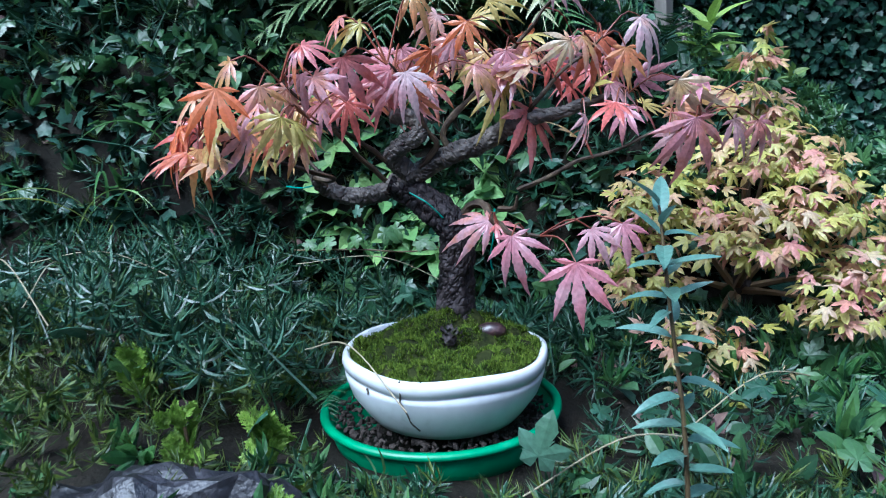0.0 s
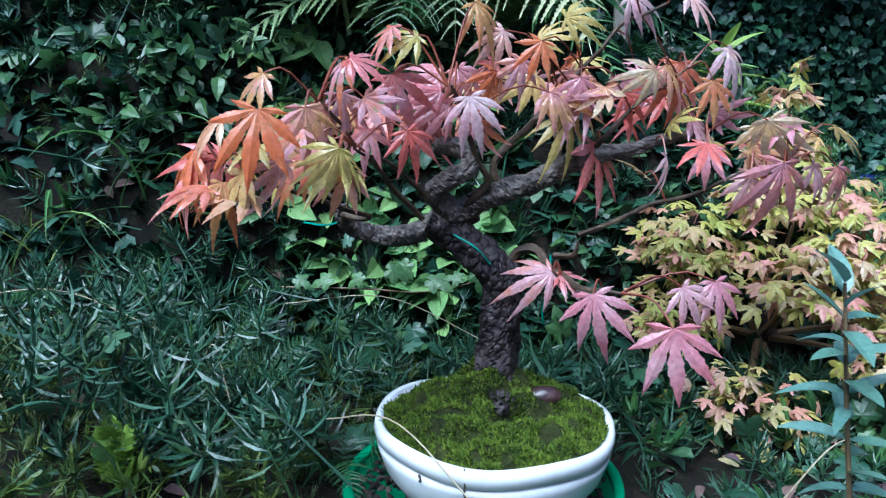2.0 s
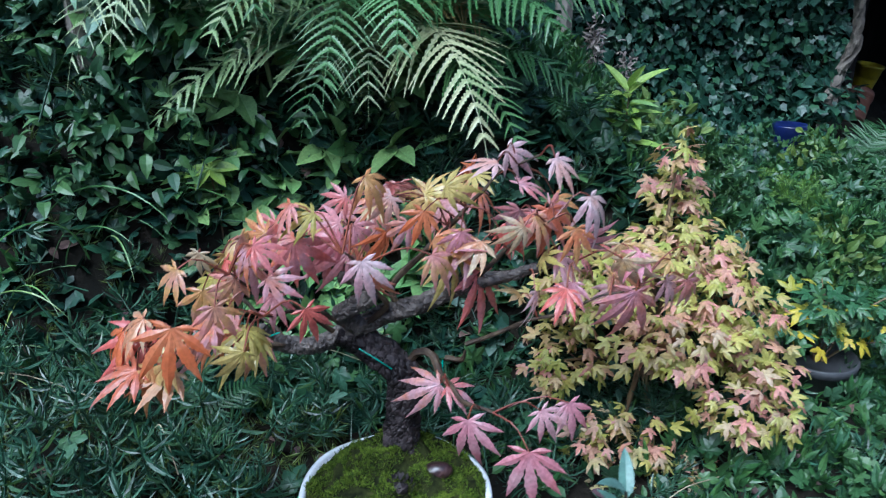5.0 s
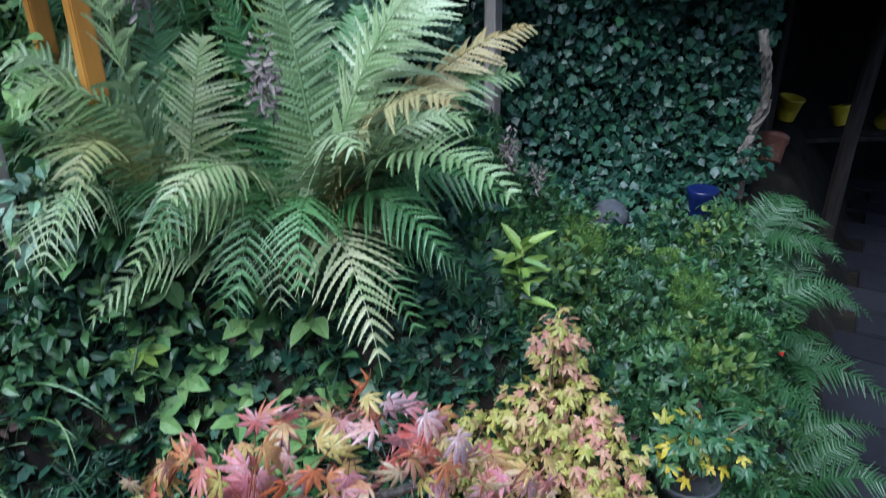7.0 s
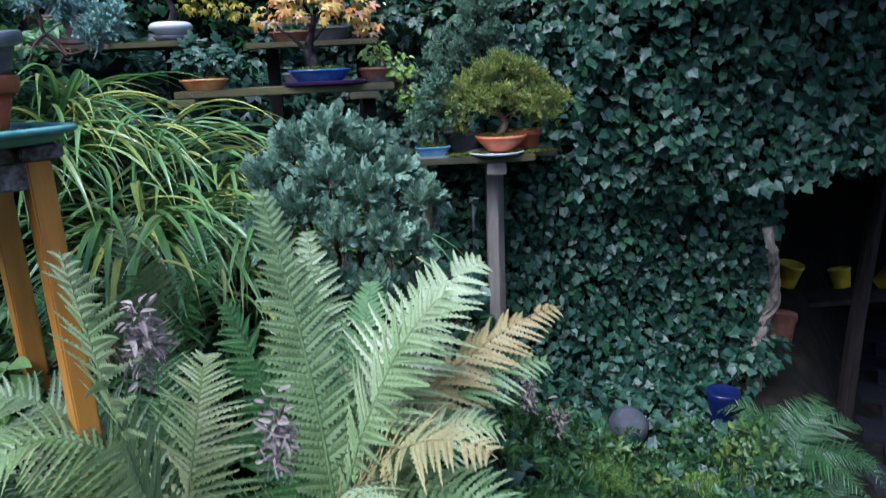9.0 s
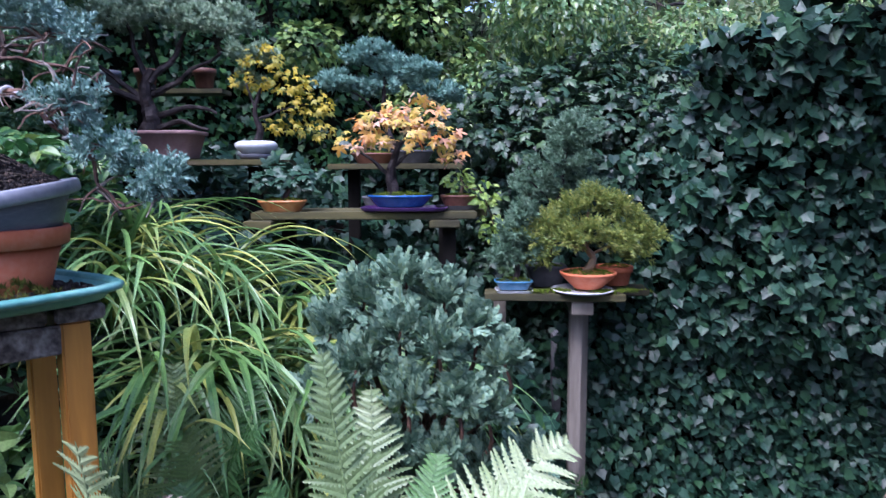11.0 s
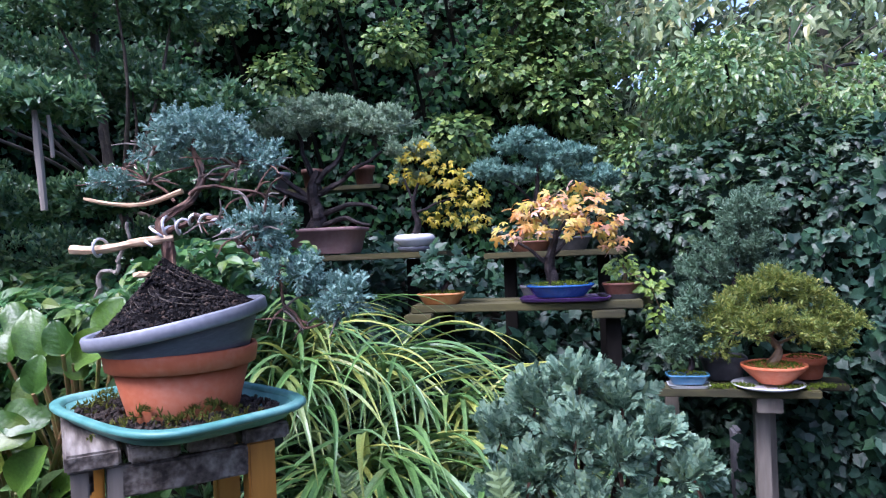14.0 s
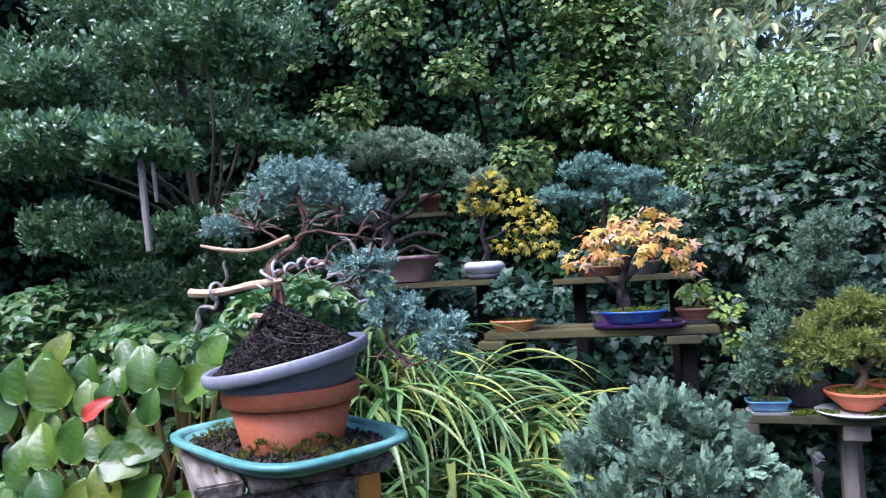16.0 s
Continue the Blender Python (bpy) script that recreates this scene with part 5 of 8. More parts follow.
# ---- blue-green cypress bush ----
g_c = np.random.default_rng(31)
bush = thing("cypress_bush", "dense blue-green cypress bush growing in the bank", "shrub", at=(0, 0, 0))
bz = floor_at(0.02, 1.2)
shape("trunk", tube(bend([(0.04, 1.2, bz - 0.03), (0.03, 1.19, bz + 0.15), (0.05, 1.18, bz + 0.35)], 14), np.linspace(0.016, 0.008, 14), 8, 0.2), M_jbark, bush)
b_clumps = []
for x, y, z, r in [(0.03, 1.13, 1.36, 0.05), (-0.06, 1.12, 1.33, 0.045), (0.11, 1.13, 1.33, 0.045), (-0.13, 1.1, 1.27, 0.04), (0.17, 1.12, 1.27, 0.045), (0.02, 1.06, 1.27, 0.05), (0.1, 1.06, 1.24, 0.045), (0.24, 1.1, 1.2, 0.04), (-0.07, 1.05, 1.2, 0.045), (-0.14, 1.05, 1.15, 0.035), (0.04, 1.02, 1.15, 0.05), (0.14, 1.03, 1.13, 0.045), (0.2, 1.07, 1.1, 0.04), (0.0, 1.02, 1.04, 0.045), (0.1, 1.02, 1.02, 0.045), (-0.08, 1.05, 1.03, 0.035), (0.18, 1.08, 0.97, 0.04), (0.3, 1.16, 0.95, 0.04), (0.05, 1.08, 0.93, 0.045), (0.03, 1.2, 1.33, 0.06), (0.12, 1.2, 1.24, 0.06), (-0.06, 1.18, 1.22, 0.05)]:
    b_clumps.append(((x, y, z + 0.025), (r * 1.05, r * 1.05, r), 105))
tagged(shape("foliage", foliage(b_clumps, T_scaly, 0.046, g_c, 0.7, 0.65, 0.3, 0.25, 0.7), M_cypress, bush), kind="stuff")
for c, s, k in b_clumps:
    shape("branch", tube(bend([(0.03, 1.19, bz + 0.2), np.array(c) - np.array([0, 0, 0.1]), c], 10), np.linspace(0.008, 0.003, 10), 6, 0.2), M_jbark, bush)


# ---- strap-leaved grass clump ----
def blade_mesh(seed):
    g = np.random.default_rng(seed)
    m, L = 14, 1.0
    el = np.radians(np.linspace(g.uniform(60, 80), g.uniform(-75, -40), m))
    step = L / (m - 1)
    x = np.concatenate([[0], np.cumsum(np.cos(el[:-1]) * step)])
    z = np.concatenate([[0], np.cumsum(np.sin(el[:-1]) * step)])
    y = 0.05 * np.sin(np.linspace(0, 3, m) * g.uniform(0.5, 1.4))
    w = 0.0125 * np.minimum(1, (1.02 - np.linspace(0, 1, m)) * 3)
    v, t = [], []
    for i in range(m):
        v += [(x[i], y[i] - w[i], z[i] + 0.3 * w[i]), (x[i], y[i], z[i] - 0.2 * w[i]), (x[i], y[i] + w[i], z[i] + 0.3 * w[i])]
    for i in range(m - 1):
        a = 3 * i
        t += [(a, a + 3, a + 4), (a, a + 4, a + 1), (a + 1, a + 4, a + 5), (a + 1, a + 5, a + 2)]
    me = tri_mesh("blade", np.array(v), np.array(t))
    me.materials.append(M_grass)
    return me


blades = [blade_mesh(s) for s in range(8)]
g_g = np.random.default_rng(9)
for k, (x, y, n_, L) in enumerate([(-0.32, 1.45, 190, 0.6), (-0.5, 1.25, 150, 0.58), (-0.16, 1.6, 130, 0.56), (-0.6, 1.6, 140, 0.56), (-0.4, 1.72, 120, 0.55), (-0.22, 1.3, 90, 0.5), (-0.72, 1.3, 110, 0.52), (-0.78, 1.5, 90, 0.5), (-0.48, 1.08, 70, 0.42), (-0.22, 1.12, 60, 0.38)]):
    grass = thing("ornamental_grass", "clump of long arching green strap leaves", "grass clump", "grass clumps", at=(x, y, floor_at(x, y) - 0.01))
    for i in range(n_):
        ob = new("blade", blades[int(g_g.integers(0, 8))])
        ob.parent = grass
        s = L * g_g.uniform(0.6, 1.15)
        az = g_g.normal(-1.2, 1.1)
        ob.matrix_local = Matrix.LocRotScale((g_g.normal(0, 0.06), g_g.normal(0, 0.06), 0), Euler((g_g.normal(0, 0.2), g_g.normal(0, 0.15), az)), (s, s * g_g.uniform(0.7, 1.2), s))

# ---- the stand with tray, clay pot, tilted pot and juniper ----
ROT = 42
stand = thing("wooden_stand", "weathered wooden stand with orange-stained legs and plank top", "plant stand", at=(-0.54, 0.59, 0))
stand.rotation_euler = (0, 0, radians(ROT))
TOP = 1.45
for k, (yy, ww, ln) in enumerate([(-0.105, 0.066, 0.25), (-0.035, 0.066, 0.255), (0.035, 0.066, 0.248), (0.105, 0.066, 0.252)]):
    shape("plank", moved(plank(ww - 0.004, 0.27, 0.022, 0.003, 0.002, k), pose(yy, 0, TOP - 0.011, 0, 0, 0)), M_wood_grey, stand)
for k, (x, y) in enumerate([(0.1, -0.11), (0.1, 0.11), (-0.1, 0.11)]):
    b = floor_at(-0.54 + x * 0.74 - y * 0.67, 0.59 + x * 0.67 + y * 0.74) - 0.02
    hh = TOP - 0.022 - b
    shape("leg", moved(plank(0.037, 0.037, hh, 0.003), pose(x, y, b + hh / 2)), M_wood_orange, stand, "orange-stained square leg")
b = floor_at(-0.55, 0.45) - 0.02
for dx in (-0.012, 0.012):
    hh = TOP - 0.022 - b
    shape("leg", moved(plank(0.02, 0.035, hh, 0.002, 0.002), pose(-0.1 + dx, -0.11, b + hh / 2, 0, 1.2 * dx / 0.012, 0)), M_wood_post, stand, "split grey leg")
for (x, y, lx, ly) in [(0, -0.118, 0.17, 0.018), (0, 0.118, 0.17, 0.018), (0.112, 0, 0.018, 0.18), (-0.112, 0, 0.018, 0.18)]:
    shape("rail", moved(plank(lx, ly, 0.04, 0.003, 0.0015), pose(x, y, TOP - 0.045)), M_wood_grey, stand)

tray = thing("plastic_tray", "rounded teal plastic drip tray on the stand", "drip tray", at=(-0.526, 0.588, TOP))
tray.scale = (0.92, 0.92, 1)
tray.rotation_euler = (0, 0, radians(60))
shape("dish", lathe([(0.0, 0.002), (0.125, 0.002), (0.135, 0.005), (0.145, 0.019), (0.139, 0.021), (0.128, 0.008), (0.12, 0.005), (0.0, 0.005)], 80, 0.92, 1.32, 4.0), M_teal, tray, shade=True)
shape("rim", lathe([(0.138, 0.018), (0.146, 0.017), (0.154, 0.018), (0.157, 0.021), (0.157, 0.0255), (0.153, 0.028), (0.1495, 0.0265), (0.146, 0.028), (0.142, 0.026), (0.139, 0.0215)], 80, 0.92, 1.32, 4.0), M_teal, tray, "doubled teal rim", shade=True)
gq = rng.uniform(-0.17, 0.17, (2400, 2))
q_in = (np.abs(gq[:, 0] / 0.115) ** 4 + np.abs(gq[:, 1] / 0.163) ** 4) < 1
gq = gq[q_in]
gravel2 = shape("gravel", pebbles(gq[:, 0], gq[:, 1], rng.uniform(0.01, 0.017, len(gq)), 0.0052, rng), M_gravel)
gravel2.scale = (0.92, 0.92, 1)
gravel2.location, gravel2.rotation_euler = (-0.526, 0.588, TOP), (0, 0, radians(60))
tagged(gravel2, "brown gravel filling the teal tray", "gravel", kind="stuff")
for c, k in (((-0.44, 0.53), 150), ((-0.64, 0.60), 90), ((-0.50, 0.485), 60)):
    mp_ = np.array([(c[0] + u, c[1] + v, TOP + 0.016 + 0.022 * math.exp(-(u * u + v * v) / 0.0008)) for u, v in rng.normal(0, 0.028, (k, 2))])
    stuff("tray_moss", inst(T_moss, mp_, rng.normal(0, 1, (k, 3)), jitter(np.tile([0, 0, 1.0], (k, 1)), 0.5, rng), 0.011 * rng.uniform(0.6, 1.3, k), rng), M_moss_dry, "tuft of moss growing in the tray gravel", "moss")

PC = (-0.508, 0.582)
clay = thing("terracotta_pot", "thick-rimmed terracotta pot standing in the tray", "plant pot", at=(*PC, TOP + 0.008))
clay.scale = (0.87, 0.87, 0.8)
shape("pot_body", lathe([(0, 0.0), (0.082, 0.0), (0.085, 0.004), (0.106, 0.09), (0.1, 0.09), (0.096, 0.08), (0.0, 0.075)], 64), M_terra, clay, shade=True)
shape("rim", lathe([(0.104, 0.087), (0.112, 0.088), (0.1165, 0.09), (0.12, 0.117), (0.118, 0.121), (0.112, 0.121), (0.108, 0.1), (0.104, 0.09)], 64), M_terra, clay, "thick rounded rim", shade=True)
grey = thing("grey_pot", "tilted grey plastic pot of dark soil sitting in the clay pot", "plant pot", at=(PC[0] + 0.008, PC[1], TOP + 0.079))
grey.scale = (0.87, 0.87, 0.87)
grey.rotation_euler = (radians(5), radians(-9), 0)
shape("pot_body", lathe([(0, 0.0), (0.095, 0.0), (0.1, 0.003), (0.127, 0.062), (0.126, 0.068), (0.0, 0.06)], 64), M_grey_pot, grey, shade=True)
shape("rim", lathe([(0.127, 0.058), (0.14, 0.06), (0.144, 0.064), (0.144, 0.079), (0.141, 0.082), (0.133, 0.081), (0.13, 0.07)], 64), M_grey_rim, grey, "pale scuffed rim", shade=True)
k = 30
ru, av = np.linspace(0, 1, k), np.linspace(0, 2 * np.pi, 64, endpoint=False)
sx_, sy_ = (0.132 * ru[:, None] * np.cos(av)).ravel(), (0.132 * ru[:, None] * np.sin(av)).ravel()
sr = np.hypot(sx_, sy_)
sz_ = 0.07 + 0.105 * np.clip(1 - sr / 0.13, 0, 1) ** 1.15 + 0.010 * np.array([noise.fractal(Vector((float(p) * 48, float(q) * 48, 0)), 1, 2, 5) for p, q in zip(sx_, sy_)])
si = np.arange(k * 64).reshape(k, 64)
st = np.concatenate([np.stack([si[:-1], np.roll(si, -1, 1)[1:], np.roll(si, -1, 1)[:-1]], -1).reshape(-1, 3), np.stack([si[:-1], si[1:], np.roll(si, -1, 1)[1:]], -1).reshape(-1, 3)])
mound = shape("soil_mound", (np.stack([sx_, sy_, sz_], 1), st), M_compost, shade=False)
mound.location, mound.rotation_euler, mound.scale = grey.location, grey.rotation_euler, grey.scale
tagged(mound, "steep mound of dark crumbly compost in the grey pot", "soil", kind="")

k = 3000
cr_, ca_ = 0.128 * np.sqrt(rng.random(k)), rng.uniform(0, 6.283, k)
clods = inst(T_pebble, np.stack([cr_ * np.cos(ca_), cr_ * np.sin(ca_), 0.072 + 0.105 * np.clip(1 - cr_ / 0.13, 0, 1) ** 1.15], 1), rng.normal(0, 1, (k, 3)), rng.normal(0, 1, (k, 3)), 0.0021 * rng.uniform(0.3, 2.0, k), rng)
clod = shape("soil_crumbs", clods, M_crumb)
clod.location, clod.rotation_euler, clod.scale = grey.location, grey.rotation_euler, grey.scale
tagged(clod, "dark crumbs and bits of bark in the compost", "soil", kind="stuff")

g_r = np.random.default_rng(64)
for i in range(16):
    a, l = g_r.uniform(3.4, 6.0), g_r.uniform(0.03, 0.07)
    r0 = g_r.uniform(0.02, 0.07)
    pts = [(r * math.cos(a + 0.5 * k), r * math.sin(a + 0.5 * k), 0.073 + 0.105 * (1 - r / 0.13) ** 1.15 + 0.004 * math.sin(3 * k)) for k, r in enumerate((r0, r0 + l * 0.5, r0 + l * 0.8))]
    root = shape("root_fibre", tube(bend(pts, 8), 0.0007, 4), M_bark_dim, mound, "thin brown root fibre")

jun = thing("juniper_bonsai", "blue-green juniper bonsai with wired branches and stripped deadwood", "bonsai", at=(0, 0, 0))
JB = np.array([-0.522, 0.58, 1.68])


def jline(pts):
    return [JB + np.array([p[0] * (0.87 if p[0] > 0 else 0.97), p[1], p[2] * 0.83 - 0.032 * min(1, max(0, (p[0] - 0.09) / 0.08)) * (p[2] < 0.09)]) for p in pts]


shape("trunk", tube(bend(jline([(0, 0, -0.03), (0.0, 0, 0.03), (-0.01, 0.0, 0.065), (0.03, 0.02, 0.1), (0.045, 0.03, 0.14), (0.03, 0.04, 0.175), (0.02, 0.045, 0.2), (0.03, 0.05, 0.23)]), 46) + 0.0, np.interp(np.linspace(0, 1, 46), [0, 0.3, 0.7, 1], [0.0095, 0.0055, 0.004, 0.0022]), 14, 0.8, 2), M_jbark, jun)
j_limbs = [([(0, 0, 0.045), (0.06, -0.01, 0.065), (0.11, -0.02, 0.06), (0.17, -0.02, 0.035), (0.2, -0.02, -0.0), (0.21, -0.02, -0.05), (0.25, -0.02, -0.075), (0.31, -0.02, -0.06)], 0.009),
           ([(0.03, 0.02, 0.11), (0.08, 0.03, 0.13), (0.14, 0.03, 0.105), (0.18, 0.04, 0.08)], 0.006), ([(0.04, 0.03, 0.13), (0.1, 0.05, 0.16), (0.15, 0.06, 0.155)], 0.005),
           ([(0.02, 0.04, 0.19), (-0.05, 0.05, 0.2), (-0.11, 0.06, 0.17)], 0.005), ([(0.0, 0.02, 0.1), (-0.06, 0.04, 0.14), (-0.12, 0.05, 0.14)], 0.004), ([(0.12, -0.02, 0.05), (0.16, -0.04, 0.07), (0.19, -0.05, 0.075)], 0.005), ([(0.19, -0.02, 0.01), (0.23, -0.03, 0.015)], 0.004)]
for line, th in j_limbs:
    shape("branch", tube(gnarl(bend(jline(line), 60), 0.013, 30), np.linspace(th * 0.5, th * 0.15, 60), 9, 0.5, th * 900), M_jbark, jun)
g_j = np.random.default_rng(88)
for i in range(120):
    o = np.array(j_limbs[int(g_j.integers(0, 6))][0])
    a_ = o[int(g_j.integers(1, len(o)))]
    e_ = a_ + g_j.normal(0, 1, 3) * np.array([0.04, 0.025, 0.022])
    shape("twig", tube(gnarl(bend(jline([a_, (a_ + e_) / 2 + np.array([0, 0, 0.006]), e_]), 8), 0.005, 40, i), np.linspace(0.0022, 0.0008, 8), 5), M_jbark if i % 2 else M_twig_grey, jun)
for line, th in (([(0.01, 0, 0.035), (-0.03, -0.02, 0.03), (-0.09, -0.03, 0.02), (-0.135, -0.035, 0.022)], 0.0068), ([(0.03, 0.0, 0.115), (-0.03, -0.01, 0.095), (-0.08, -0.02, 0.098), (-0.115, -0.03, 0.108)], 0.0042)):
    shape("deadwood", tube(bend(jline(line), 16), np.linspace(th * 0.8, th, 16) if th > 0.0065 else np.linspace(th, th * 0.5, 16), 8, 0.35), M_jin, jun, "bare stripped branch stub")
shape("deadwood", moved(pebble(2), Matrix.Translation(tuple(JB + np.array([-0.01, -0.05, -0.02]))) @ Matrix.Diagonal((0.014, 0.012, 0.01, 1))), M_jin, jun, "pale cut stub in the soil")


def coil(line, turns, r, seed=0):
    p = bend(jline(line), int(turns * 14))
    tg = unit(np.gradient(p, axis=0))
    s = unit(np.cross(tg, [0.1, 0.2, 1]))
    w = np.cross(s, tg)
    a = np.linspace(0, turns * 2 * np.pi, len(p)) + seed
    return tube(p + (np.cos(a)[:, None] * s + np.sin(a)[:, None] * w) * r, 0.0021, 6)


shape("wire", coil(j_limbs[0][0][:5], 9, 0.0068), M_wire, jun, "coiled aluminium training wire")
shape("wire", coil([(-0.02, -0.01, 0.02), (-0.01, 0, 0.05), (0.02, 0.005, 0.06)], 3, 0.0145), M_wire, jun, "coiled aluminium training wire")
shape("wire", coil([(-0.085, -0.03, 0.025), (-0.1, -0.03, 0.022)], 1, 0.012), M_wire, jun, "coiled aluminium training wire")
j_clumps = [((0.02, 0.05, 0.23), (0.06, 0.05, 0.022), 130), ((0.075, 0.06, 0.20), (0.045, 0.05, 0.022), 80), ((-0.05, 0.06, 0.19), (0.045, 0.05, 0.02), 70), ((-0.12, 0.05, 0.14), (0.038, 0.03, 0.014), 45), ((0.12, 0.06, 0.165), (0.035, 0.04, 0.02), 50),
            ((0.19, -0.04, 0.075), (0.03, 0.03, 0.022), 60), ((0.235, -0.03, 0.01), (0.032, 0.03, 0.018), 55), ((0.3, -0.02, -0.04), (0.036, 0.03, 0.018), 60), ((0.265, 0.0, -0.02), (0.025, 0.02, 0.015), 25)]
tagged(shape("foliage", tufted([(jline([c])[0], s, max(8, int(k / 5))) for c, s, k in j_clumps], T_spray_fine, 0.023, np.random.default_rng(3), 0.62, 11, 0.35), M_juniper, jun), kind="stuff")


# ---- shelves and benches ----
def bench(name, label, boards, legs, rails=()):
    ob = thing(name, label, "bench")
    for k, (cx, cy, cz, sx, sy, sz, rz) in enumerate(boards):
        shape("board", moved(plank(sx, sy, sz, 0.003, 0.0015, k), pose(cx, cy, cz, 0, 0, rz)), M_wood_moss, ob)
    for k, (cx, cy, top, sx) in enumerate(legs):
        b = floor_at(cx, cy) - 0.03
        # Shelf legs carry the shade under the boards in their colour.
        shape("leg", moved(plank(sx, sx, top - b, 0.003, 0.001, k), pose(cx, cy, (top + b) / 2)), M_wood_post if name == "plank_bench" else M_timber_shade, ob)
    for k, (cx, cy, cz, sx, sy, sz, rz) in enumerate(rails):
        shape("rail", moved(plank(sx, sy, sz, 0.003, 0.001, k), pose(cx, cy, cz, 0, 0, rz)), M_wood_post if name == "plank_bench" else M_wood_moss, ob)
    return ob


bench("plank_shelf", "low plank shelf of mossy weathered boards on posts", [(-0.16, 1.97, 1.478, 0.74, 0.12, 0.025, 2), (-0.12, 2.11, 1.478, 0.74, 0.12, 0.025, 2), (0.1, 2.04, 1.452, 0.1, 0.3, 0.024, 2)], [(0.12, 1.97, 1.44, 0.045), (0.12, 2.12, 1.44, 0.045), (-0.45, 2.1, 1.465, 0.045)], [(-0.5, 2.0, 1.452, 0.09, 0.3, 0.026, 2)])
bench("plank_bench", "weathered plank bench with grey posts beside the ivy", [(0.47, 1.95, 1.208, 0.46, 0.11, 0.024, -3), (0.56, 2.07, 1.206, 0.5, 0.11, 0.024, -3)], [(0.56, 2.03, 1.15, 0.042), (0.6, 2.13, 1.15, 0.042), (0.3, 2.1, 1.19, 0.042)], [(0.565, 2.02, 1.172, 0.07, 0.25, 0.044, -3)])
bench("upper_shelf", "upper plank shelf of grey weathered boards", [(-0.9, 2.2, 1.655, 0.72, 0.13, 0.022, -3), (-0.85, 2.34, 1.655, 0.75, 0.13, 0.022, -3), (-0.08, 2.28, 1.64, 0.5, 0.12, 0.022, -2)], [(-1.1, 2.3, 1.64, 0.045), (-0.62, 2.3, 1.64, 0.045), (-0.25, 2.35, 1.63, 0.045), (0.1, 2.35, 1.63, 0.045)])


def pot_at(name, label, at, profile, material, sx=1.0, sy=1.0, sq=0.0, soil=M_moss, rz=0.0, steps=48):
    ob = thing(name, label, "bonsai pot", at=at)
    ob.rotation_euler = (0, 0, radians(rz))
    shape("pot_body", lathe(profile, steps, sx, sy, sq), material, ob, shade=True)
    r_, z_ = profile[-2]
    g = np.random.default_rng(int(abs(at[0]) * 1000))
    k = 260
    rr, aa = r_ * 0.97 * np.sqrt(g.random(k)), g.uniform(0, 6.283, k)
    cc, ss = np.cos(aa), np.sin(aa)
    if sq:
        f = (np.abs(cc) ** sq + np.abs(ss) ** sq) ** (-1 / sq)
        cc, ss = cc * f, ss * f
    p = np.stack([rr * cc * sx, rr * ss * sy, z_ + 0.012 * (1 - (rr / r_) ** 2)], 1)
    tagged(shape("moss", inst(T_moss, p, g.normal(0, 1, (k, 3)), jitter(np.tile([0, 0, 1.0], (k, 1)), 0.5, g), r_ * 0.12 * g.uniform(0.6, 1.3, k), g), soil, ob), "moss on the soil", kind="stuff")
    return ob


def bowl_profile(r, h, lip=0.006, foot=0.7):
    return [(0, 0.0), (r * foot, 0.0), (r * (foot + 0.03), h * 0.06), (r * 0.93, h * 0.72), (r * 0.96, h * 0.8), (r, h * 0.84), (r, h * 0.97), (r - lip * 0.4, h), (r - lip, h * 0.98), (r - lip * 1.3, h * 0.86), (r * 0.9, h * 0.84), (0, h * 0.84)]


S1, S2, S3 = 1.491, 1.2205, 1.667
pot_at("bonsai_pot", "shallow oval blue glazed bonsai pot on a purple tray", (-0.045, 1.98, S1 + 0.014), bowl_profile(0.11, 0.04), M_blue, 1, 0.75)
pt = thing("drip_tray", "flat purple plastic drip tray on the shelf", "drip tray", at=(-0.03, 1.98, S1))
shape("dish", lathe([(0, 0.0), (0.125, 0.0), (0.14, 0.004), (0.145, 0.013), (0.141, 0.014), (0.13, 0.006), (0, 0.005)], 48, 1, 0.62, 5), M_purple, pt)
pot_at("bonsai_pot", "shallow oval orange glazed pot with embossed panels", (-0.436, 1.96, S1), bowl_profile(0.079, 0.038), M_orange_pot, 1, 0.8, 3.2)
pot_at("bonsai_pot", "brown clay pot in a dark saucer on the shelf", (0.15, 2.05, S1 + 0.006), bowl_profile(0.062, 0.045), M_brown_pot)
dk = thing("saucer", "dark plastic saucer under the brown pot", "saucer", at=(0.15, 2.05, S1))
shape("dish", lathe([(0, 0.0), (0.07, 0.0), (0.077, 0.016), (0.073, 0.016), (0.067, 0.005), (0, 0.0045)], 40), M_dark_pot, dk)
pot_at("bonsai_pot", "low grey-green stoneware pot behind the blue pot", (-0.13, 2.11, S1), bowl_profile(0.06, 0.045), M_stone)
pot_at("bonsai_pot", "wide orange terracotta bowl on the bench", (0.585, 1.955, S2 + 0.012), bowl_profile(0.094, 0.056, 0.007, 0.5), M_terra)
ws = thing("saucer", "white saucer with moss under the terracotta bowl", "saucer", at=(0.565, 1.945, S2))
shape("dish", lathe([(0, 0.0), (0.085, 0.0), (0.105, 0.01), (0.102, 0.012), (0.083, 0.005), (0, 0.004)], 48), M_white, ws, shade=True)
pot_at("plant_pot", "small terracotta pot on a slate behind the bowl", (0.70, 2.07, S2 + 0.004), [(0, 0), (0.045, 0), (0.05, 0.005), (0.057, 0.045), (0.063, 0.046), (0.065, 0.066), (0.06, 0.067), (0.056, 0.06), (0, 0.06)], M_terra)
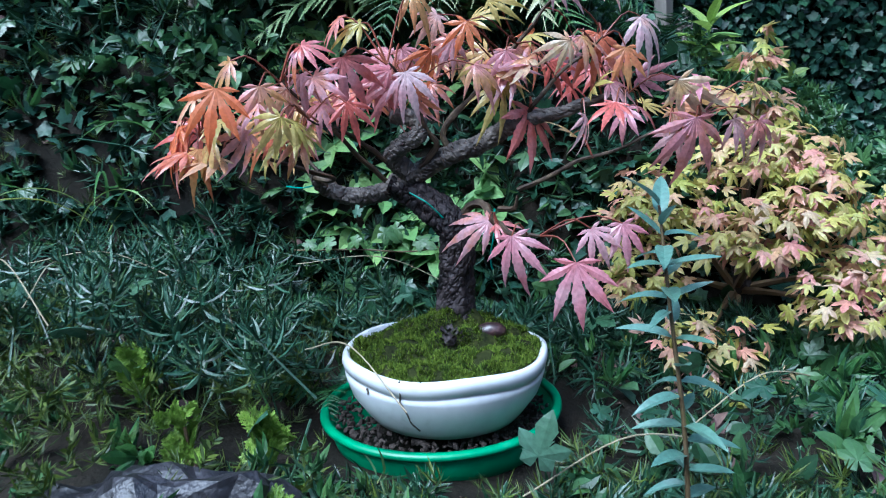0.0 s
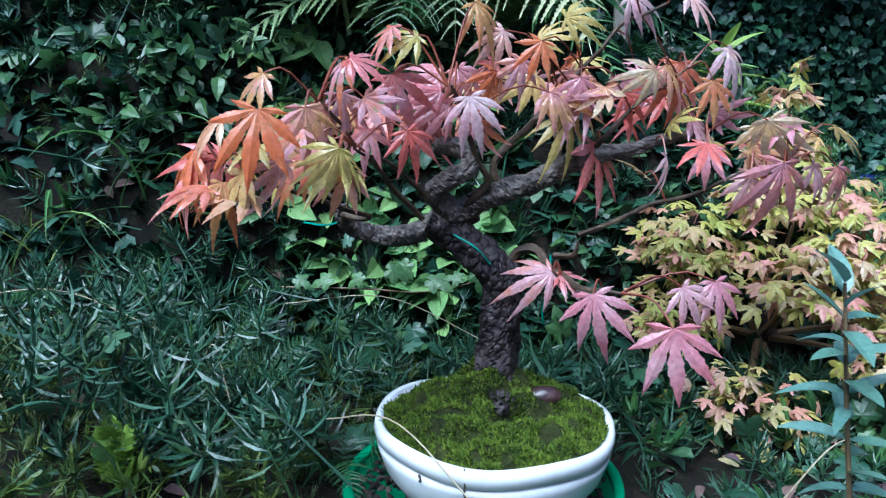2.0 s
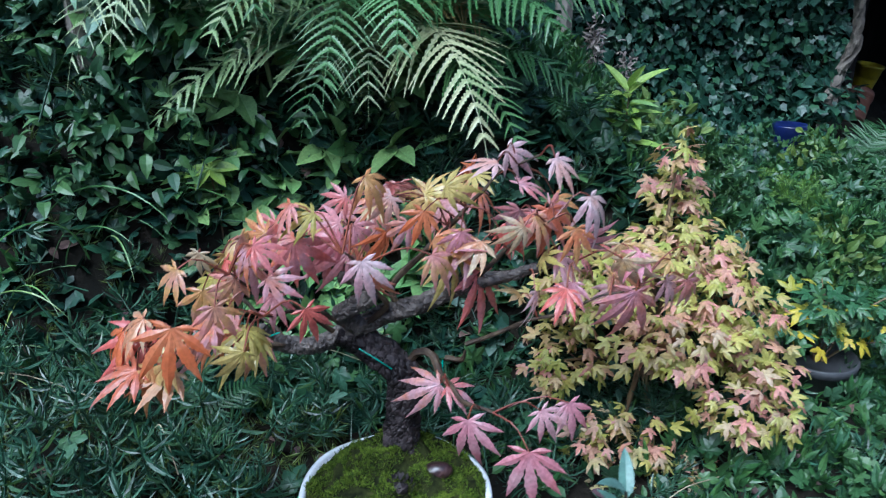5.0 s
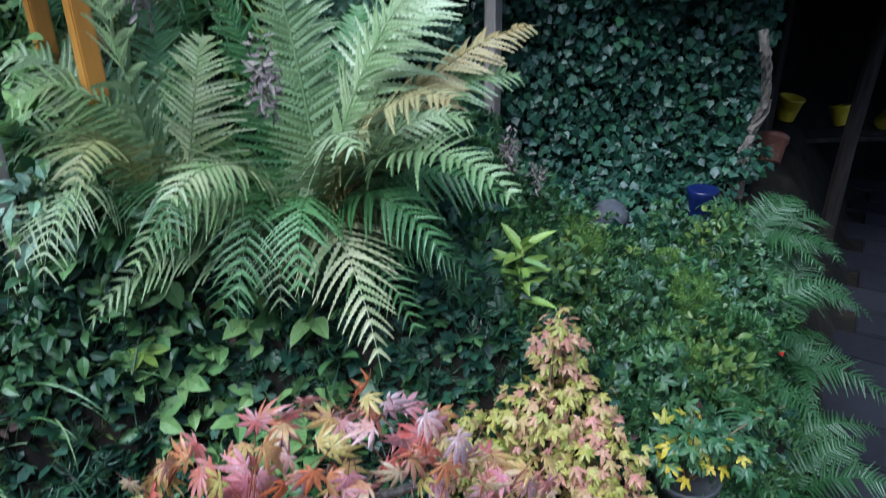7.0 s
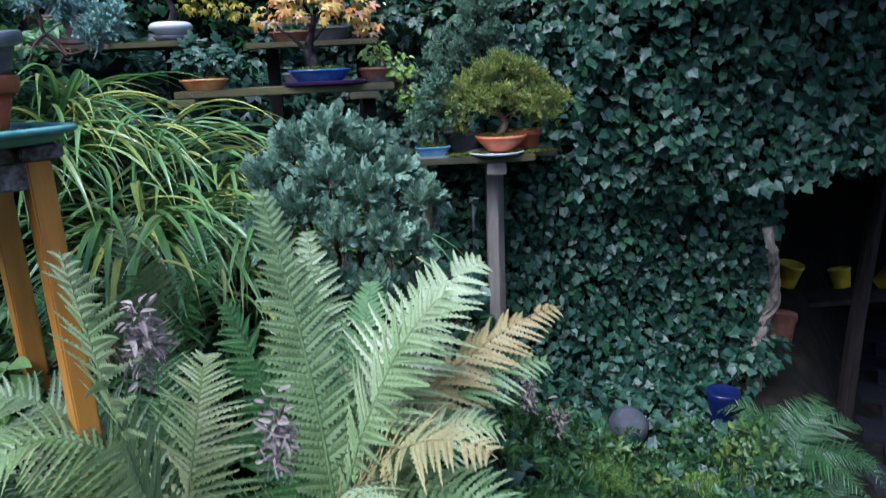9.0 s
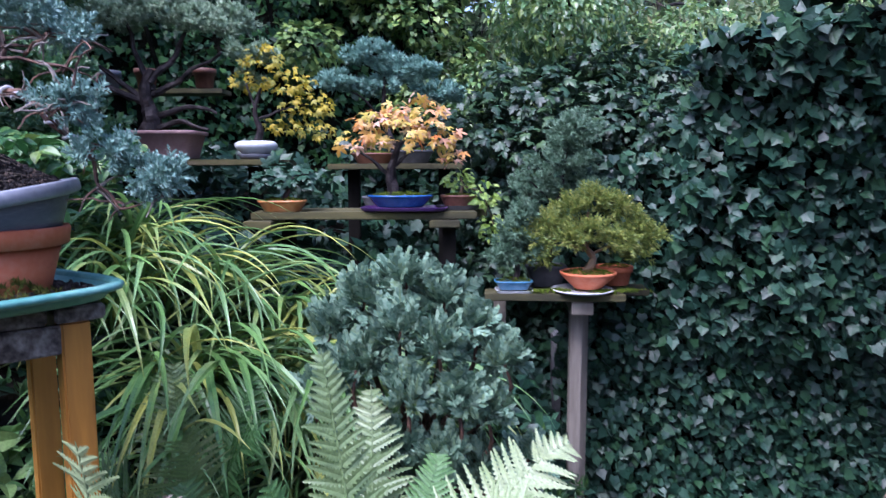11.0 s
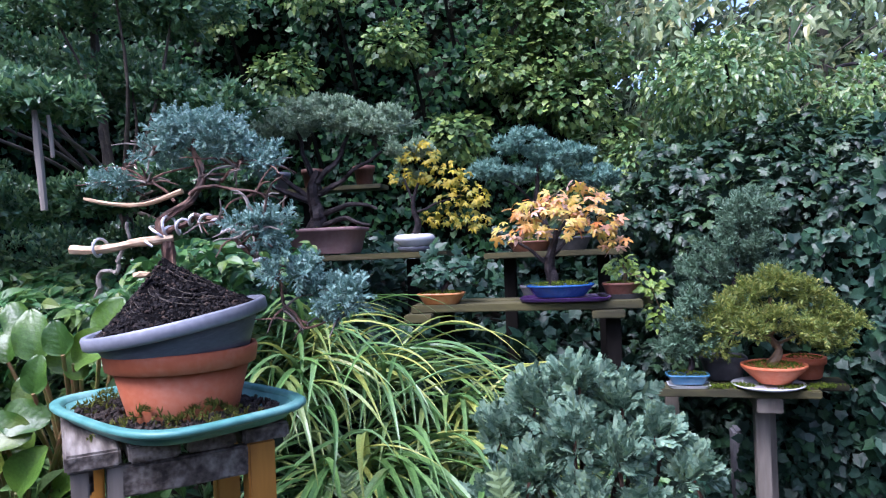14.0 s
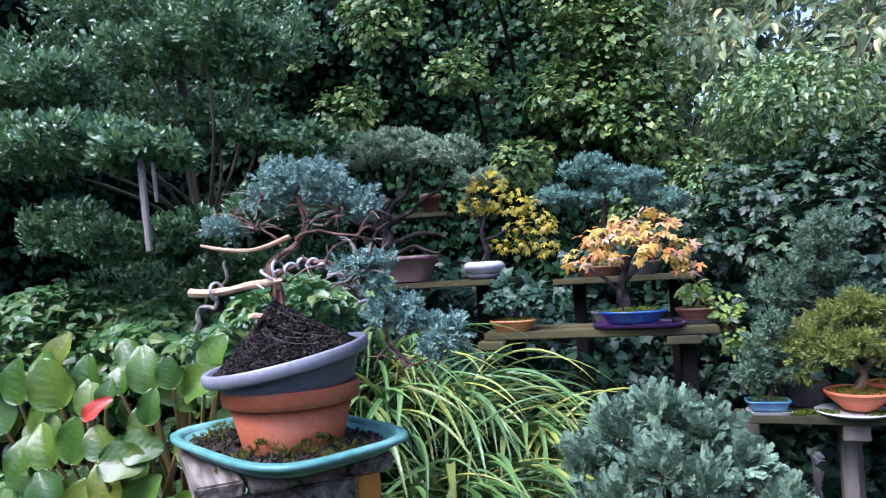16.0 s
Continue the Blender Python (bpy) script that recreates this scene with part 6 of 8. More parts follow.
pot_at("bonsai_pot", "small rectangular pale blue glazed pot", (0.335, 1.95, S2 + 0.01), bowl_profile(0.064, 0.03), M_blue_pale, 1, 0.7, 5)
wt = thing("drip_tray", "thin white tray under the pale blue pot", "drip tray", at=(0.338, 1.95, S2))
shape("dish", lathe([(0, 0.0), (0.058, 0.0), (0.064, 0.009), (0.06, 0.009), (0.055, 0.004), (0, 0.003)], 40, 1, 0.75, 5), M_white, wt)
pot_at("bonsai_pot", "dark square clay pot on the bench", (0.46, 2.07, S2), bowl_profile(0.07, 0.075), M_dark_pot, 1, 0.8, 5)
pot_at("bonsai_pot", "round white and grey-blue glazed pot", (-0.585, 2.2, S3 + 0.02), [(0, 0), (0.05, 0), (0.055, 0.004), (0.074, 0.02), (0.078, 0.032), (0.07, 0.042), (0.06, 0.046), (0.055, 0.044), (0.05, 0.036), (0, 0.036)], M_white)
bs = thing("saucer", "dark blue-grey saucer under the white pot", "saucer", at=(-0.585, 2.2, S3))
shape("dish", lathe([(0, 0.0), (0.055, 0.0), (0.068, 0.018), (0.064, 0.019), (0.053, 0.005), (0, 0.0045)], 40), M_grey_pot, bs, shade=True)
pot_at("bonsai_pot", "large rectangular mauve-brown clay bonsai pot", (-0.95, 2.25, S3 + 0.004), [(0, 0), (0.115, 0), (0.118, 0.004), (0.14, 0.085), (0.15, 0.086), (0.151, 0.1), (0.146, 0.101), (0.138, 0.098), (0.13, 0.085), (0, 0.085)], M_pink_pot, 1, 0.62, 9)
pot_at("bonsai_pot", "low red-brown clay pot on the upper shelf", (-0.17, 2.32, 1.651), bowl_profile(0.085, 0.04), M_brown_pot, 1, 0.7)
pot_at("bonsai_pot", "dark low oval pot on the upper shelf", (-0.02, 2.3, 1.651), bowl_profile(0.08, 0.05), M_dark_pot, 1, 0.7)


bench("back_shelf", "narrow grey board behind the conifer with small pots", [(-1.2, 2.78, 1.971, 0.66, 0.13, 0.022, 0)], [(-1.26, 2.8, 1.963, 0.04), (-1.36, 2.8, 1.963, 0.04)])
# Terracotta pots in brown clay: their dimness behind the conifer is in the colour.
for x, y, mat, lb in ((-1.214, 2.75, M_brown_pot, "small terracotta pot in dimmed brown on the board behind the conifer"), (-0.958, 2.75, M_brown_pot, "small terracotta pot in dimmed brown on the board behind the conifer"), (-1.403, 2.8, M_grey_pot, "small blue-grey pot on the board behind the conifer")):
    pot_at("plant_pot", lb, (x, y, 1.983), [(0, 0), (0.032, 0), (0.036, 0.004), (0.044, 0.06), (0.05, 0.061), (0.052, 0.085), (0.047, 0.086), (0.043, 0.07), (0, 0.07)], mat)
g_bm = np.random.default_rng(808)
for x, y, k in ((0.48, 1.93, 120), (0.64, 1.91, 150), (0.72, 1.93, 60), (0.42, 1.92, 60)):
    pb = np.column_stack([g_bm.normal(x, 0.022, k), g_bm.normal(y, 0.012, k), S2 + 0.002 + 0.006 * g_bm.random(k)])
    stuff("bench_moss", inst(T_moss, pb, g_bm.normal(0, 1, (k, 3)), jitter(np.tile([0, 0, 1.0], (k, 1)), 0.5, g_bm), 0.012 * g_bm.uniform(0.6, 1.3, k), g_bm), M_moss, "patch of green moss on the bench boards", "moss")


def broadleaf_bonsai(label, base, lines, clumps, mesh_mat, leaf, size, templates, trunk_mat, seed, th=0.012):
    ob = thing("bonsai_tree", label, "bonsai")
    g = np.random.default_rng(seed)
    base = np.array(base)
    for k, line in enumerate(lines):
        t_ = th * (1 if k == 0 else 0.45)
        shape("trunk" if k == 0 else "branch", tube(gnarl(bend([base + np.array(p) for p in line], 22), 0.01, 14, k), np.linspace(t_ * 1.4 if k == 0 else t_, t_ * 0.4, 22), 9, 0.3, k), trunk_mat, ob)
    meshes = []
    for v_, t_ in templates:
        me = tri_mesh(leaf, v_, t_)
        me.materials.append(mesh_mat)
        meshes.append(me)
    for c, s, k in clumps:
        p, d = ball_points(k, base + np.array(c), s, g, 0.5, 0.6)
        along = unit(d * np.array([1, 1, 0.2]) + g.normal(0, 0.5, (k, 3)) + np.array([0, -0.3, -0.4]))
        leaf_objects("leaf", ob, meshes, p, unit(np.tile([0, -0.7, 0.7], (k, 1)) + d * 0.4 + g.normal(0, 0.3, (k, 3))), along, size * g.uniform(0.7, 1.25, k), g)
    return ob


T_broad = [lobed_leaf([(-110, 0.45, 0.12, 0.3), (-55, 0.85, 0.17, 0.42), (0, 1.0, 0.19, 0.42), (55, 0.85, 0.17, 0.3), (110, 0.45, 0.12, 0)], d, 0.02, seed=s) for s, d in ((31, 0.1), (32, 0.25), (33, 0.4))]
broadleaf_bonsai("maple bonsai with orange, yellow and pale pink autumn leaves", (-0.045, 1.98, S1 + 0.05), [[(-0.02, 0, 0), (-0.03, 0, 0.06), (-0.02, 0, 0.12), (0.0, 0, 0.18)], [(-0.03, 0, 0.06), (-0.1, 0, 0.12), (-0.14, 0, 0.15)], [(-0.02, 0, 0.1), (0.06, 0, 0.16), (0.14, 0, 0.17)], [(-0.02, 0, 0.12), (0.02, 0.02, 0.2), (0.08, 0.02, 0.27)]],
                 [((-0.06, 0, 0.25), (0.1, 0.1, 0.06), 42), ((0.06, 0, 0.28), (0.1, 0.1, 0.06), 42), ((-0.13, -0.02, 0.18), (0.08, 0.07, 0.06), 32), ((0.0, -0.04, 0.2), (0.12, 0.08, 0.07), 40), ((0.13, -0.02, 0.2), (0.07, 0.06, 0.07), 30), ((0.18, 0, 0.13), (0.04, 0.04, 0.05), 12)], M_orange, "maple_leaf", 0.031, T_broad, M_bark, 61, 0.016)
broadleaf_bonsai("slender maple bonsai with golden yellow leaves", (-0.585, 2.2, S3 + 0.055), [[(0, 0, 0), (0.01, 0, 0.06), (0.0, 0, 0.13), (0.03, 0, 0.2)], [(0.01, 0, 0.09), (0.1, 0.02, 0.12), (0.18, 0.02, 0.14)], [(0, 0, 0.13), (-0.03, 0, 0.22), (0.0, 0, 0.3)]],
                 [((0.03, 0, 0.3), (0.08, 0.07, 0.06), 60), ((-0.02, 0, 0.22), (0.08, 0.07, 0.05), 40), ((0.12, 0.03, 0.22), (0.1, 0.08, 0.06), 70), ((0.18, 0.05, 0.14), (0.11, 0.08, 0.07), 75), ((0.1, 0.05, 0.07), (0.1, 0.08, 0.05), 45), ((0.2, 0.06, 0.05), (0.08, 0.07, 0.05), 35)], M_yellow, "maple_leaf", 0.022, T_trident, M_bark, 62, 0.011)
broadleaf_bonsai("ivy bonsai with dark leaves trailing over its pot", (-0.436, 1.96, S1 + 0.036), [[(0, 0, 0), (0.02, 0, 0.04), (-0.01, 0, 0.07)], [(0.0, 0, 0.05), (0.05, 0, 0.08), (0.09, 0, 0.09)]], [((-0.05, 0, 0.06), (0.06, 0.06, 0.04), 40), ((0.05, 0.02, 0.07), (0.06, 0.06, 0.05), 40), ((0.0, 0.05, 0.1), (0.08, 0.05, 0.04), 30)], M_ivy, "ivy_leaf", 0.035, T_ivy, M_bark, 63, 0.008)
broadleaf_bonsai("bushy yellow-green shrub trailing from the brown pot", (0.15, 2.05, S1 + 0.04), [[(0, 0, 0), (0.01, 0, 0.04), (0.0, 0, 0.08)], [(0.02, 0, 0.04), (0.09, -0.02, 0.0), (0.12, -0.03, -0.1)]], [((0.0, 0, 0.06), (0.06, 0.05, 0.04), 60), ((0.09, -0.02, 0.0), (0.05, 0.04, 0.06), 60), ((0.12, -0.02, -0.11), (0.05, 0.04, 0.07), 60)], M_lime, "oval_leaf", 0.024, T_oval, M_twig, 64, 0.006)


def conifer_bonsai(label, base, lines, clumps, material, size, templates, seed, th=0.012, up=0.4, bark=M_bark, shell=0.45, tufts=0):
    ob = thing("bonsai_tree", label, "bonsai")
    base = np.array(base)
    for k, line in enumerate(lines):
        t_ = th * (1 if k == 0 else 0.4)
        shape("trunk" if k == 0 else "branch", tube(gnarl(bend([base + np.array(p) for p in line], 22), 0.012, 12, k), np.linspace(t_ * 1.3 if k == 0 else t_, t_ * 0.4, 22), 9, 0.3, k + seed), bark, ob)
    g = np.random.default_rng(seed)
    if tufts:
        geo = tufted([(base + np.array(c), s, int(k / tufts)) for c, s, k in clumps], templates, size, g, 0.42, tufts, up)
    else:
        geo = foliage([(base + np.array(c), s, k) for c, s, k in clumps], templates, size, g, 0.8, up, 0.45, shell, 0.6)
    tagged(shape("foliage", geo, material, ob), kind="stuff")
    return ob


conifer_bonsai("wide domed dark green conifer bonsai with spreading limbs", (-0.98, 2.25, S3 + 0.09),
               [[(-0.02, 0, 0), (0.0, 0, 0.06), (-0.02, 0, 0.14), (0.0, 0, 0.24)], [(-0.01, 0, 0.1), (-0.12, 0, 0.2), (-0.26, 0, 0.3)], [(-0.02, 0, 0.14), (0.1, 0, 0.2), (0.26, 0, 0.3)], [(0, 0, 0.16), (-0.06, 0.03, 0.3), (-0.1, 0.03, 0.42)], [(0, 0, 0.2), (0.1, 0.03, 0.32), (0.14, 0.03, 0.42)], [(0, 0, 0.07), (0.12, 0, 0.1), (0.24, 0, 0.08)], [(0, 0, 0.02), (0.1, -0.02, 0.05), (0.22, -0.04, 0.02)], [(-0.02, 0, 0.12), (-0.2, -0.03, 0.2), (-0.32, -0.03, 0.22)]],
               [((-0.32, 0, 0.34), (0.13, 0.13, 0.06), 900), ((-0.16, 0, 0.42), (0.16, 0.15, 0.07), 1300), ((0.06, 0, 0.45), (0.16, 0.15, 0.07), 1300), ((0.24, 0, 0.41), (0.14, 0.13, 0.07), 1100), ((0.36, 0, 0.3), (0.1, 0.1, 0.05), 500), ((-0.42, 0, 0.27), (0.08, 0.1, 0.045), 400), ((-0.05, 0.05, 0.5), (0.2, 0.12, 0.05), 1000), ((0.34, 0.02, 0.2), (0.07, 0.08, 0.03), 200)], M_darkcon, 0.021, T_con, 71, 0.034, 0.6, tufts=24)
conifer_bonsai("blue-green conifer bonsai with rounded foliage pads", (-0.14, 2.5, 1.62), [[(0, 0, 0), (0.02, 0, 0.12), (-0.01, 0, 0.25), (0, 0, 0.4)], [(0, 0, 0.2), (0.12, 0, 0.28), (0.2, 0, 0.32)], [(0, 0, 0.2), (-0.1, 0, 0.3), (-0.18, 0, 0.34)]],
               [((-0.05, 0, 0.46), (0.13, 0.1, 0.06), 620), ((0.1, 0, 0.4), (0.13, 0.1, 0.055), 560), ((-0.2, 0, 0.36), (0.1, 0.1, 0.05), 420), ((0.22, 0, 0.31), (0.1, 0.1, 0.05), 420), ((0.0, 0, 0.34), (0.18, 0.1, 0.05), 420)], M_bluecon, 0.026, T_con, 72, 0.014, 0.5, tufts=12)
conifer_bonsai("upright dark green conifer bonsai with clipped head", (0.46, 2.07, S2 + 0.07), [[(0, 0, 0), (0.02, 0, 0.12), (0.05, 0, 0.25), (0.07, 0, 0.45)], [(0.03, 0, 0.2), (-0.04, 0, 0.28), (-0.08, 0, 0.3)]],
               [((0.09, 0, 0.46), (0.1, 0.1, 0.08), 800), ((0.06, 0, 0.36), (0.13, 0.1, 0.06), 700), ((-0.04, 0, 0.28), (0.1, 0.08, 0.06), 420), ((0.13, 0, 0.28), (0.1, 0.08, 0.05), 360), ((0.04, 0, 0.2), (0.1, 0.08, 0.05), 240)], M_conifer, 0.02, T_con, 73, 0.011, 0.5, tufts=14)
conifer_bonsai("golden green cypress bonsai with feathery shoots", (0.585, 1.955, S2 + 0.06), [[(0, 0, 0), (0.02, 0, 0.05), (-0.01, 0, 0.1), (0.0, 0, 0.2)], [(0, 0, 0.06), (0.1, 0, 0.1), (0.16, 0, 0.11)], [(0, 0, 0.07), (-0.1, 0, 0.1), (-0.16, 0, 0.12)], [(0, 0, 0.09), (0.05, 0, 0.16), (0.08, 0, 0.2)]],
               [((0.02, 0, 0.25), (0.06, 0.05, 0.04), 99), ((-0.06, 0, 0.22), (0.05, 0.05, 0.035), 88), ((-0.13, 0, 0.17), (0.05, 0.05, 0.035), 88), ((-0.19, 0, 0.12), (0.05, 0.05, 0.03), 75), ((0.09, 0, 0.22), (0.05, 0.05, 0.03), 88), ((0.15, 0.02, 0.17), (0.05, 0.05, 0.035), 88), ((0.21, 0.03, 0.12), (0.05, 0.05, 0.035), 81), ((0.0, -0.05, 0.15), (0.08, 0.05, 0.03), 99), ((-0.08, -0.05, 0.12), (0.06, 0.04, 0.03), 75), ((0.1, -0.05, 0.11), (0.07, 0.04, 0.03), 88), ((0.16, 0.0, 0.06), (0.06, 0.05, 0.03), 58), ((-0.16, 0.0, 0.06), (0.05, 0.05, 0.03), 46)], M_gold, 0.042, T_spray, 74, 0.012, 0.35, M_twig, 0.2)
conifer_bonsai("small green juniper bonsai in the pale blue pot", (0.335, 1.95, S2 + 0.035), [[(0, 0, 0), (0.01, 0, 0.04), (-0.01, 0, 0.1), (0.01, 0, 0.18)]], [((0.0, 0, 0.16), (0.07, 0.06, 0.07), 130), ((-0.03, 0, 0.09), (0.07, 0.06, 0.05), 100), ((0.05, 0, 0.1), (0.06, 0.05, 0.05), 80), ((0.03, 0, 0.23), (0.05, 0.05, 0.06), 70)], M_conifer, 0.026, T_con, 75, 0.008)

# ---- box tree on the left, shrubs and bergenia ----
g_b = np.random.default_rng(55)
box = thing("box_tree", "large cloud-pruned box tree with dense glossy pads", "tree")
bx = [(-1.1, 0.98, 2.02), (-1.3, 0.98, 2.06), (-1.5, 1.05, 2.08), (-1.25, 1.45, 2.5), (-1.5, 1.5, 2.46), (-1.1, 1.5, 2.42), (-1.65, 1.3, 2.34), (-1.85, 1.35, 2.36), (-1.16, 1.6, 2.18), (-1.0, 1.6, 2.12), (-1.35, 1.65, 2.25), (-1.5, 1.35, 1.84), (-1.3, 1.4, 1.86), (-1.1, 1.5, 1.92), (-0.98, 1.6, 1.9), (-1.2, 1.6, 1.74), (-1.6, 1.6, 2.72), (-1.9, 1.7, 2.8), (-1.3, 1.75, 2.72), (-1.8, 1.45, 1.9), (-2.1, 1.6, 2.2), (-2.2, 1.7, 2.55), (-1.45, 1.75, 1.72), (-1.0, 1.7, 1.75)]
br = [(0.13, 0.12, 0.055), (0.15, 0.14, 0.06), (0.16, 0.15, 0.07), (0.17, 0.15, 0.1), (0.18, 0.16, 0.1), (0.12, 0.12, 0.09), (0.14, 0.14, 0.08), (0.18, 0.16, 0.1), (0.14, 0.13, 0.06), (0.11, 0.11, 0.06), (0.15, 0.14, 0.07), (0.17, 0.14, 0.07), (0.12, 0.12, 0.07), (0.13, 0.12, 0.06), (0.1, 0.1, 0.06), (0.15, 0.13, 0.06), (0.25, 0.18, 0.12), (0.25, 0.2, 0.14), (0.2, 0.18, 0.12), (0.2, 0.16, 0.09), (0.22, 0.2, 0.14), (0.25, 0.2, 0.16), (0.16, 0.14, 0.08), (0.14, 0.12, 0.07)]
tagged(shape("foliage", tufted([(c, r_, 42) for c, r_ in zip(bx, br)], T_box, 0.026, g_b, 0.5, 52), M_box, box), kind="stuff")
for i in range(10):
    c = (g_b.uniform(-2.6, -1.3), g_b.uniform(1.9, 2.4), g_b.uniform(1.6, 3.2))
    tagged(shape("foliage", tufted([(c, (0.28, 0.2, 0.16), 34)], T_box, 0.032, g_b, 0.45, 46), M_box, box), kind="stuff")
shape("trunk", tube(bend([(-1.45, 1.7, floor_at(-1.45, 1.7) - 0.05), (-1.42, 1.7, 1.75), (-1.45, 1.65, 2.0), (-1.45, 1.6, 2.5)], 30), np.linspace(0.024, 0.012, 30), 10, 0.45), M_bark_dim, box)
for c in bx[:16]:
    shape("branch", tube(bend([(-1.43, 1.68, 1.85), (np.array(c) + np.array([-1.3, 1.4, 1.8])) / 2 + np.array([0, 0.1, 0.03]), np.array(c) - np.array([0, 0, 0.03])], 14), np.linspace(0.008, 0.003, 14), 7, 0.45), M_bark_dim, box)
stake = thing("wooden_stake", "short weathered stake hanging under the box pads", "stake")
shape("stake_body", tube([(-1.06, 0.93, 2.0), (-1.056, 0.93, 1.96), (-1.052, 0.93, 1.9), (-1.045, 0.93, 1.79)], [0.005, 0.0075, 0.008, 0.007], 8, 0.3), M_wood_post, stake)
shape("stub", tube([(-1.035, 0.94, 1.99), (-1.03, 0.94, 1.95), (-1.027, 0.94, 1.9)], [0.004, 0.005, 0.0035], 7, 0.3), M_wood_post, stake)
M_shrub = leaf_material("shrub_leaf", [(0.025, 0.09, 0.028), (0.04, 0.135, 0.036), (0.08, 0.19, 0.05), (0.16, 0.23, 0.05)], 0.4, 0.25, "island", 0.15, 10)
k = 3000
p = np.stack([g_b.uniform(-2.3, -0.72, k), g_b.uniform(0.85, 1.6, k)], 1)
top = 1.62 + 0.10 * (p[:, 1] - 1.1) + 0.05 * np.sin(6 * p[:, 0]) + 0.04 * np.sin(15 * p[:, 0] + 7 * p[:, 1])
p3 = np.column_stack([p, np.maximum(height(p[:, 0], p[:, 1]) + 0.03, top - 0.22 * g_b.random(k) ** 2)])
stuff("leafy_shrub", inst(T_trifoliate, p3, jitter(np.tile([0, -0.45, 1.0], (k, 1)), 0.28, g_b), unit(g_b.normal(0, 1, (k, 3)) * np.array([1, 1, 0.4]) + np.array([0, -0.5, -0.25])), 0.043 * g_b.uniform(0.6, 1.25, k), g_b), M_shrub, "low ground elder with pointed mid-green leaflets", "shrub")
twist = thing("dead_branch", "pale twisted dead branch among the shrubs", "branch")
shape("limb", tube(gnarl(bend([(-0.98, 1.0, 1.6), (-0.96, 0.99, 1.66), (-0.92, 0.98, 1.65), (-0.9, 0.98, 1.7), (-0.875, 0.97, 1.72), (-0.88, 0.97, 1.76)], 30), 0.012, 30), np.linspace(0.006, 0.003, 30), 7, 0.4), M_twig_grey, twist)

def bergenia_mesh(seed, material, width=0.82):
    """A broad paddle leaf along x: raised midrib and side veins, wavy rim, tip bent down."""
    g = np.random.default_rng(seed)
    m, n = 15, 11
    v, t = [], []
    droop, cup, ph = g.uniform(0.15, 0.45), g.uniform(0.15, 0.45), g.uniform(0, 6)
    for i in range(m):
        u = i / (m - 1)
        half = 0.5 * width * (math.sin(math.pi * min(1.0, 0.04 + 0.93 * u ** 0.85)) ** 0.62)
        for j in range(n):
            w = 2 * j / (n - 1) - 1
            vein = 0.012 * math.cos(2 * math.pi * (5.5 * u - 1.6 * abs(w))) * (1 - abs(w)) - 0.02 * math.exp(-(w * 7) ** 2)
            z = -droop * u * u + cup * half * w * w + vein + 0.035 * abs(w) ** 3 * math.sin(9 * u + 3 * w + ph)
            v.append((u, half * w * (1 + 0.05 * math.sin(11 * u + ph)), z))
    for i in range(m - 1):
        for j in range(n - 1):
            a = i * n + j
            t += [(a, a + n, a + n + 1), (a, a + n + 1, a + 1)]
    me = tri_mesh("bergenia_leaf", np.array(v), np.array(t))
    me.materials.append(material)
    me.shade_smooth()
    return me


berg_meshes = [bergenia_mesh(s, M_berg, w) for s, w in ((1, 0.8), (2, 0.72), (3, 0.86), (4, 0.76))]
berg_red = bergenia_mesh(9, M_berg_red, 0.6)
M_bstalk = solid_material("bergenia_stalk", [(0.3, (0.10, 0.16, 0.03)), (0.7, (0.22, 0.10, 0.05))], 0.5)
g_fill = np.random.default_rng(417)
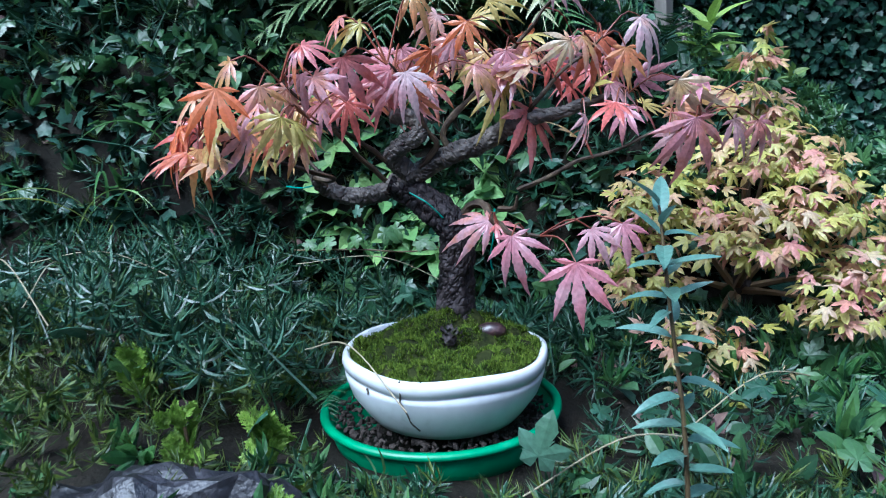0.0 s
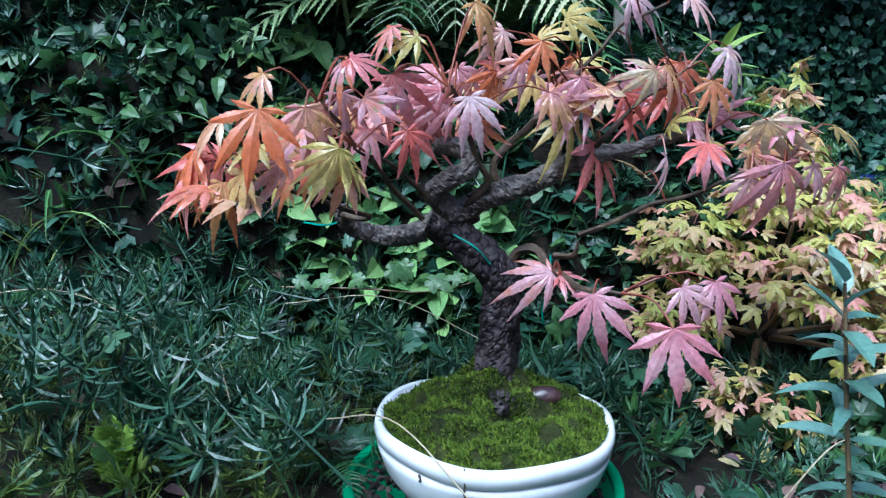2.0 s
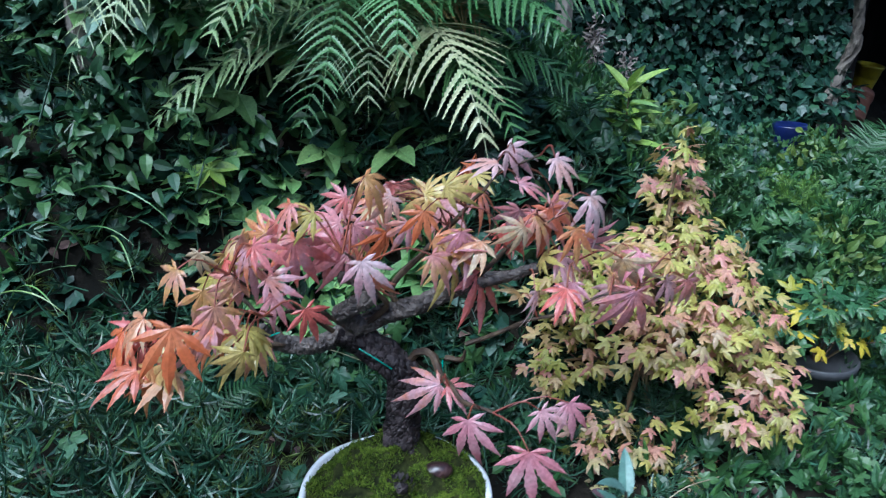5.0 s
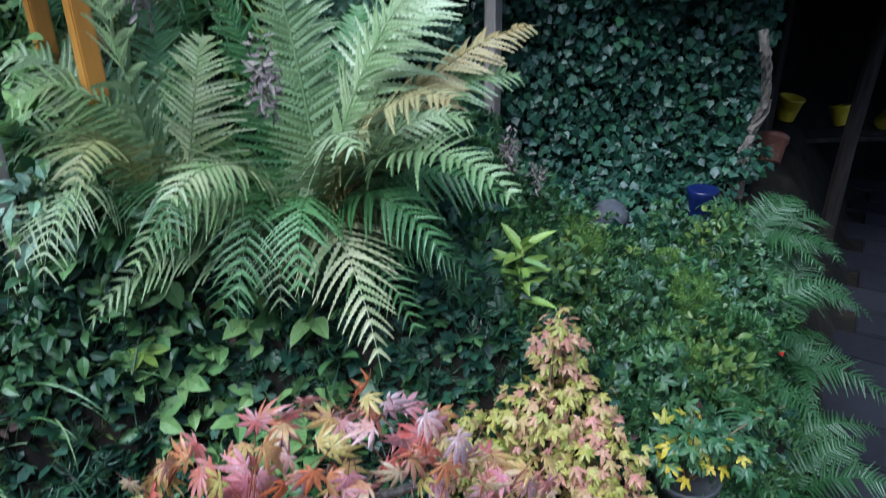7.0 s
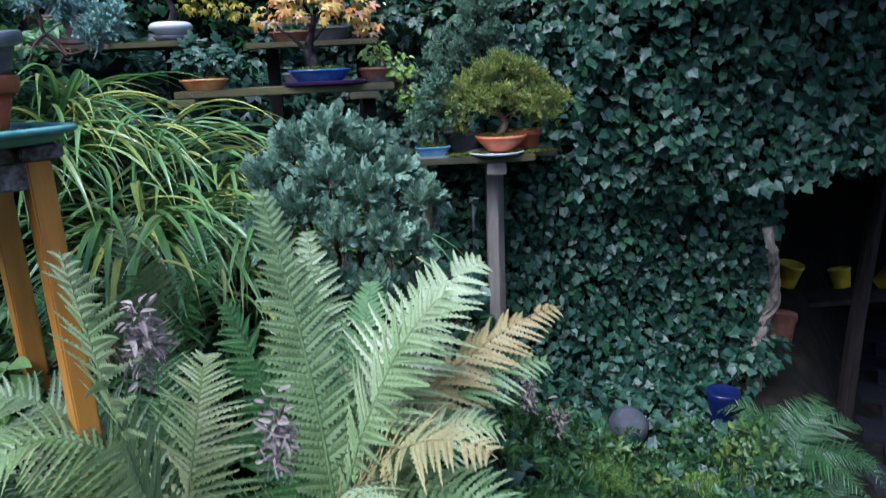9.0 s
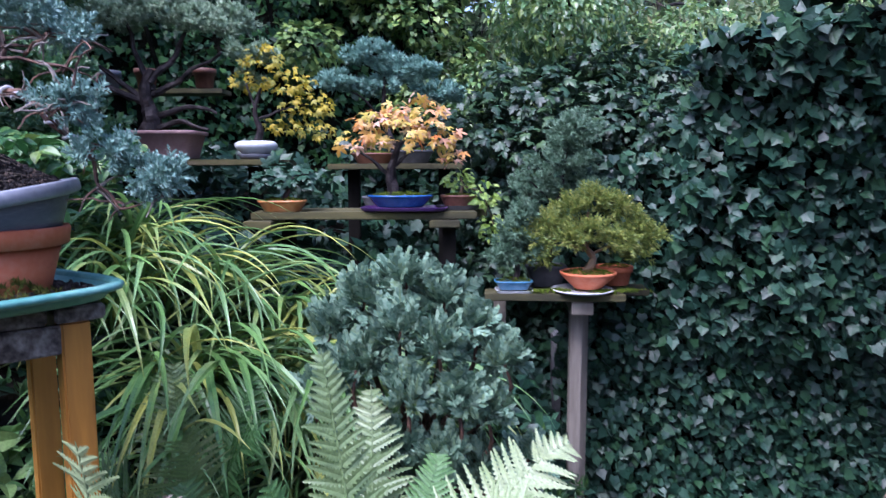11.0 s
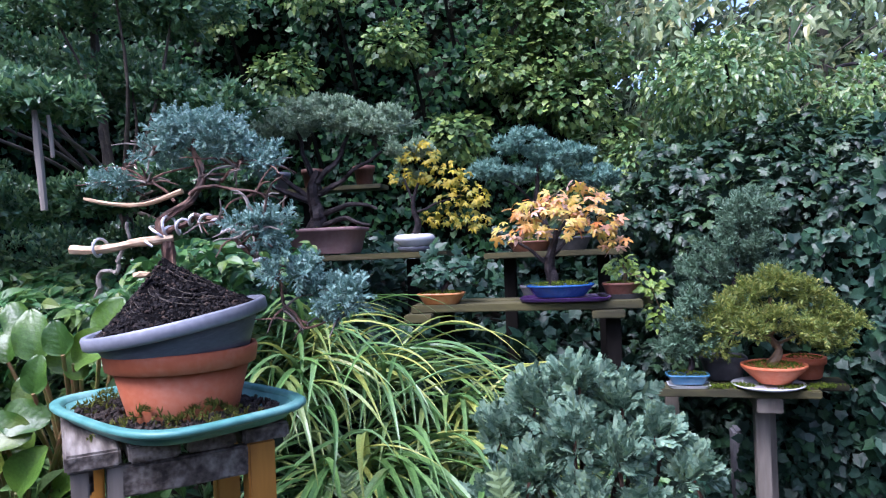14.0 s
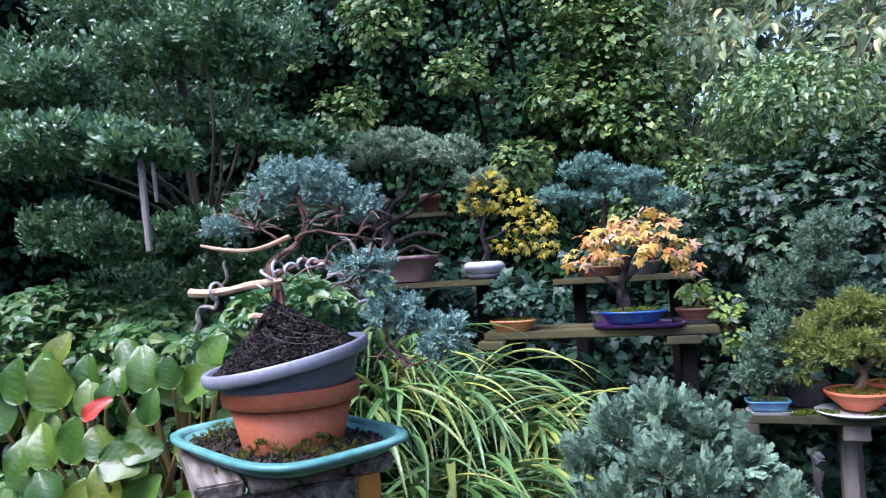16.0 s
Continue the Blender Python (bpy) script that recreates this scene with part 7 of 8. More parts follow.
# each plant: foot, then leaves by middle (x, y, z), lean to the side, tilt back, length
for k, (fx, fy, rows) in enumerate([
        (-1.09, 0.78, [(-1.12, 0.72, 1.53, 20, 0, 0.12), (-1.07, 0.72, 1.42, -8, 15, 0.105), (-0.99, 0.69, 1.49, -50, 20, 0.07), (-1.17, 0.74, 1.4, 25, 10, 0.105), (-1.2, 0.78, 1.56, 40, 30, 0.1), (-1.05, 0.74, 1.5, 5, 20, 0.085), (-1.12, 0.7, 1.33, 30, 20, 0.1)]),
        (-0.9, 0.8, [(-0.93, 0.76, 1.55, 12, 10, 0.105), (-0.79, 0.74, 1.53, -55, 25, 0.105), (-0.8, 0.8, 1.575, -25, 30, 0.095), (-0.87, 0.7, 1.49, -10, 20, 0.075), (-0.84, 0.72, 1.55, 15, 10, 0.07), (-0.98, 0.78, 1.58, 35, 25, 0.09), (-0.74, 0.76, 1.46, -70, 30, 0.09)]),
        (-0.96, 0.72, [(-0.91, 0.67, 1.4, -100, 55, 0.1), (-0.96, 0.68, 1.355, 10, 10, 0.1), (-0.88, 0.68, 1.33, -35, 10, 0.105), (-1.04, 0.7, 1.31, -15, 30, 0.1), (-0.8, 0.72, 1.42, -60, 30, 0.085), (-0.97, 0.68, 1.43, 30, 30, 0.08)]),
        (-1.3, 0.86, [(-1.32, 0.82, 1.52, 10, 20, 0.115), (-1.24, 0.8, 1.45, -20, 20, 0.105), (-1.38, 0.82, 1.45, 35, 20, 0.115), (-1.28, 0.78, 1.36, 0, 20, 0.105), (-1.22, 0.84, 1.58, -15, 25, 0.1)])]):
    z = floor_at(fx, fy)
    bg = thing("bergenia", "bergenia with large glossy round green leaves", "plant", "bergenias", at=(fx, fy, z))
    # smaller leaves fill the gaps behind the large ones
    fill = [(x + g_fill.uniform(-0.06, 0.06), y + g_fill.uniform(0.02, 0.06), zc + g_fill.uniform(-0.06, 0.02),
             lean + g_fill.uniform(-50, 50), back + g_fill.uniform(0, 25), 0.78 * L) for x, y, zc, lean, back, L in rows]
    for i, (x, y, zc, lean, back, L) in enumerate([r[:5] + (0.86 * r[5],) for r in rows] + fill):
        up = np.array([-math.sin(radians(lean)), 0.55 * math.sin(radians(back)) - 0.25, math.cos(radians(lean)) * math.cos(radians(back)) + 0.1])
        up = unit(up)
        foot = np.array([x - fx, y - fy, zc - z]) - up * L * 0.5
        nrm = np.array([0.15, -0.85, 0.55]) + g_b.normal(0, 0.12, 3)
        red = k == 0 and i == 2
        leaf_objects("leaf", bg, [berg_red] if red else berg_meshes, foot[None], nrm[None], up[None], L, g_b)
        shape("leaf_stalk", tube(bend([(0, 0, -0.02), foot * np.array([0.5, 0.5, 0.5]) + np.array([0, 0.02, 0]), foot], 8), np.linspace(0.005, 0.0035, 8), 6), M_bstalk, bg)

# ---- ground cover ----
g_l = np.random.default_rng(91)


def scatter(n, x0, x1, y0, y1, keep=None):
    p = np.stack([g_l.uniform(x0, x1, n), g_l.uniform(y0, y1, n)], 1)
    pot = (np.hypot(p[:, 0] + 0.02, p[:, 1]) > 0.2) & ~((p[:, 0] > -0.44) & (p[:, 0] < -0.1) & (p[:, 1] > -0.38) & (p[:, 1] < -0.1) & (g_l.random(n) > 0.5))
    ok = pot if keep is None else pot & keep(p)
    return p[ok]


def lay(name, label, category, templates, material, p, size, lift0, lift1, up=1.0, spread=0.4):
    k = len(p)
    p3 = np.column_stack([p, height(p[:, 0], p[:, 1]) + g_l.uniform(lift0, lift1, k)])
    stuff(name, inst(templates, p3, jitter(np.tile([0, -0.3, 1.0], (k, 1)), 0.4, g_l), jitter(np.tile([0, -0.1, up], (k, 1)), spread, g_l), size * g_l.uniform(0.6, 1.25, k), g_l), material, label, category)


lay("rosette_plants", "mat of narrow blue-green rosettes", "ground cover", T_tuft, M_tuft, scatter(560, -1.3, -0.12, -0.12, 0.45), 0.054, 0.05, 0.16, 1.0, 0.5)
lay("rosette_plants", "narrow blue-green rosettes climbing the bank", "ground cover", T_tuft, M_tuft, scatter(420, -1.3, 0.1, 0.4, 0.62), 0.05, 0.02, 0.1, 0.6, 0.5)
lay("low_conifer", "feathery dark green creeping conifer shoots", "ground cover", T_spray, M_mossy, scatter(300, -1.1, -0.1, -0.5, 0.1), 0.05, 0.0, 0.06, 0.5, 0.8)
lay("ground_ivy", "grey-green ivy leaves between the rosettes", "ivy", T_ivy, M_tuft, scatter(50, -1.2, -0.1, -0.2, 0.45), 0.038, 0.08, 0.17, 0.1, 0.7)
lay("ground_ivy", "fresh green ivy on the bank behind the maple", "ivy", T_ivy, M_weed, scatter(1000, -1.4, 0.45, 0.36, 0.75), 0.042, 0.03, 0.09, 0.1, 0.7)
lay("rosette_plants", "yellowish green mossy shoots between the rosettes", "ground cover", T_moss_big, M_mossy, scatter(1300, -1.3, -0.12, -0.2, 0.5), 0.034, 0.0, 0.08, 1.0, 0.7)
lay("rosette_plants", "narrow grey-green rosettes in front of the saucer", "ground cover", T_tuft, M_tuft, scatter(260, -0.2, 0.5, -0.5, -0.17), 0.045, 0.0, 0.035, 1.0, 0.6)
lay("rosette_plants", "narrow green rosettes behind the pot", "ground cover", T_tuft, M_tuft, scatter(330, -0.1, 0.5, 0.16, 0.6), 0.05, 0.0, 0.1, 1.0, 0.6)
def bed(n, keep):
    q = scatter(n, 0.4, 2.0, 0.4, 1.74, lambda q: (q[:, 0] - 1.5 < 0.66 * (np.maximum(q[:, 1], 0.55) - 0.97)) & (q[:, 1] < 1.6 + 0.1 * np.sin(9 * q[:, 0])))
    w = np.array([noise.noise(Vector((float(u) * 3.1, float(v) * 3.1, 4.0))) for u, v in q])
    return q[keep(w)]


lay("low_leaves", "bright small-leaved plants on the bed's slope", "ground cover", T_cushion, M_bright, bed(3600, lambda w: w > 0.02), 0.03, 0.01, 0.13, 1.0, 0.7)
lay("low_leaves", "dark green leafy plants on the bed's slope", "ground cover", T_tuft_wide, M_low, bed(2800, lambda w: w < 0.1), 0.034, 0.01, 0.1, 1.0, 0.7)
g_d = np.random.default_rng(404)
M_fresh = leaf_material("fresh_shoot", [(0.06, 0.13, 0.02), (0.11, 0.21, 0.03), (0.17, 0.27, 0.045)], 0.5, 0.25, "island", 0.3, 9)
kinds = [(T_moss_big, M_fresh, 0.03, "mound of fine fresh green shoots in the bed"), (T_trident, M_weed, 0.036, "leafy maple seedlings in the bed"), (T_cushion, M_bright, 0.03, "round cushion of small bright leaves in the bed"), (T_tuft_wide, M_low, 0.036, "bushy dark green plant in the bed"), (T_oval, M_low, 0.03, "leafy green plant in the bed"), (T_ivy, M_weed, 0.026, "mound of ivy-like leaves in the bed"), (T_oval, M_lime_leaf, 0.032, "yellow-green leafy plant in the bed")]
for i in range(64):
    x, y = g_d.uniform(0.55, 1.75), g_d.uniform(0.5, 1.6)
    if x - 1.3 > 0.72 * (y - 0.97) or (x < 0.75 and y < 0.62):
        continue
    tm, mt_, sz, lb = kinds[int(g_d.integers(0, 7))]
    rr = g_d.uniform(0.06, 0.13)
    stuff("bed_plant", foliage([((x, y, floor_at(x, y) + rr * 0.5), (rr, rr, rr * g_d.uniform(0.8, 1.5)), int(240 * rr / 0.1))], tm, sz, g_d, 0.5, 0.5, 0.6, 0.5, 0.4), mt_, lb, "plant")
mossy = thing("mossy_stone", "small stone under a yellow-green moss cap in the bed", "stone", at=(1.12, 1.36, floor_at(1.12, 1.36) + 0.05))
shape("stone_body", moved(pebble(4), Matrix.Diagonal((0.06, 0.05, 0.07, 1))), M_stone, mossy)
pm, pd_ = ball_points(420, (0, 0, 0.01), (0.075, 0.06, 0.05), g_d, 0.85, 0.2)
tagged(shape("moss", inst(T_moss, pm, g_d.normal(0, 1, (420, 3)), pd_, 0.017 * g_d.uniform(0.6, 1.2, 420), g_d), M_fresh, mossy), "yellow-green moss cap", kind="stuff")
for x, y, h, mat in ((1.38, 1.02, 0.13, M_berg_red), (1.0, 0.86, 0.12, M_yellow), (1.86, 0.92, 0.02, M_yellow), (1.75, 0.7, 0.02, M_yellow)):
    fl = thing("fallen_leaf", "bright fallen autumn leaf lying on the plants", "leaf", "fallen leaves", at=(x, y, floor_at(x, y) + h))
    me = tri_mesh("oval_leaf", *simple_leaf(0.6, 0.3, 0.2, 5, 1.5))
    me.materials.append(mat)
    lf_ = new("blade", me)
    lf_.parent = fl
    lf_.matrix_local = pose(0, 0, 0, 15, -20, float(g_d.uniform(0, 360))) @ Matrix.Scale(0.035, 4)
lay("rosette_plants", "grey-green shoots beside the leafy stem", "ground cover", T_tuft, M_tuft, scatter(420, 0.05, 0.9, -0.6, 0.2), 0.045, 0.0, 0.05, 1.0, 0.7)
lay("low_leaves", "dull green leaves beside the leafy stem", "ground cover", T_oval, M_weed, scatter(500, 0.1, 0.9, -0.6, 0.3), 0.034, 0.0, 0.05, 0.2, 0.8)
lay("ground_ivy", "ivy creeping down the steep bank", "ivy", T_ivy_small, M_ivy, scatter(3000, -1.3, 0.45, 0.3, 0.75), 0.034, 0.0, 0.06, 0.1, 0.8)
lay("leafy_weeds", "light green broad leaves on the upper bank", "weeds", T_trifoliate, M_weed_soft, scatter(700, -1.4, 0.05, 0.42, 0.85), 0.062, 0.03, 0.13, 0.2, 0.6)
lay("ground_ivy", "young ivy filling the steep bank", "ivy", T_ivy, M_ivy, scatter(1500, -1.3, 0.45, 0.3, 0.7), 0.04, 0.0, 0.05, 0.1, 0.7)
lay("leafy_weeds", "broad green weeds on the steep bank", "weeds", T_oval, M_weed, scatter(650, -1.3, 0.45, 0.34, 0.8), 0.029, 0.01, 0.1, 0.15, 0.8)
lay("low_leaves", "low leafy weeds under the grass and fern", "ground cover", T_tuft_wide, M_low, scatter(1800, -1.6, 0.6, 0.65, 2.0), 0.045, 0.0, 0.1, 1.0, 0.6)
lay("low_leaves", "fresh green weeds among the rosettes", "ground cover", T_tuft_wide, M_low, scatter(190, -1.2, 0.5, -0.5, 0.6), 0.05, 0.0, 0.06)
lay("ground_ivy", "ivy creeping over the bank", "ivy", T_ivy_small, M_ivy, scatter(6500, -1.6, 1.5, 0.4, 2.6, lambda q: q[:, 0] - 1.4 < 0.72 * (q[:, 1] - 0.9)), 0.042, 0.01, 0.06, 0.1, 0.8)
lay("ground_ivy", "ivy creeping among the rosettes", "ivy", T_ivy, M_tuft, scatter(60, -1.2, 0.6, -0.4, 0.4), 0.04, 0.03, 0.1, 0.1, 0.8)
lay("ground_ivy", "ivy creeping between the bed and the path", "ivy", T_ivy, M_weed, scatter(900, 0.45, 1.5, -0.5, 0.6), 0.034, 0.01, 0.06, 0.1, 0.8)
lay("low_leaves", "small dark leaves at the bed's near edge", "ground cover", T_tuft_wide, M_low, scatter(700, 0.5, 1.5, -0.5, 0.55), 0.04, 0.0, 0.06, 1.0, 0.7)
lay("rosette_plants", "fine olive shoots at the front edge of the bed", "ground cover", T_moss_big, M_mossy, scatter(1500, -1.1, 0.6, -0.6, -0.1), 0.034, 0.0, 0.05, 1.0, 0.7)
lay("low_leaves", "small green weeds at the bed's front", "ground cover", T_tuft_wide, M_weed, scatter(230, -1.1, -0.05, -0.6, -0.12), 0.032, 0.0, 0.05, 1.0, 0.7)
lay("leaf_litter", "fallen brown leaves on the soil", "leaf litter", T_oval, M_brown, scatter(700, -1.0, 1.6, -0.5, 1.5), 0.03, 0.003, 0.02, 0.05, 0.8)

lay("ground_ivy", "ivy covering the slope under and behind the shelves", "ivy", T_ivy_small, M_ivy, scatter(5000, -1.9, 0.5, 1.7, 3.3), 0.05, 0.02, 0.2, 0.1, 0.8)

# ---- small things in front of the maple ----
rock = thing("dark_rock", "low dark wet rock among the plants", "rock", at=(-0.25, -0.31, floor_at(-0.25, -0.31)))
bm = bmesh.new()
bmesh.ops.create_icosphere(bm, subdivisions=4, radius=1)
for v in bm.verts:
    v.co = Vector((v.co.x * 0.15, v.co.y * 0.08, v.co.z * 0.075)) * (1 + 0.35 * noise.fractal(v.co * 2.2, 1, 2, 4))
M_rock = solid_material("dark_wet_rock", [(0.3, (0.005, 0.005, 0.006)), (0.55, (0.014, 0.013, 0.016)), (0.8, (0.045, 0.042, 0.05))], 0.45, 30, 120, 0.9, 0.004)
shape("rock_body", from_bm(bm), M_rock, rock)
for k, (x, y, z) in enumerate([(-0.395, -0.1, 0.09), (-0.29, -0.19, 0.085), (-0.2, -0.17, 0.08), (-0.14, -0.3, 0.05)]):
    g = np.random.default_rng(200 + k)
    sprig = thing("conifer_sprig", "small lime-green conifer sprig among the ground cover", "conifer", "lime conifer sprigs", at=(x, y, floor_at(x, y) - 0.01))
    m_ = 26
    shape("stem", tube(bend([(0, 0, 0), (0.004, 0, z * 0.6), (0, 0, z)], 8), 0.0022, 5), M_twig, sprig)
    p = np.column_stack([g.normal(0, 0.006, m_), g.normal(0, 0.006, m_), g.uniform(z * 0.25, z, m_)])
    tagged(shape("foliage", inst(T_lime, p, g.normal(0, 1, (m_, 3)), jitter(np.tile([0, -0.1, 0.9], (m_, 1)), 0.5, g), 0.04 * g.uniform(0.6, 1.1, m_), g), M_lime_con, sprig), kind="stuff")
for k, (a0, b0, h0) in enumerate([((-0.75, 0.15), (-0.42, 0.12), 0.12), ((-0.7, 0.0), (-0.5, -0.12), 0.14), ((-0.8, 0.05), (-0.6, -0.06), 0.1), ((-0.38, 0.1), (-0.33, 0.04), 0.1), ((-0.2, -0.02), (-0.03, -0.17), 0.12), ((-0.32, 0.28), (0.0, 0.3), 0.13), ((0.32, -0.12), (0.1, -0.24), 0.06), ((0.3, -0.05), (0.5, 0.1), 0.05), ((-0.55, -0.1), (-0.62, 0.12), 0.12)]):
    za, zb = floor_at(*a0), floor_at(*b0)
    stalk = thing("dry_stalk", "thin dry straw-coloured stalk lying over the plants", "dry stalk", "dry stalks")
    shape("stalk_body", tube(bend([(*a0, za + h0), ((a0[0] + b0[0]) / 2, (a0[1] + b0[1]) / 2, (za + zb) / 2 + h0 + 0.03), (*b0, zb + h0 * 0.8)], 14), 0.0009, 5), M_straw, stalk)
g_a = np.random.default_rng(301)
for k, (x, y) in enumerate([(-0.72, 0.32), (-0.85, 0.25), (-0.6, 0.36)]):
    tft = thing("grass_tuft", "loose tuft of arching grass blades at the bank", "grass", "grass tufts", at=(x, y, floor_at(x, y)))
    for i in range(9):
        ob = new("blade", blades[int(g_a.integers(0, 8))])
        ob.parent = tft
        s_ = 0.36 * g_a.uniform(0.6, 1.1)
        ob.matrix_local = Matrix.LocRotScale((g_a.normal(0, 0.02), g_a.normal(0, 0.02), 0), Euler((0, 0, g_a.uniform(-2.5, 1.0))), (s_, s_ * 0.6, s_))
pale_leaf = tri_mesh("ivy_leaf", *ivy_leaf(8, 0.2))
pale_leaf.materials.append(M_lily)
single = thing("ivy_sprig", "single large pale blue ivy leaf above the rosettes", "ivy", at=(-0.482, 0.161, floor_at(-0.482, 0.161)))
lf = new("leaf", pale_leaf)
lf.parent = single
lf.matrix_local = Matrix.LocRotScale((0, 0, 0.185 - floor_at(-0.482, 0.161)), Euler((radians(50), 0, radians(-95))), (0.05, 0.05, 0.05))
shape("leaf_stalk", tube([(0, 0.02, -0.01), (0.0, 0.01, 0.06), (0, 0, 0.185 - floor_at(-0.482, 0.161))], 0.0012, 5), M_twig, single)
trail = thing("ivy_trail", "ivy trail with pale green leaves along a thin stem", "ivy")
shape("stem", tube(bend([(-0.33, 0.3, 0.2), (-0.2, 0.27, 0.205), (-0.1, 0.27, 0.2), (0.0, 0.3, 0.215)], 16), 0.0014, 5), M_twig, trail)
trail_leaf = [tri_mesh("ivy_leaf", *ivy_leaf(s, 0.3)) for s in (15, 16)]
for me in trail_leaf:
    me.materials.append(M_weed_pale)
tl = np.array([(-0.3, 0.29, 0.215), (-0.25, 0.27, 0.22), (-0.2, 0.26, 0.225), (-0.15, 0.26, 0.235), (-0.13, 0.27, 0.24), (-0.09, 0.26, 0.22), (-0.05, 0.28, 0.22), (-0.02, 0.29, 0.225)])
leaf_objects("leaf", trail, trail_leaf, tl, np.tile([0, -0.8, 0.7], (8, 1)), g_a.normal(0, 1, (8, 3)) * np.array([1, 0.2, 0.4]) + np.array([0, -0.2, -0.4]), 0.036 * g_a.uniform(0.6, 1.2, 8), g_a)

# ---- lily-like stems ----
def leafy_stem(label, base, line, material, size, pairs, seed):
    ob = thing("lily_plant", label, "plant", at=base)
    g = np.random.default_rng(seed)
    pts = bend(line, 30)
    shape("stem", tube(pts, np.linspace(0.0028, 0.0012, 30), 6), M_twig, ob)
    meshes = []
    for v_, t_ in T_lance:
        me = tri_mesh("lance_leaf", v_, t_)
        me.materials.append(material)
        meshes.append(me)
    k = pairs
    u = np.linspace(0.15, 1.0, k)
    p = pts[(u * 29).astype(int)]
    az = np.arange(k) * 2.4 + g.uniform(-0.3, 0.3, k)
    al = np.stack([np.cos(az), np.sin(az), g.uniform(-0.1, 0.5, k) + (u > 0.9) * 1.0], 1)
    leaf_objects("leaf", ob, meshes, p, np.tile([0, -0.2, 1.0], (k, 1)), al, size * g.uniform(0.7, 1.1, k), g)
    return ob


leafy_stem("tall stem with grey-green lance-shaped leaves", (0.255, -0.27, floor_at(0.255, -0.27)), [(0, 0, -0.02), (-0.005, 0, 0.12), (-0.02, 0, 0.25), (-0.03, 0, 0.34)], M_lily, 0.046, 34, 5)
zl = floor_at(0.425, 0.54)
leafy_stem("pale green shoot with broad lance-shaped leaves", (0.425, 0.54, zl), [(0, 0, -0.02), (0.005, 0.02, (0.58 - zl) * 0.4), (0.015, 0.05, (0.58 - zl) * 0.75), (0.025, 0.085, 0.58 - zl)], M_lime, 0.082, 24, 6)
dpot = thing("plant_pot", "dark blue-black pot holding a leafy green seedling", "plant pot", at=(0.81, 0.4, floor_at(0.81, 0.4) - 0.02))
shape("pot_body", lathe([(0, 0.0), (0.05, 0.0), (0.055, 0.004), (0.068, 0.085), (0.073, 0.087), (0.075, 0.105), (0.071, 0.107), (0.066, 0.095), (0, 0.09)], 40), M_dark_pot, dpot, shade=True)
seedling = thing("potted_seedling", "green maple seedling with a few yellow leaves in the dark pot", "plant", at=(0.81, 0.4, floor_at(0.81, 0.4) + 0.06))
g_s = np.random.default_rng(515)
for k, (dx, dy, dz) in enumerate([(0.0, 0.0, 0.14), (0.08, 0.02, 0.12), (-0.07, 0.0, 0.11), (0.02, 0.07, 0.16), (0.13, -0.03, 0.07), (-0.02, -0.07, 0.09), (0.24, 0.06, 0.16)]):
    shape("stem", tube(bend([(0, 0, 0), (dx * 0.4, dy * 0.4, dz * 0.7), (dx, dy, dz)], 10), np.linspace(0.003, 0.001, 10), 5), M_twig, seedling)
s_meshes = []
for v_, t_ in T_trident:
    for mt_ in (M_low_ob, M_low_ob, M_low_ob, M_yellow):
        me = tri_mesh("seedling_leaf", v_, t_)
        me.materials.append(mt_)
        s_meshes.append(me)
for n_, c, s_ in ((70, (0.0, 0.0, 0.13), (0.1, 0.08, 0.05)), (45, (0.08, 0.0, 0.1), (0.09, 0.07, 0.05)), (30, (-0.06, -0.02, 0.09), (0.07, 0.06, 0.04)), (12, (0.2, 0.04, 0.15), (0.07, 0.03, 0.02))):
    p, d = ball_points(n_, c, s_, g_s, 0.3)
    leaf_objects("leaf", seedling, s_meshes, p, jitter(np.tile([0, -0.4, 0.9], (n_, 1)), 0.4, g_s), jitter(d * np.array([1, 1, 0.2]) + np.array([0, -0.2, -0.3]), 0.4, g_s), 0.034 * g_s.uniform(0.6, 1.2, n_), g_s)

sx0, sy0, sz0 = -0.35, 0.425, 0.475
sprig_b = thing("leafy_sprig", "sprig of pale yellow-green broad leaves on the bank", "plant", at=(sx0, sy0, floor_at(sx0, sy0)))
dz = max(0.03, sz0 - floor_at(sx0, sy0))
shape("stem", tube(bend([(0, 0.02, -0.02), (0.005, 0.01, dz * 0.5), (0, 0, dz)], 10), 0.0016, 5), M_twig, sprig_b)
pale_meshes = []
for d in (0.2, 0.4):
    me = tri_mesh("broad_leaf", *simple_leaf(0.5, d, 0.25, 6, 1.5))
    me.materials.append(M_lime)
    pale_meshes.append(me)
sa = np.array([0.2, 1.3, 2.4, 3.4, 4.3, 5.4])
leaf_objects("leaf", sprig_b, pale_meshes, np.tile([0, 0, dz], (6, 1)), np.tile([0, -0.6, 0.8], (6, 1)), np.stack([np.cos(sa), np.sin(sa) * 0.6, np.sin(sa) * 0.5], 1), np.array([0.05, 0.042, 0.046, 0.052, 0.045, 0.04]), np.random.default_rng(9))

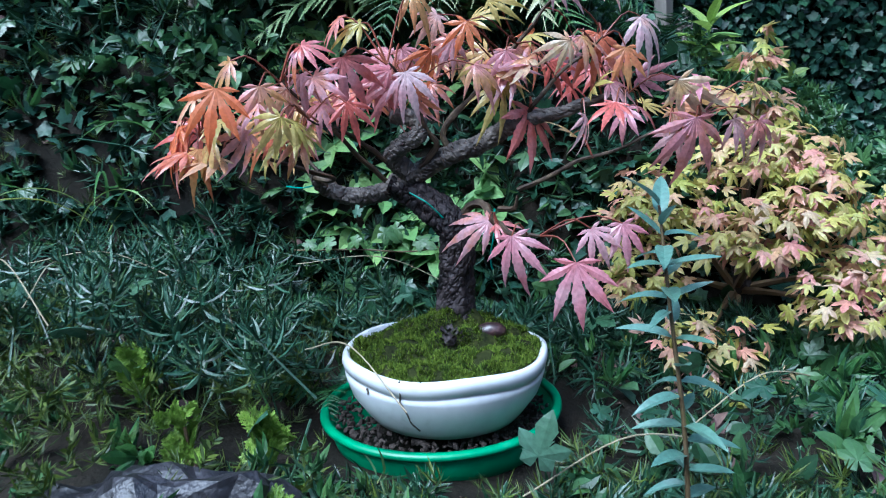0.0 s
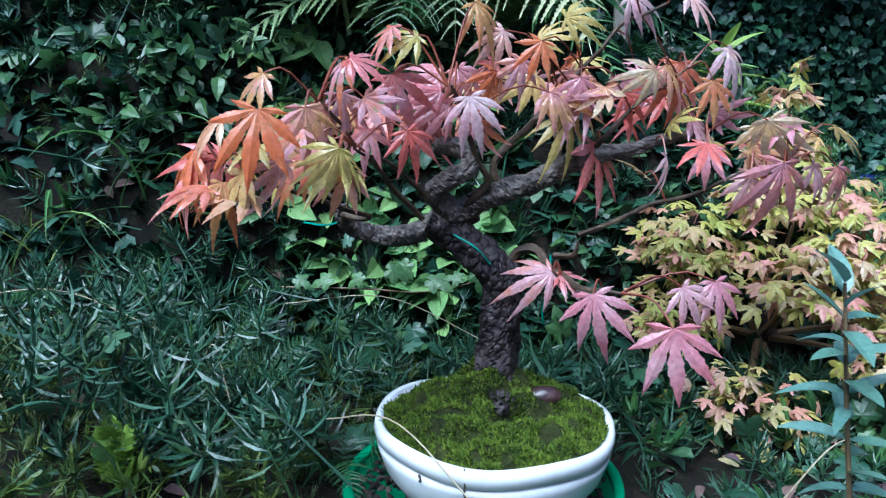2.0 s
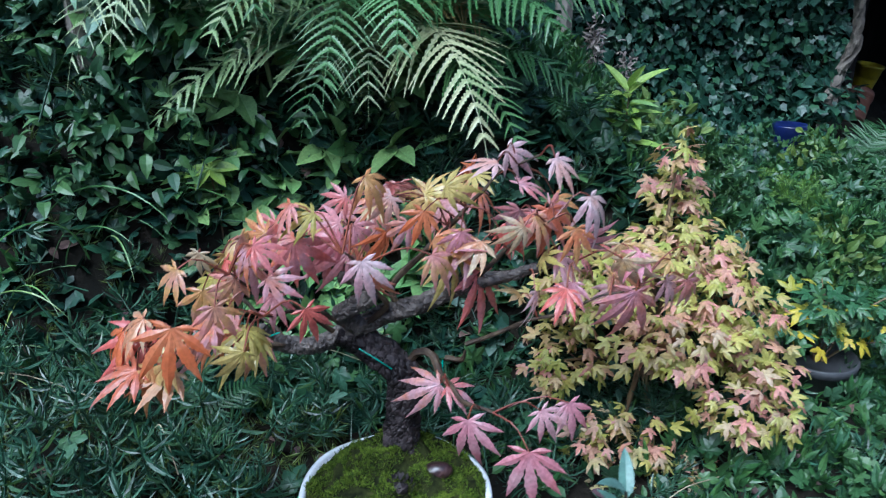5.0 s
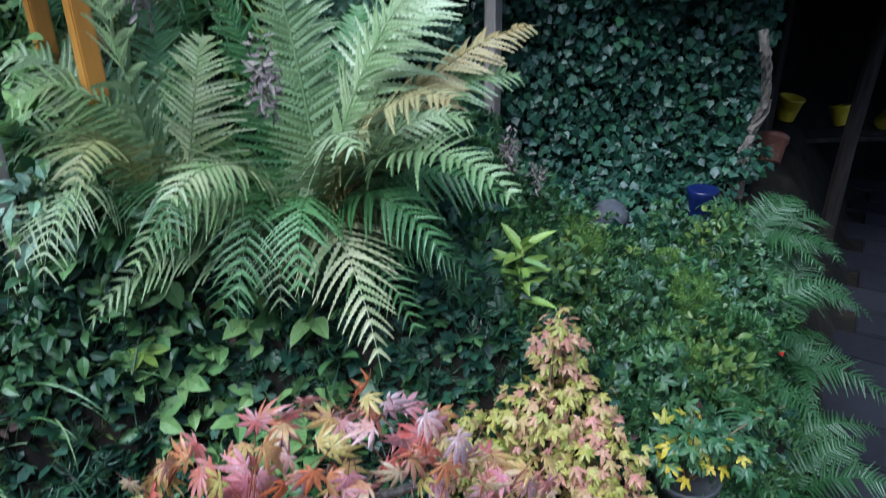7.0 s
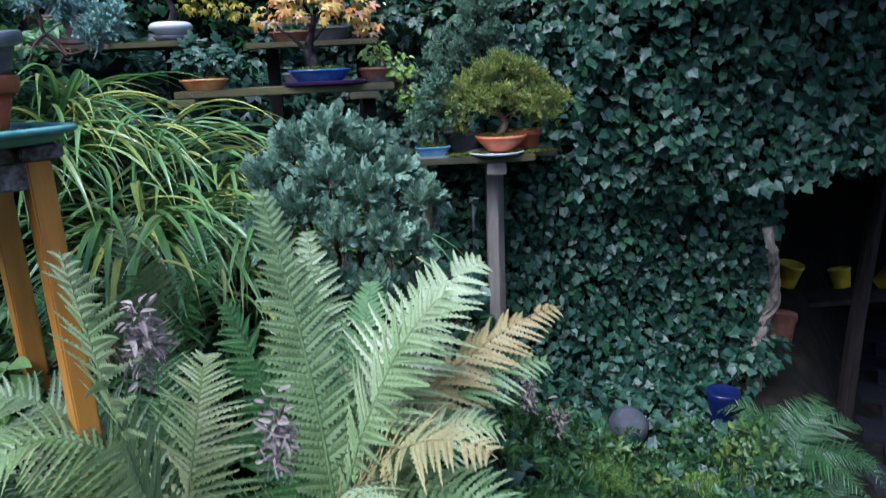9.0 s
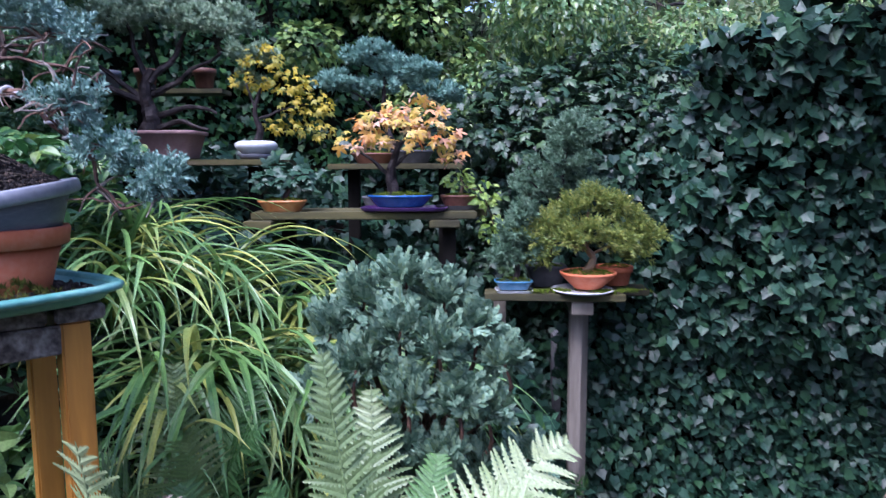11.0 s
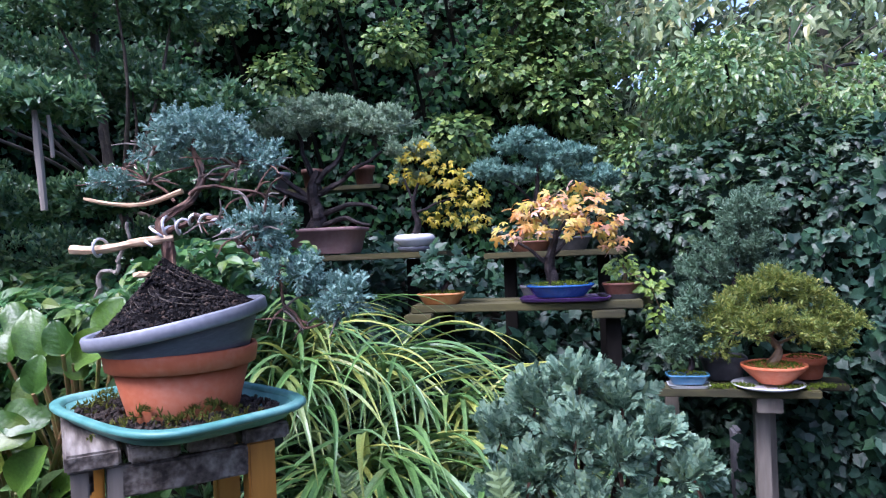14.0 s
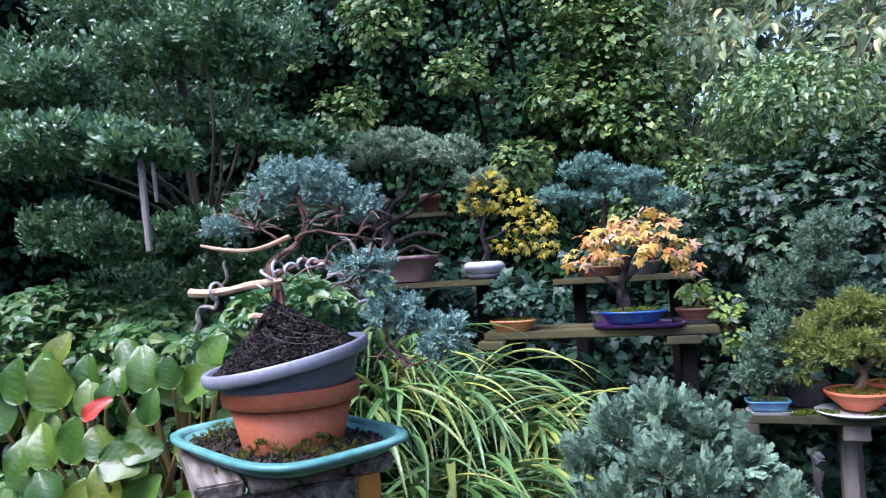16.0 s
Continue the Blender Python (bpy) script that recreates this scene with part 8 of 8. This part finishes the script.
# ---- right side: shed, stem, pots, path ----
gs = bend([(1.71, 2.08, 0.3), (1.735, 2.1, 0.4), (1.765, 2.08, 0.52), (1.74, 2.05, 0.64), (1.68, 1.99, 0.77), (1.66, 2.0, 0.86)], 30)
stem = thing("ivy_vine", "thick grey woody ivy trunk climbing the wall", "ivy")
shape("woody_stem", tube(np.concatenate([[(1.7, 2.07, floor_at(1.7, 2.07) - 0.03)], gs]), np.linspace(0.026, 0.017, 31), 12, 0.6), M_bark_grey, stem)
wall_l = shape("wall_north", moved(plank(1.2, 0.1, 1.3, 0.01), pose(1.15, 2.5, 0.3)), M_stone)
tagged(wall_l, "old stone garden wall under the ivy", "wall", kind="structure")
shed = thing("open_shed", "open timber shed with leaning posts, boarding darkened for shade", "shed")
# Boarding colour includes the shade of the shed's inside.
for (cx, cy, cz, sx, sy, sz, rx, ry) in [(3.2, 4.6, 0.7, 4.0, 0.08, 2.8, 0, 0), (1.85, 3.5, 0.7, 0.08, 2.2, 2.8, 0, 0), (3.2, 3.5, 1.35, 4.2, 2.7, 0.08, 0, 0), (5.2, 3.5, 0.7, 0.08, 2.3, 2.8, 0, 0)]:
    shape("boarding", moved(plank(sx, sy, sz, 0.01), pose(cx, cy, cz, rx, ry, 0)), M_timber_shade, shed)
for (x, y, lean) in [(2.55, 2.6, 3), (2.3, 3.0, 0)]:
    shape("post", moved(tube([(0, 0, -0.75), (0.02, 0, -0.65), (0.0, 0, 0), (0.01, 0, 1.9)], [0.06, 0.045, 0.04, 0.04], 10, 0.4), pose(x, y, 0.15, 0, lean, 0)), M_dark_wood, shed)

leafy_mounds("ivy_clump", "ivy spilling over the foot of the wall", "ivy", [(1.62, 1.98, 0.3, 0.1), (1.52, 1.94, 0.2, 0.09), (1.36, 1.9, 0.2, 0.08), (1.2, 1.92, 0.16, 0.1), (1.76, 2.06, 0.3, 0.08), (0.92, 1.95, 0.2, 0.1)], T_ivy_small, 0.036, M_ivy, 47, 420)

# ---- slab path ----
g_p = np.random.default_rng(17)
path_bed = shape("path", moved(plank(1.1, 4.4, 0.08, 0.01), pose(2.93, 2.1, -0.655, 0, 0, -35)), M_soil)
tagged(path_bed, "garden path of dark uneven slate slabs", "path", kind="structure")
slab_meshes = []
for k in range(5):
    me = tri_mesh("slab", *plank(0.375 - 0.012 * k, 0.25, 0.05, 0.008, 0.004, k))
    me.materials.append(M_brick)
    slab_meshes.append(me)
turn = Euler((0, 0, radians(-35)))
for i in range(-8, 9):
    for j in range(-1, 2):
        o = Vector((j * 0.385 + (0.17 if i % 2 else 0), i * 0.262, 0))
        o.rotate(turn)
        ob = new("slab", slab_meshes[int(g_p.integers(0, 5))])
        ob.parent = path_bed
        ob.matrix_local = Matrix.LocRotScale((2.93 + o.x, 2.1 + o.y, -0.612 + g_p.uniform(-0.006, 0.006)), Euler((g_p.normal(0, 0.015), g_p.normal(0, 0.015), radians(-35) + g_p.normal(0, 0.015))), None)


# ---- pots and stones under the ivy ----
red = thing("terracotta_pot", "terracotta pot lying in the shade by the ivy trunk", "plant pot", at=(2.1, 2.55, floor_at(2.1, 2.55) + 0.06))
red.rotation_euler = (radians(-35), radians(20), 0)
shape("pot_body", lathe([(0, -0.08), (0.05, -0.08), (0.055, -0.075), (0.075, 0.04), (0.082, 0.041), (0.085, 0.07), (0.08, 0.071), (0.073, 0.055), (0.0, 0.03)], 40), M_brown_pot, red, shade=True)
blue = thing("glazed_pot", "dark blue glazed pot half hidden under the ivy", "plant pot", at=(1.43, 1.83, max(0.1, floor_at(1.43, 1.83) - 0.03)))
shape("pot_body", lathe([(0, 0.0), (0.04, 0.0), (0.045, 0.02), (0.058, 0.12), (0.065, 0.15), (0.061, 0.155), (0.055, 0.15), (0.0, 0.13)], 40), M_blue_deep, blue, shade=True)
orb = thing("stone_ball", "grey round stone under the ivy", "stone", at=(1.034, 1.79, floor_at(1.034, 1.79) + 0.055))
bm = bmesh.new()
bmesh.ops.create_icosphere(bm, subdivisions=3, radius=0.075)
for v in bm.verts:
    v.co *= 1 + 0.08 * noise.noise(v.co * 14)
shape("stone_body", from_bm(bm), M_orb, orb, shade=True)
for k, (x, y, z, r_, tilt) in enumerate([(2.54, 3.2, 0.24, 0.07, 20), (2.95, 3.3, 0.16, 0.06, -30), (3.35, 3.4, 0.1, 0.07, 80)]):
    yp = thing("plastic_pot", "yellow plastic flower pot hanging in the dark shed", "plant pot", "yellow pots", at=(x, y, z))
    yp.rotation_euler = (radians(tilt * 0.4), radians(tilt * 0.3), 0)
    shape("pot_body", lathe([(0, -r_), (r_ * 0.72, -r_), (r_ * 0.75, -r_ * 0.9), (r_, r_ * 0.8), (r_ * 1.08, r_ * 0.82), (r_ * 1.08, r_), (r_ * 0.98, r_), (r_ * 0.9, 0), (0, 0)], 32), M_yellow_pl, yp, shade=True)
shelf_b = thing("shed_shelf", "dark plank shelf inside the shed", "shelf")
shape("board", moved(plank(1.8, 0.25, 0.03), pose(2.95, 3.35, 0.02)), M_dark_wood, shelf_b)
for x in (2.3, 3.6):
    shape("leg", moved(plank(0.05, 0.05, 0.8), pose(x, 3.35, -0.4)), M_dark_wood, shelf_b)

# plain unseen walls added to close the garden behind the viewer and block low skylight
for nm, sx, sy, x, y in (("shade_wall_south", 16.0, 0.3, 0.0, -5.2), ("shade_wall_west", 0.3, 9.0, -4.2, 1.0), ("shade_wall_east", 0.3, 5.6, 3.7, -1.2)):
    tagged(shape(nm, moved(plank(sx, sy, 4.4, 0.02), pose(x, y, 1.2)), M_stone), "plain unseen wall added to close the garden and block low light", "wall", kind="structure")

ivy_sheet("ivy_hedge", "dark ivy hedge closing the garden beyond the box tree", (-2.9, 3.4, 0.6), (0.1, -3.2, 0), (0, 0, 3.4), 9000, 0.045, M_ivy_far, 6, 0.25, face=(1, -0.1, 0))

# ---- far trees ----
g_f = np.random.default_rng(123)
T_far = [simple_leaf(0.42, d, 0.2, 4, 1.3) for d in (0.1, 0.35, 0.6)]
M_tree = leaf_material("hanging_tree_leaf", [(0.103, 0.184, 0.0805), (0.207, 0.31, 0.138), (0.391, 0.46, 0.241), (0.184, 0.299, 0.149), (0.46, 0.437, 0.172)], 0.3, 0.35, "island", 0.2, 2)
# Darker copy of the tree leaf: shade behind the crown is in its colour.
M_tree_shade = leaf_material("shaded_tree_leaf", [(0.03, 0.065, 0.03), (0.07, 0.115, 0.05), (0.12, 0.16, 0.075)], 0.38, 0.25, "island", 0.2, 2)


def hanging_tree(label, x, y, top, box_, n, seed, material, size):
    """A tree whose long shoots droop sideways, set with hanging pointed leaves; box_ spans its crown."""
    ob = thing("tree", label, "tree")
    g = np.random.default_rng(seed)
    b = floor_at(min(6, x), min(8, y)) - 0.1
    shape("trunk", tube(bend([(x, y, b), (x + 0.1, y, b + 1.2), (x, y, top * 0.6), (x + 0.2, y, top)], 24), np.linspace(0.07, 0.02, 24), 9, 0.3, seed), M_bark_grey, ob)
    x0, x1, y0, y1, z0, z1 = box_
    geos = []
    for i in range(n):
        st = np.array([g.uniform(x0, x1), g.uniform(y0, y1), g.uniform(z0, z1)])
        d = unit(np.array([g.normal(-0.6, 0.45), g.normal(-0.25, 0.25), g.uniform(-0.55, 0.1)]))
        L = g.uniform(0.45, 0.95)
        line = bend([st, st + d * L * 0.5 + np.array([0, 0, 0.04]), st + d * L + np.array([0, 0, -0.22 * L])], 14)
        if i % 2 == 0:
            shape("branch", tube(line, np.linspace(0.009, 0.003, 14), 5, 0.2), M_bark_grey, ob)
        k = int(95 * L)
        u = g.uniform(0.05, 1, k)
        p = line[(u * 13).astype(int)] + g.normal(0, 0.05, (k, 3)) + np.array([0, 0, -0.02])
        geos.append(inst(T_far, p, jitter(np.tile([0, -0.75, 0.6], (k, 1)), 0.45, g), jitter(np.tile(d * 0.6 + np.array([0, -0.1, -0.45]), (k, 1)), 0.6, g), size * g.uniform(0.6, 1.25, k), g))
    tagged(shape("crown", join(geos), material, ob), kind="stuff")
    return ob


# Filler tree in the shade colours, so gaps in the pale crown stay dark.
hanging_tree("filler broadleaf tree in shade-dark leaf colours at the garden's far side", 2.2, 6.0, 4.6, (-0.6, 5.0, 5.4, 6.4, 1.6, 3.9), 230, 7, M_tree_shade, 0.11)
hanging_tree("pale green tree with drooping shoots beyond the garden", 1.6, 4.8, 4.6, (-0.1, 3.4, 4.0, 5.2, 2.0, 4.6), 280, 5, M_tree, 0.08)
hanging_tree("broadleaf tree beyond the ivy", 4.0, 5.4, 4.0, (2.6, 5.4, 4.4, 5.6, 1.6, 4.2), 90, 6, M_tree, 0.09)
dead = thing("dead_branch", "dark bare branch reaching out of the far tree", "branch")
shape("limb", tube(gnarl(bend([(1.95, 3.9, 2.72), (1.75, 3.85, 2.68), (1.55, 3.8, 2.6), (1.35, 3.75, 2.55)], 24), 0.03, 6), np.linspace(0.022, 0.008, 24), 7, 0.4), M_bark, dead)
ivy_sheet("far_hedge", "far bank of trees in leaf colours darkened for shade", (-2.0, 7.2, 0.8), (10.0, -0.5, -0.5), (0, 0.4, 2.5), 12000, 0.12, M_tree_shade, 9, 0.6, templates=T_far)
# Lighter ivy colours stand for the light falling on the hedge's hanging masses.
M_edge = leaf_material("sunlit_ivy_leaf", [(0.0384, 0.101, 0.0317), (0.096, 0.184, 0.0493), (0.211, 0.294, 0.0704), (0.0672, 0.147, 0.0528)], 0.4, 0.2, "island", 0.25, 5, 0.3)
leafy_mounds("ivy_edge", "hanging ivy masses, coloured as lit, at the end of the dark hedge", "ivy", [(-0.23, 3.35, 2.91, 0.17), (-0.14, 3.35, 2.66, 0.17), (-0.33, 3.35, 2.65, 0.17), (-0.20, 3.35, 2.43, 0.17), (-0.08, 3.35, 2.95, 0.17), (-0.12, 3.42, 3.4, 0.24), (0.02, 3.4, 3.1, 0.2), (-0.05, 3.36, 2.85, 0.22), (0.12, 3.4, 2.62, 0.18), (0.0, 3.35, 2.4, 0.22), (0.15, 3.36, 2.2, 0.17), (-0.02, 3.3, 2.0, 0.2), (-0.32, 3.32, 3.1, 0.2), (-0.38, 3.3, 2.6, 0.18), (-0.75, 3.25, 3.3, 0.22), (-0.9, 3.2, 2.75, 0.18), (-1.3, 3.15, 3.1, 0.22), (-1.5, 3.1, 2.6, 0.18), (-0.6, 3.25, 2.25, 0.18), (-1.9, 3.1, 3.0, 0.22)], T_ivy_small, 0.032, M_edge, 46, 640)
leafy_mounds("laurel_hedge", "glossy yellow-green hedge beyond the ivy", "hedge", [(float(x), float(y), float(z), float(r)) for x, y, z, r in zip(g_f.uniform(0.1, 2.7, 44), g_f.uniform(3.0, 3.8, 44), g_f.uniform(1.75, 2.5, 44), g_f.uniform(0.14, 0.3, 44))], T_oval, 0.036, M_laurel, 45, 680)
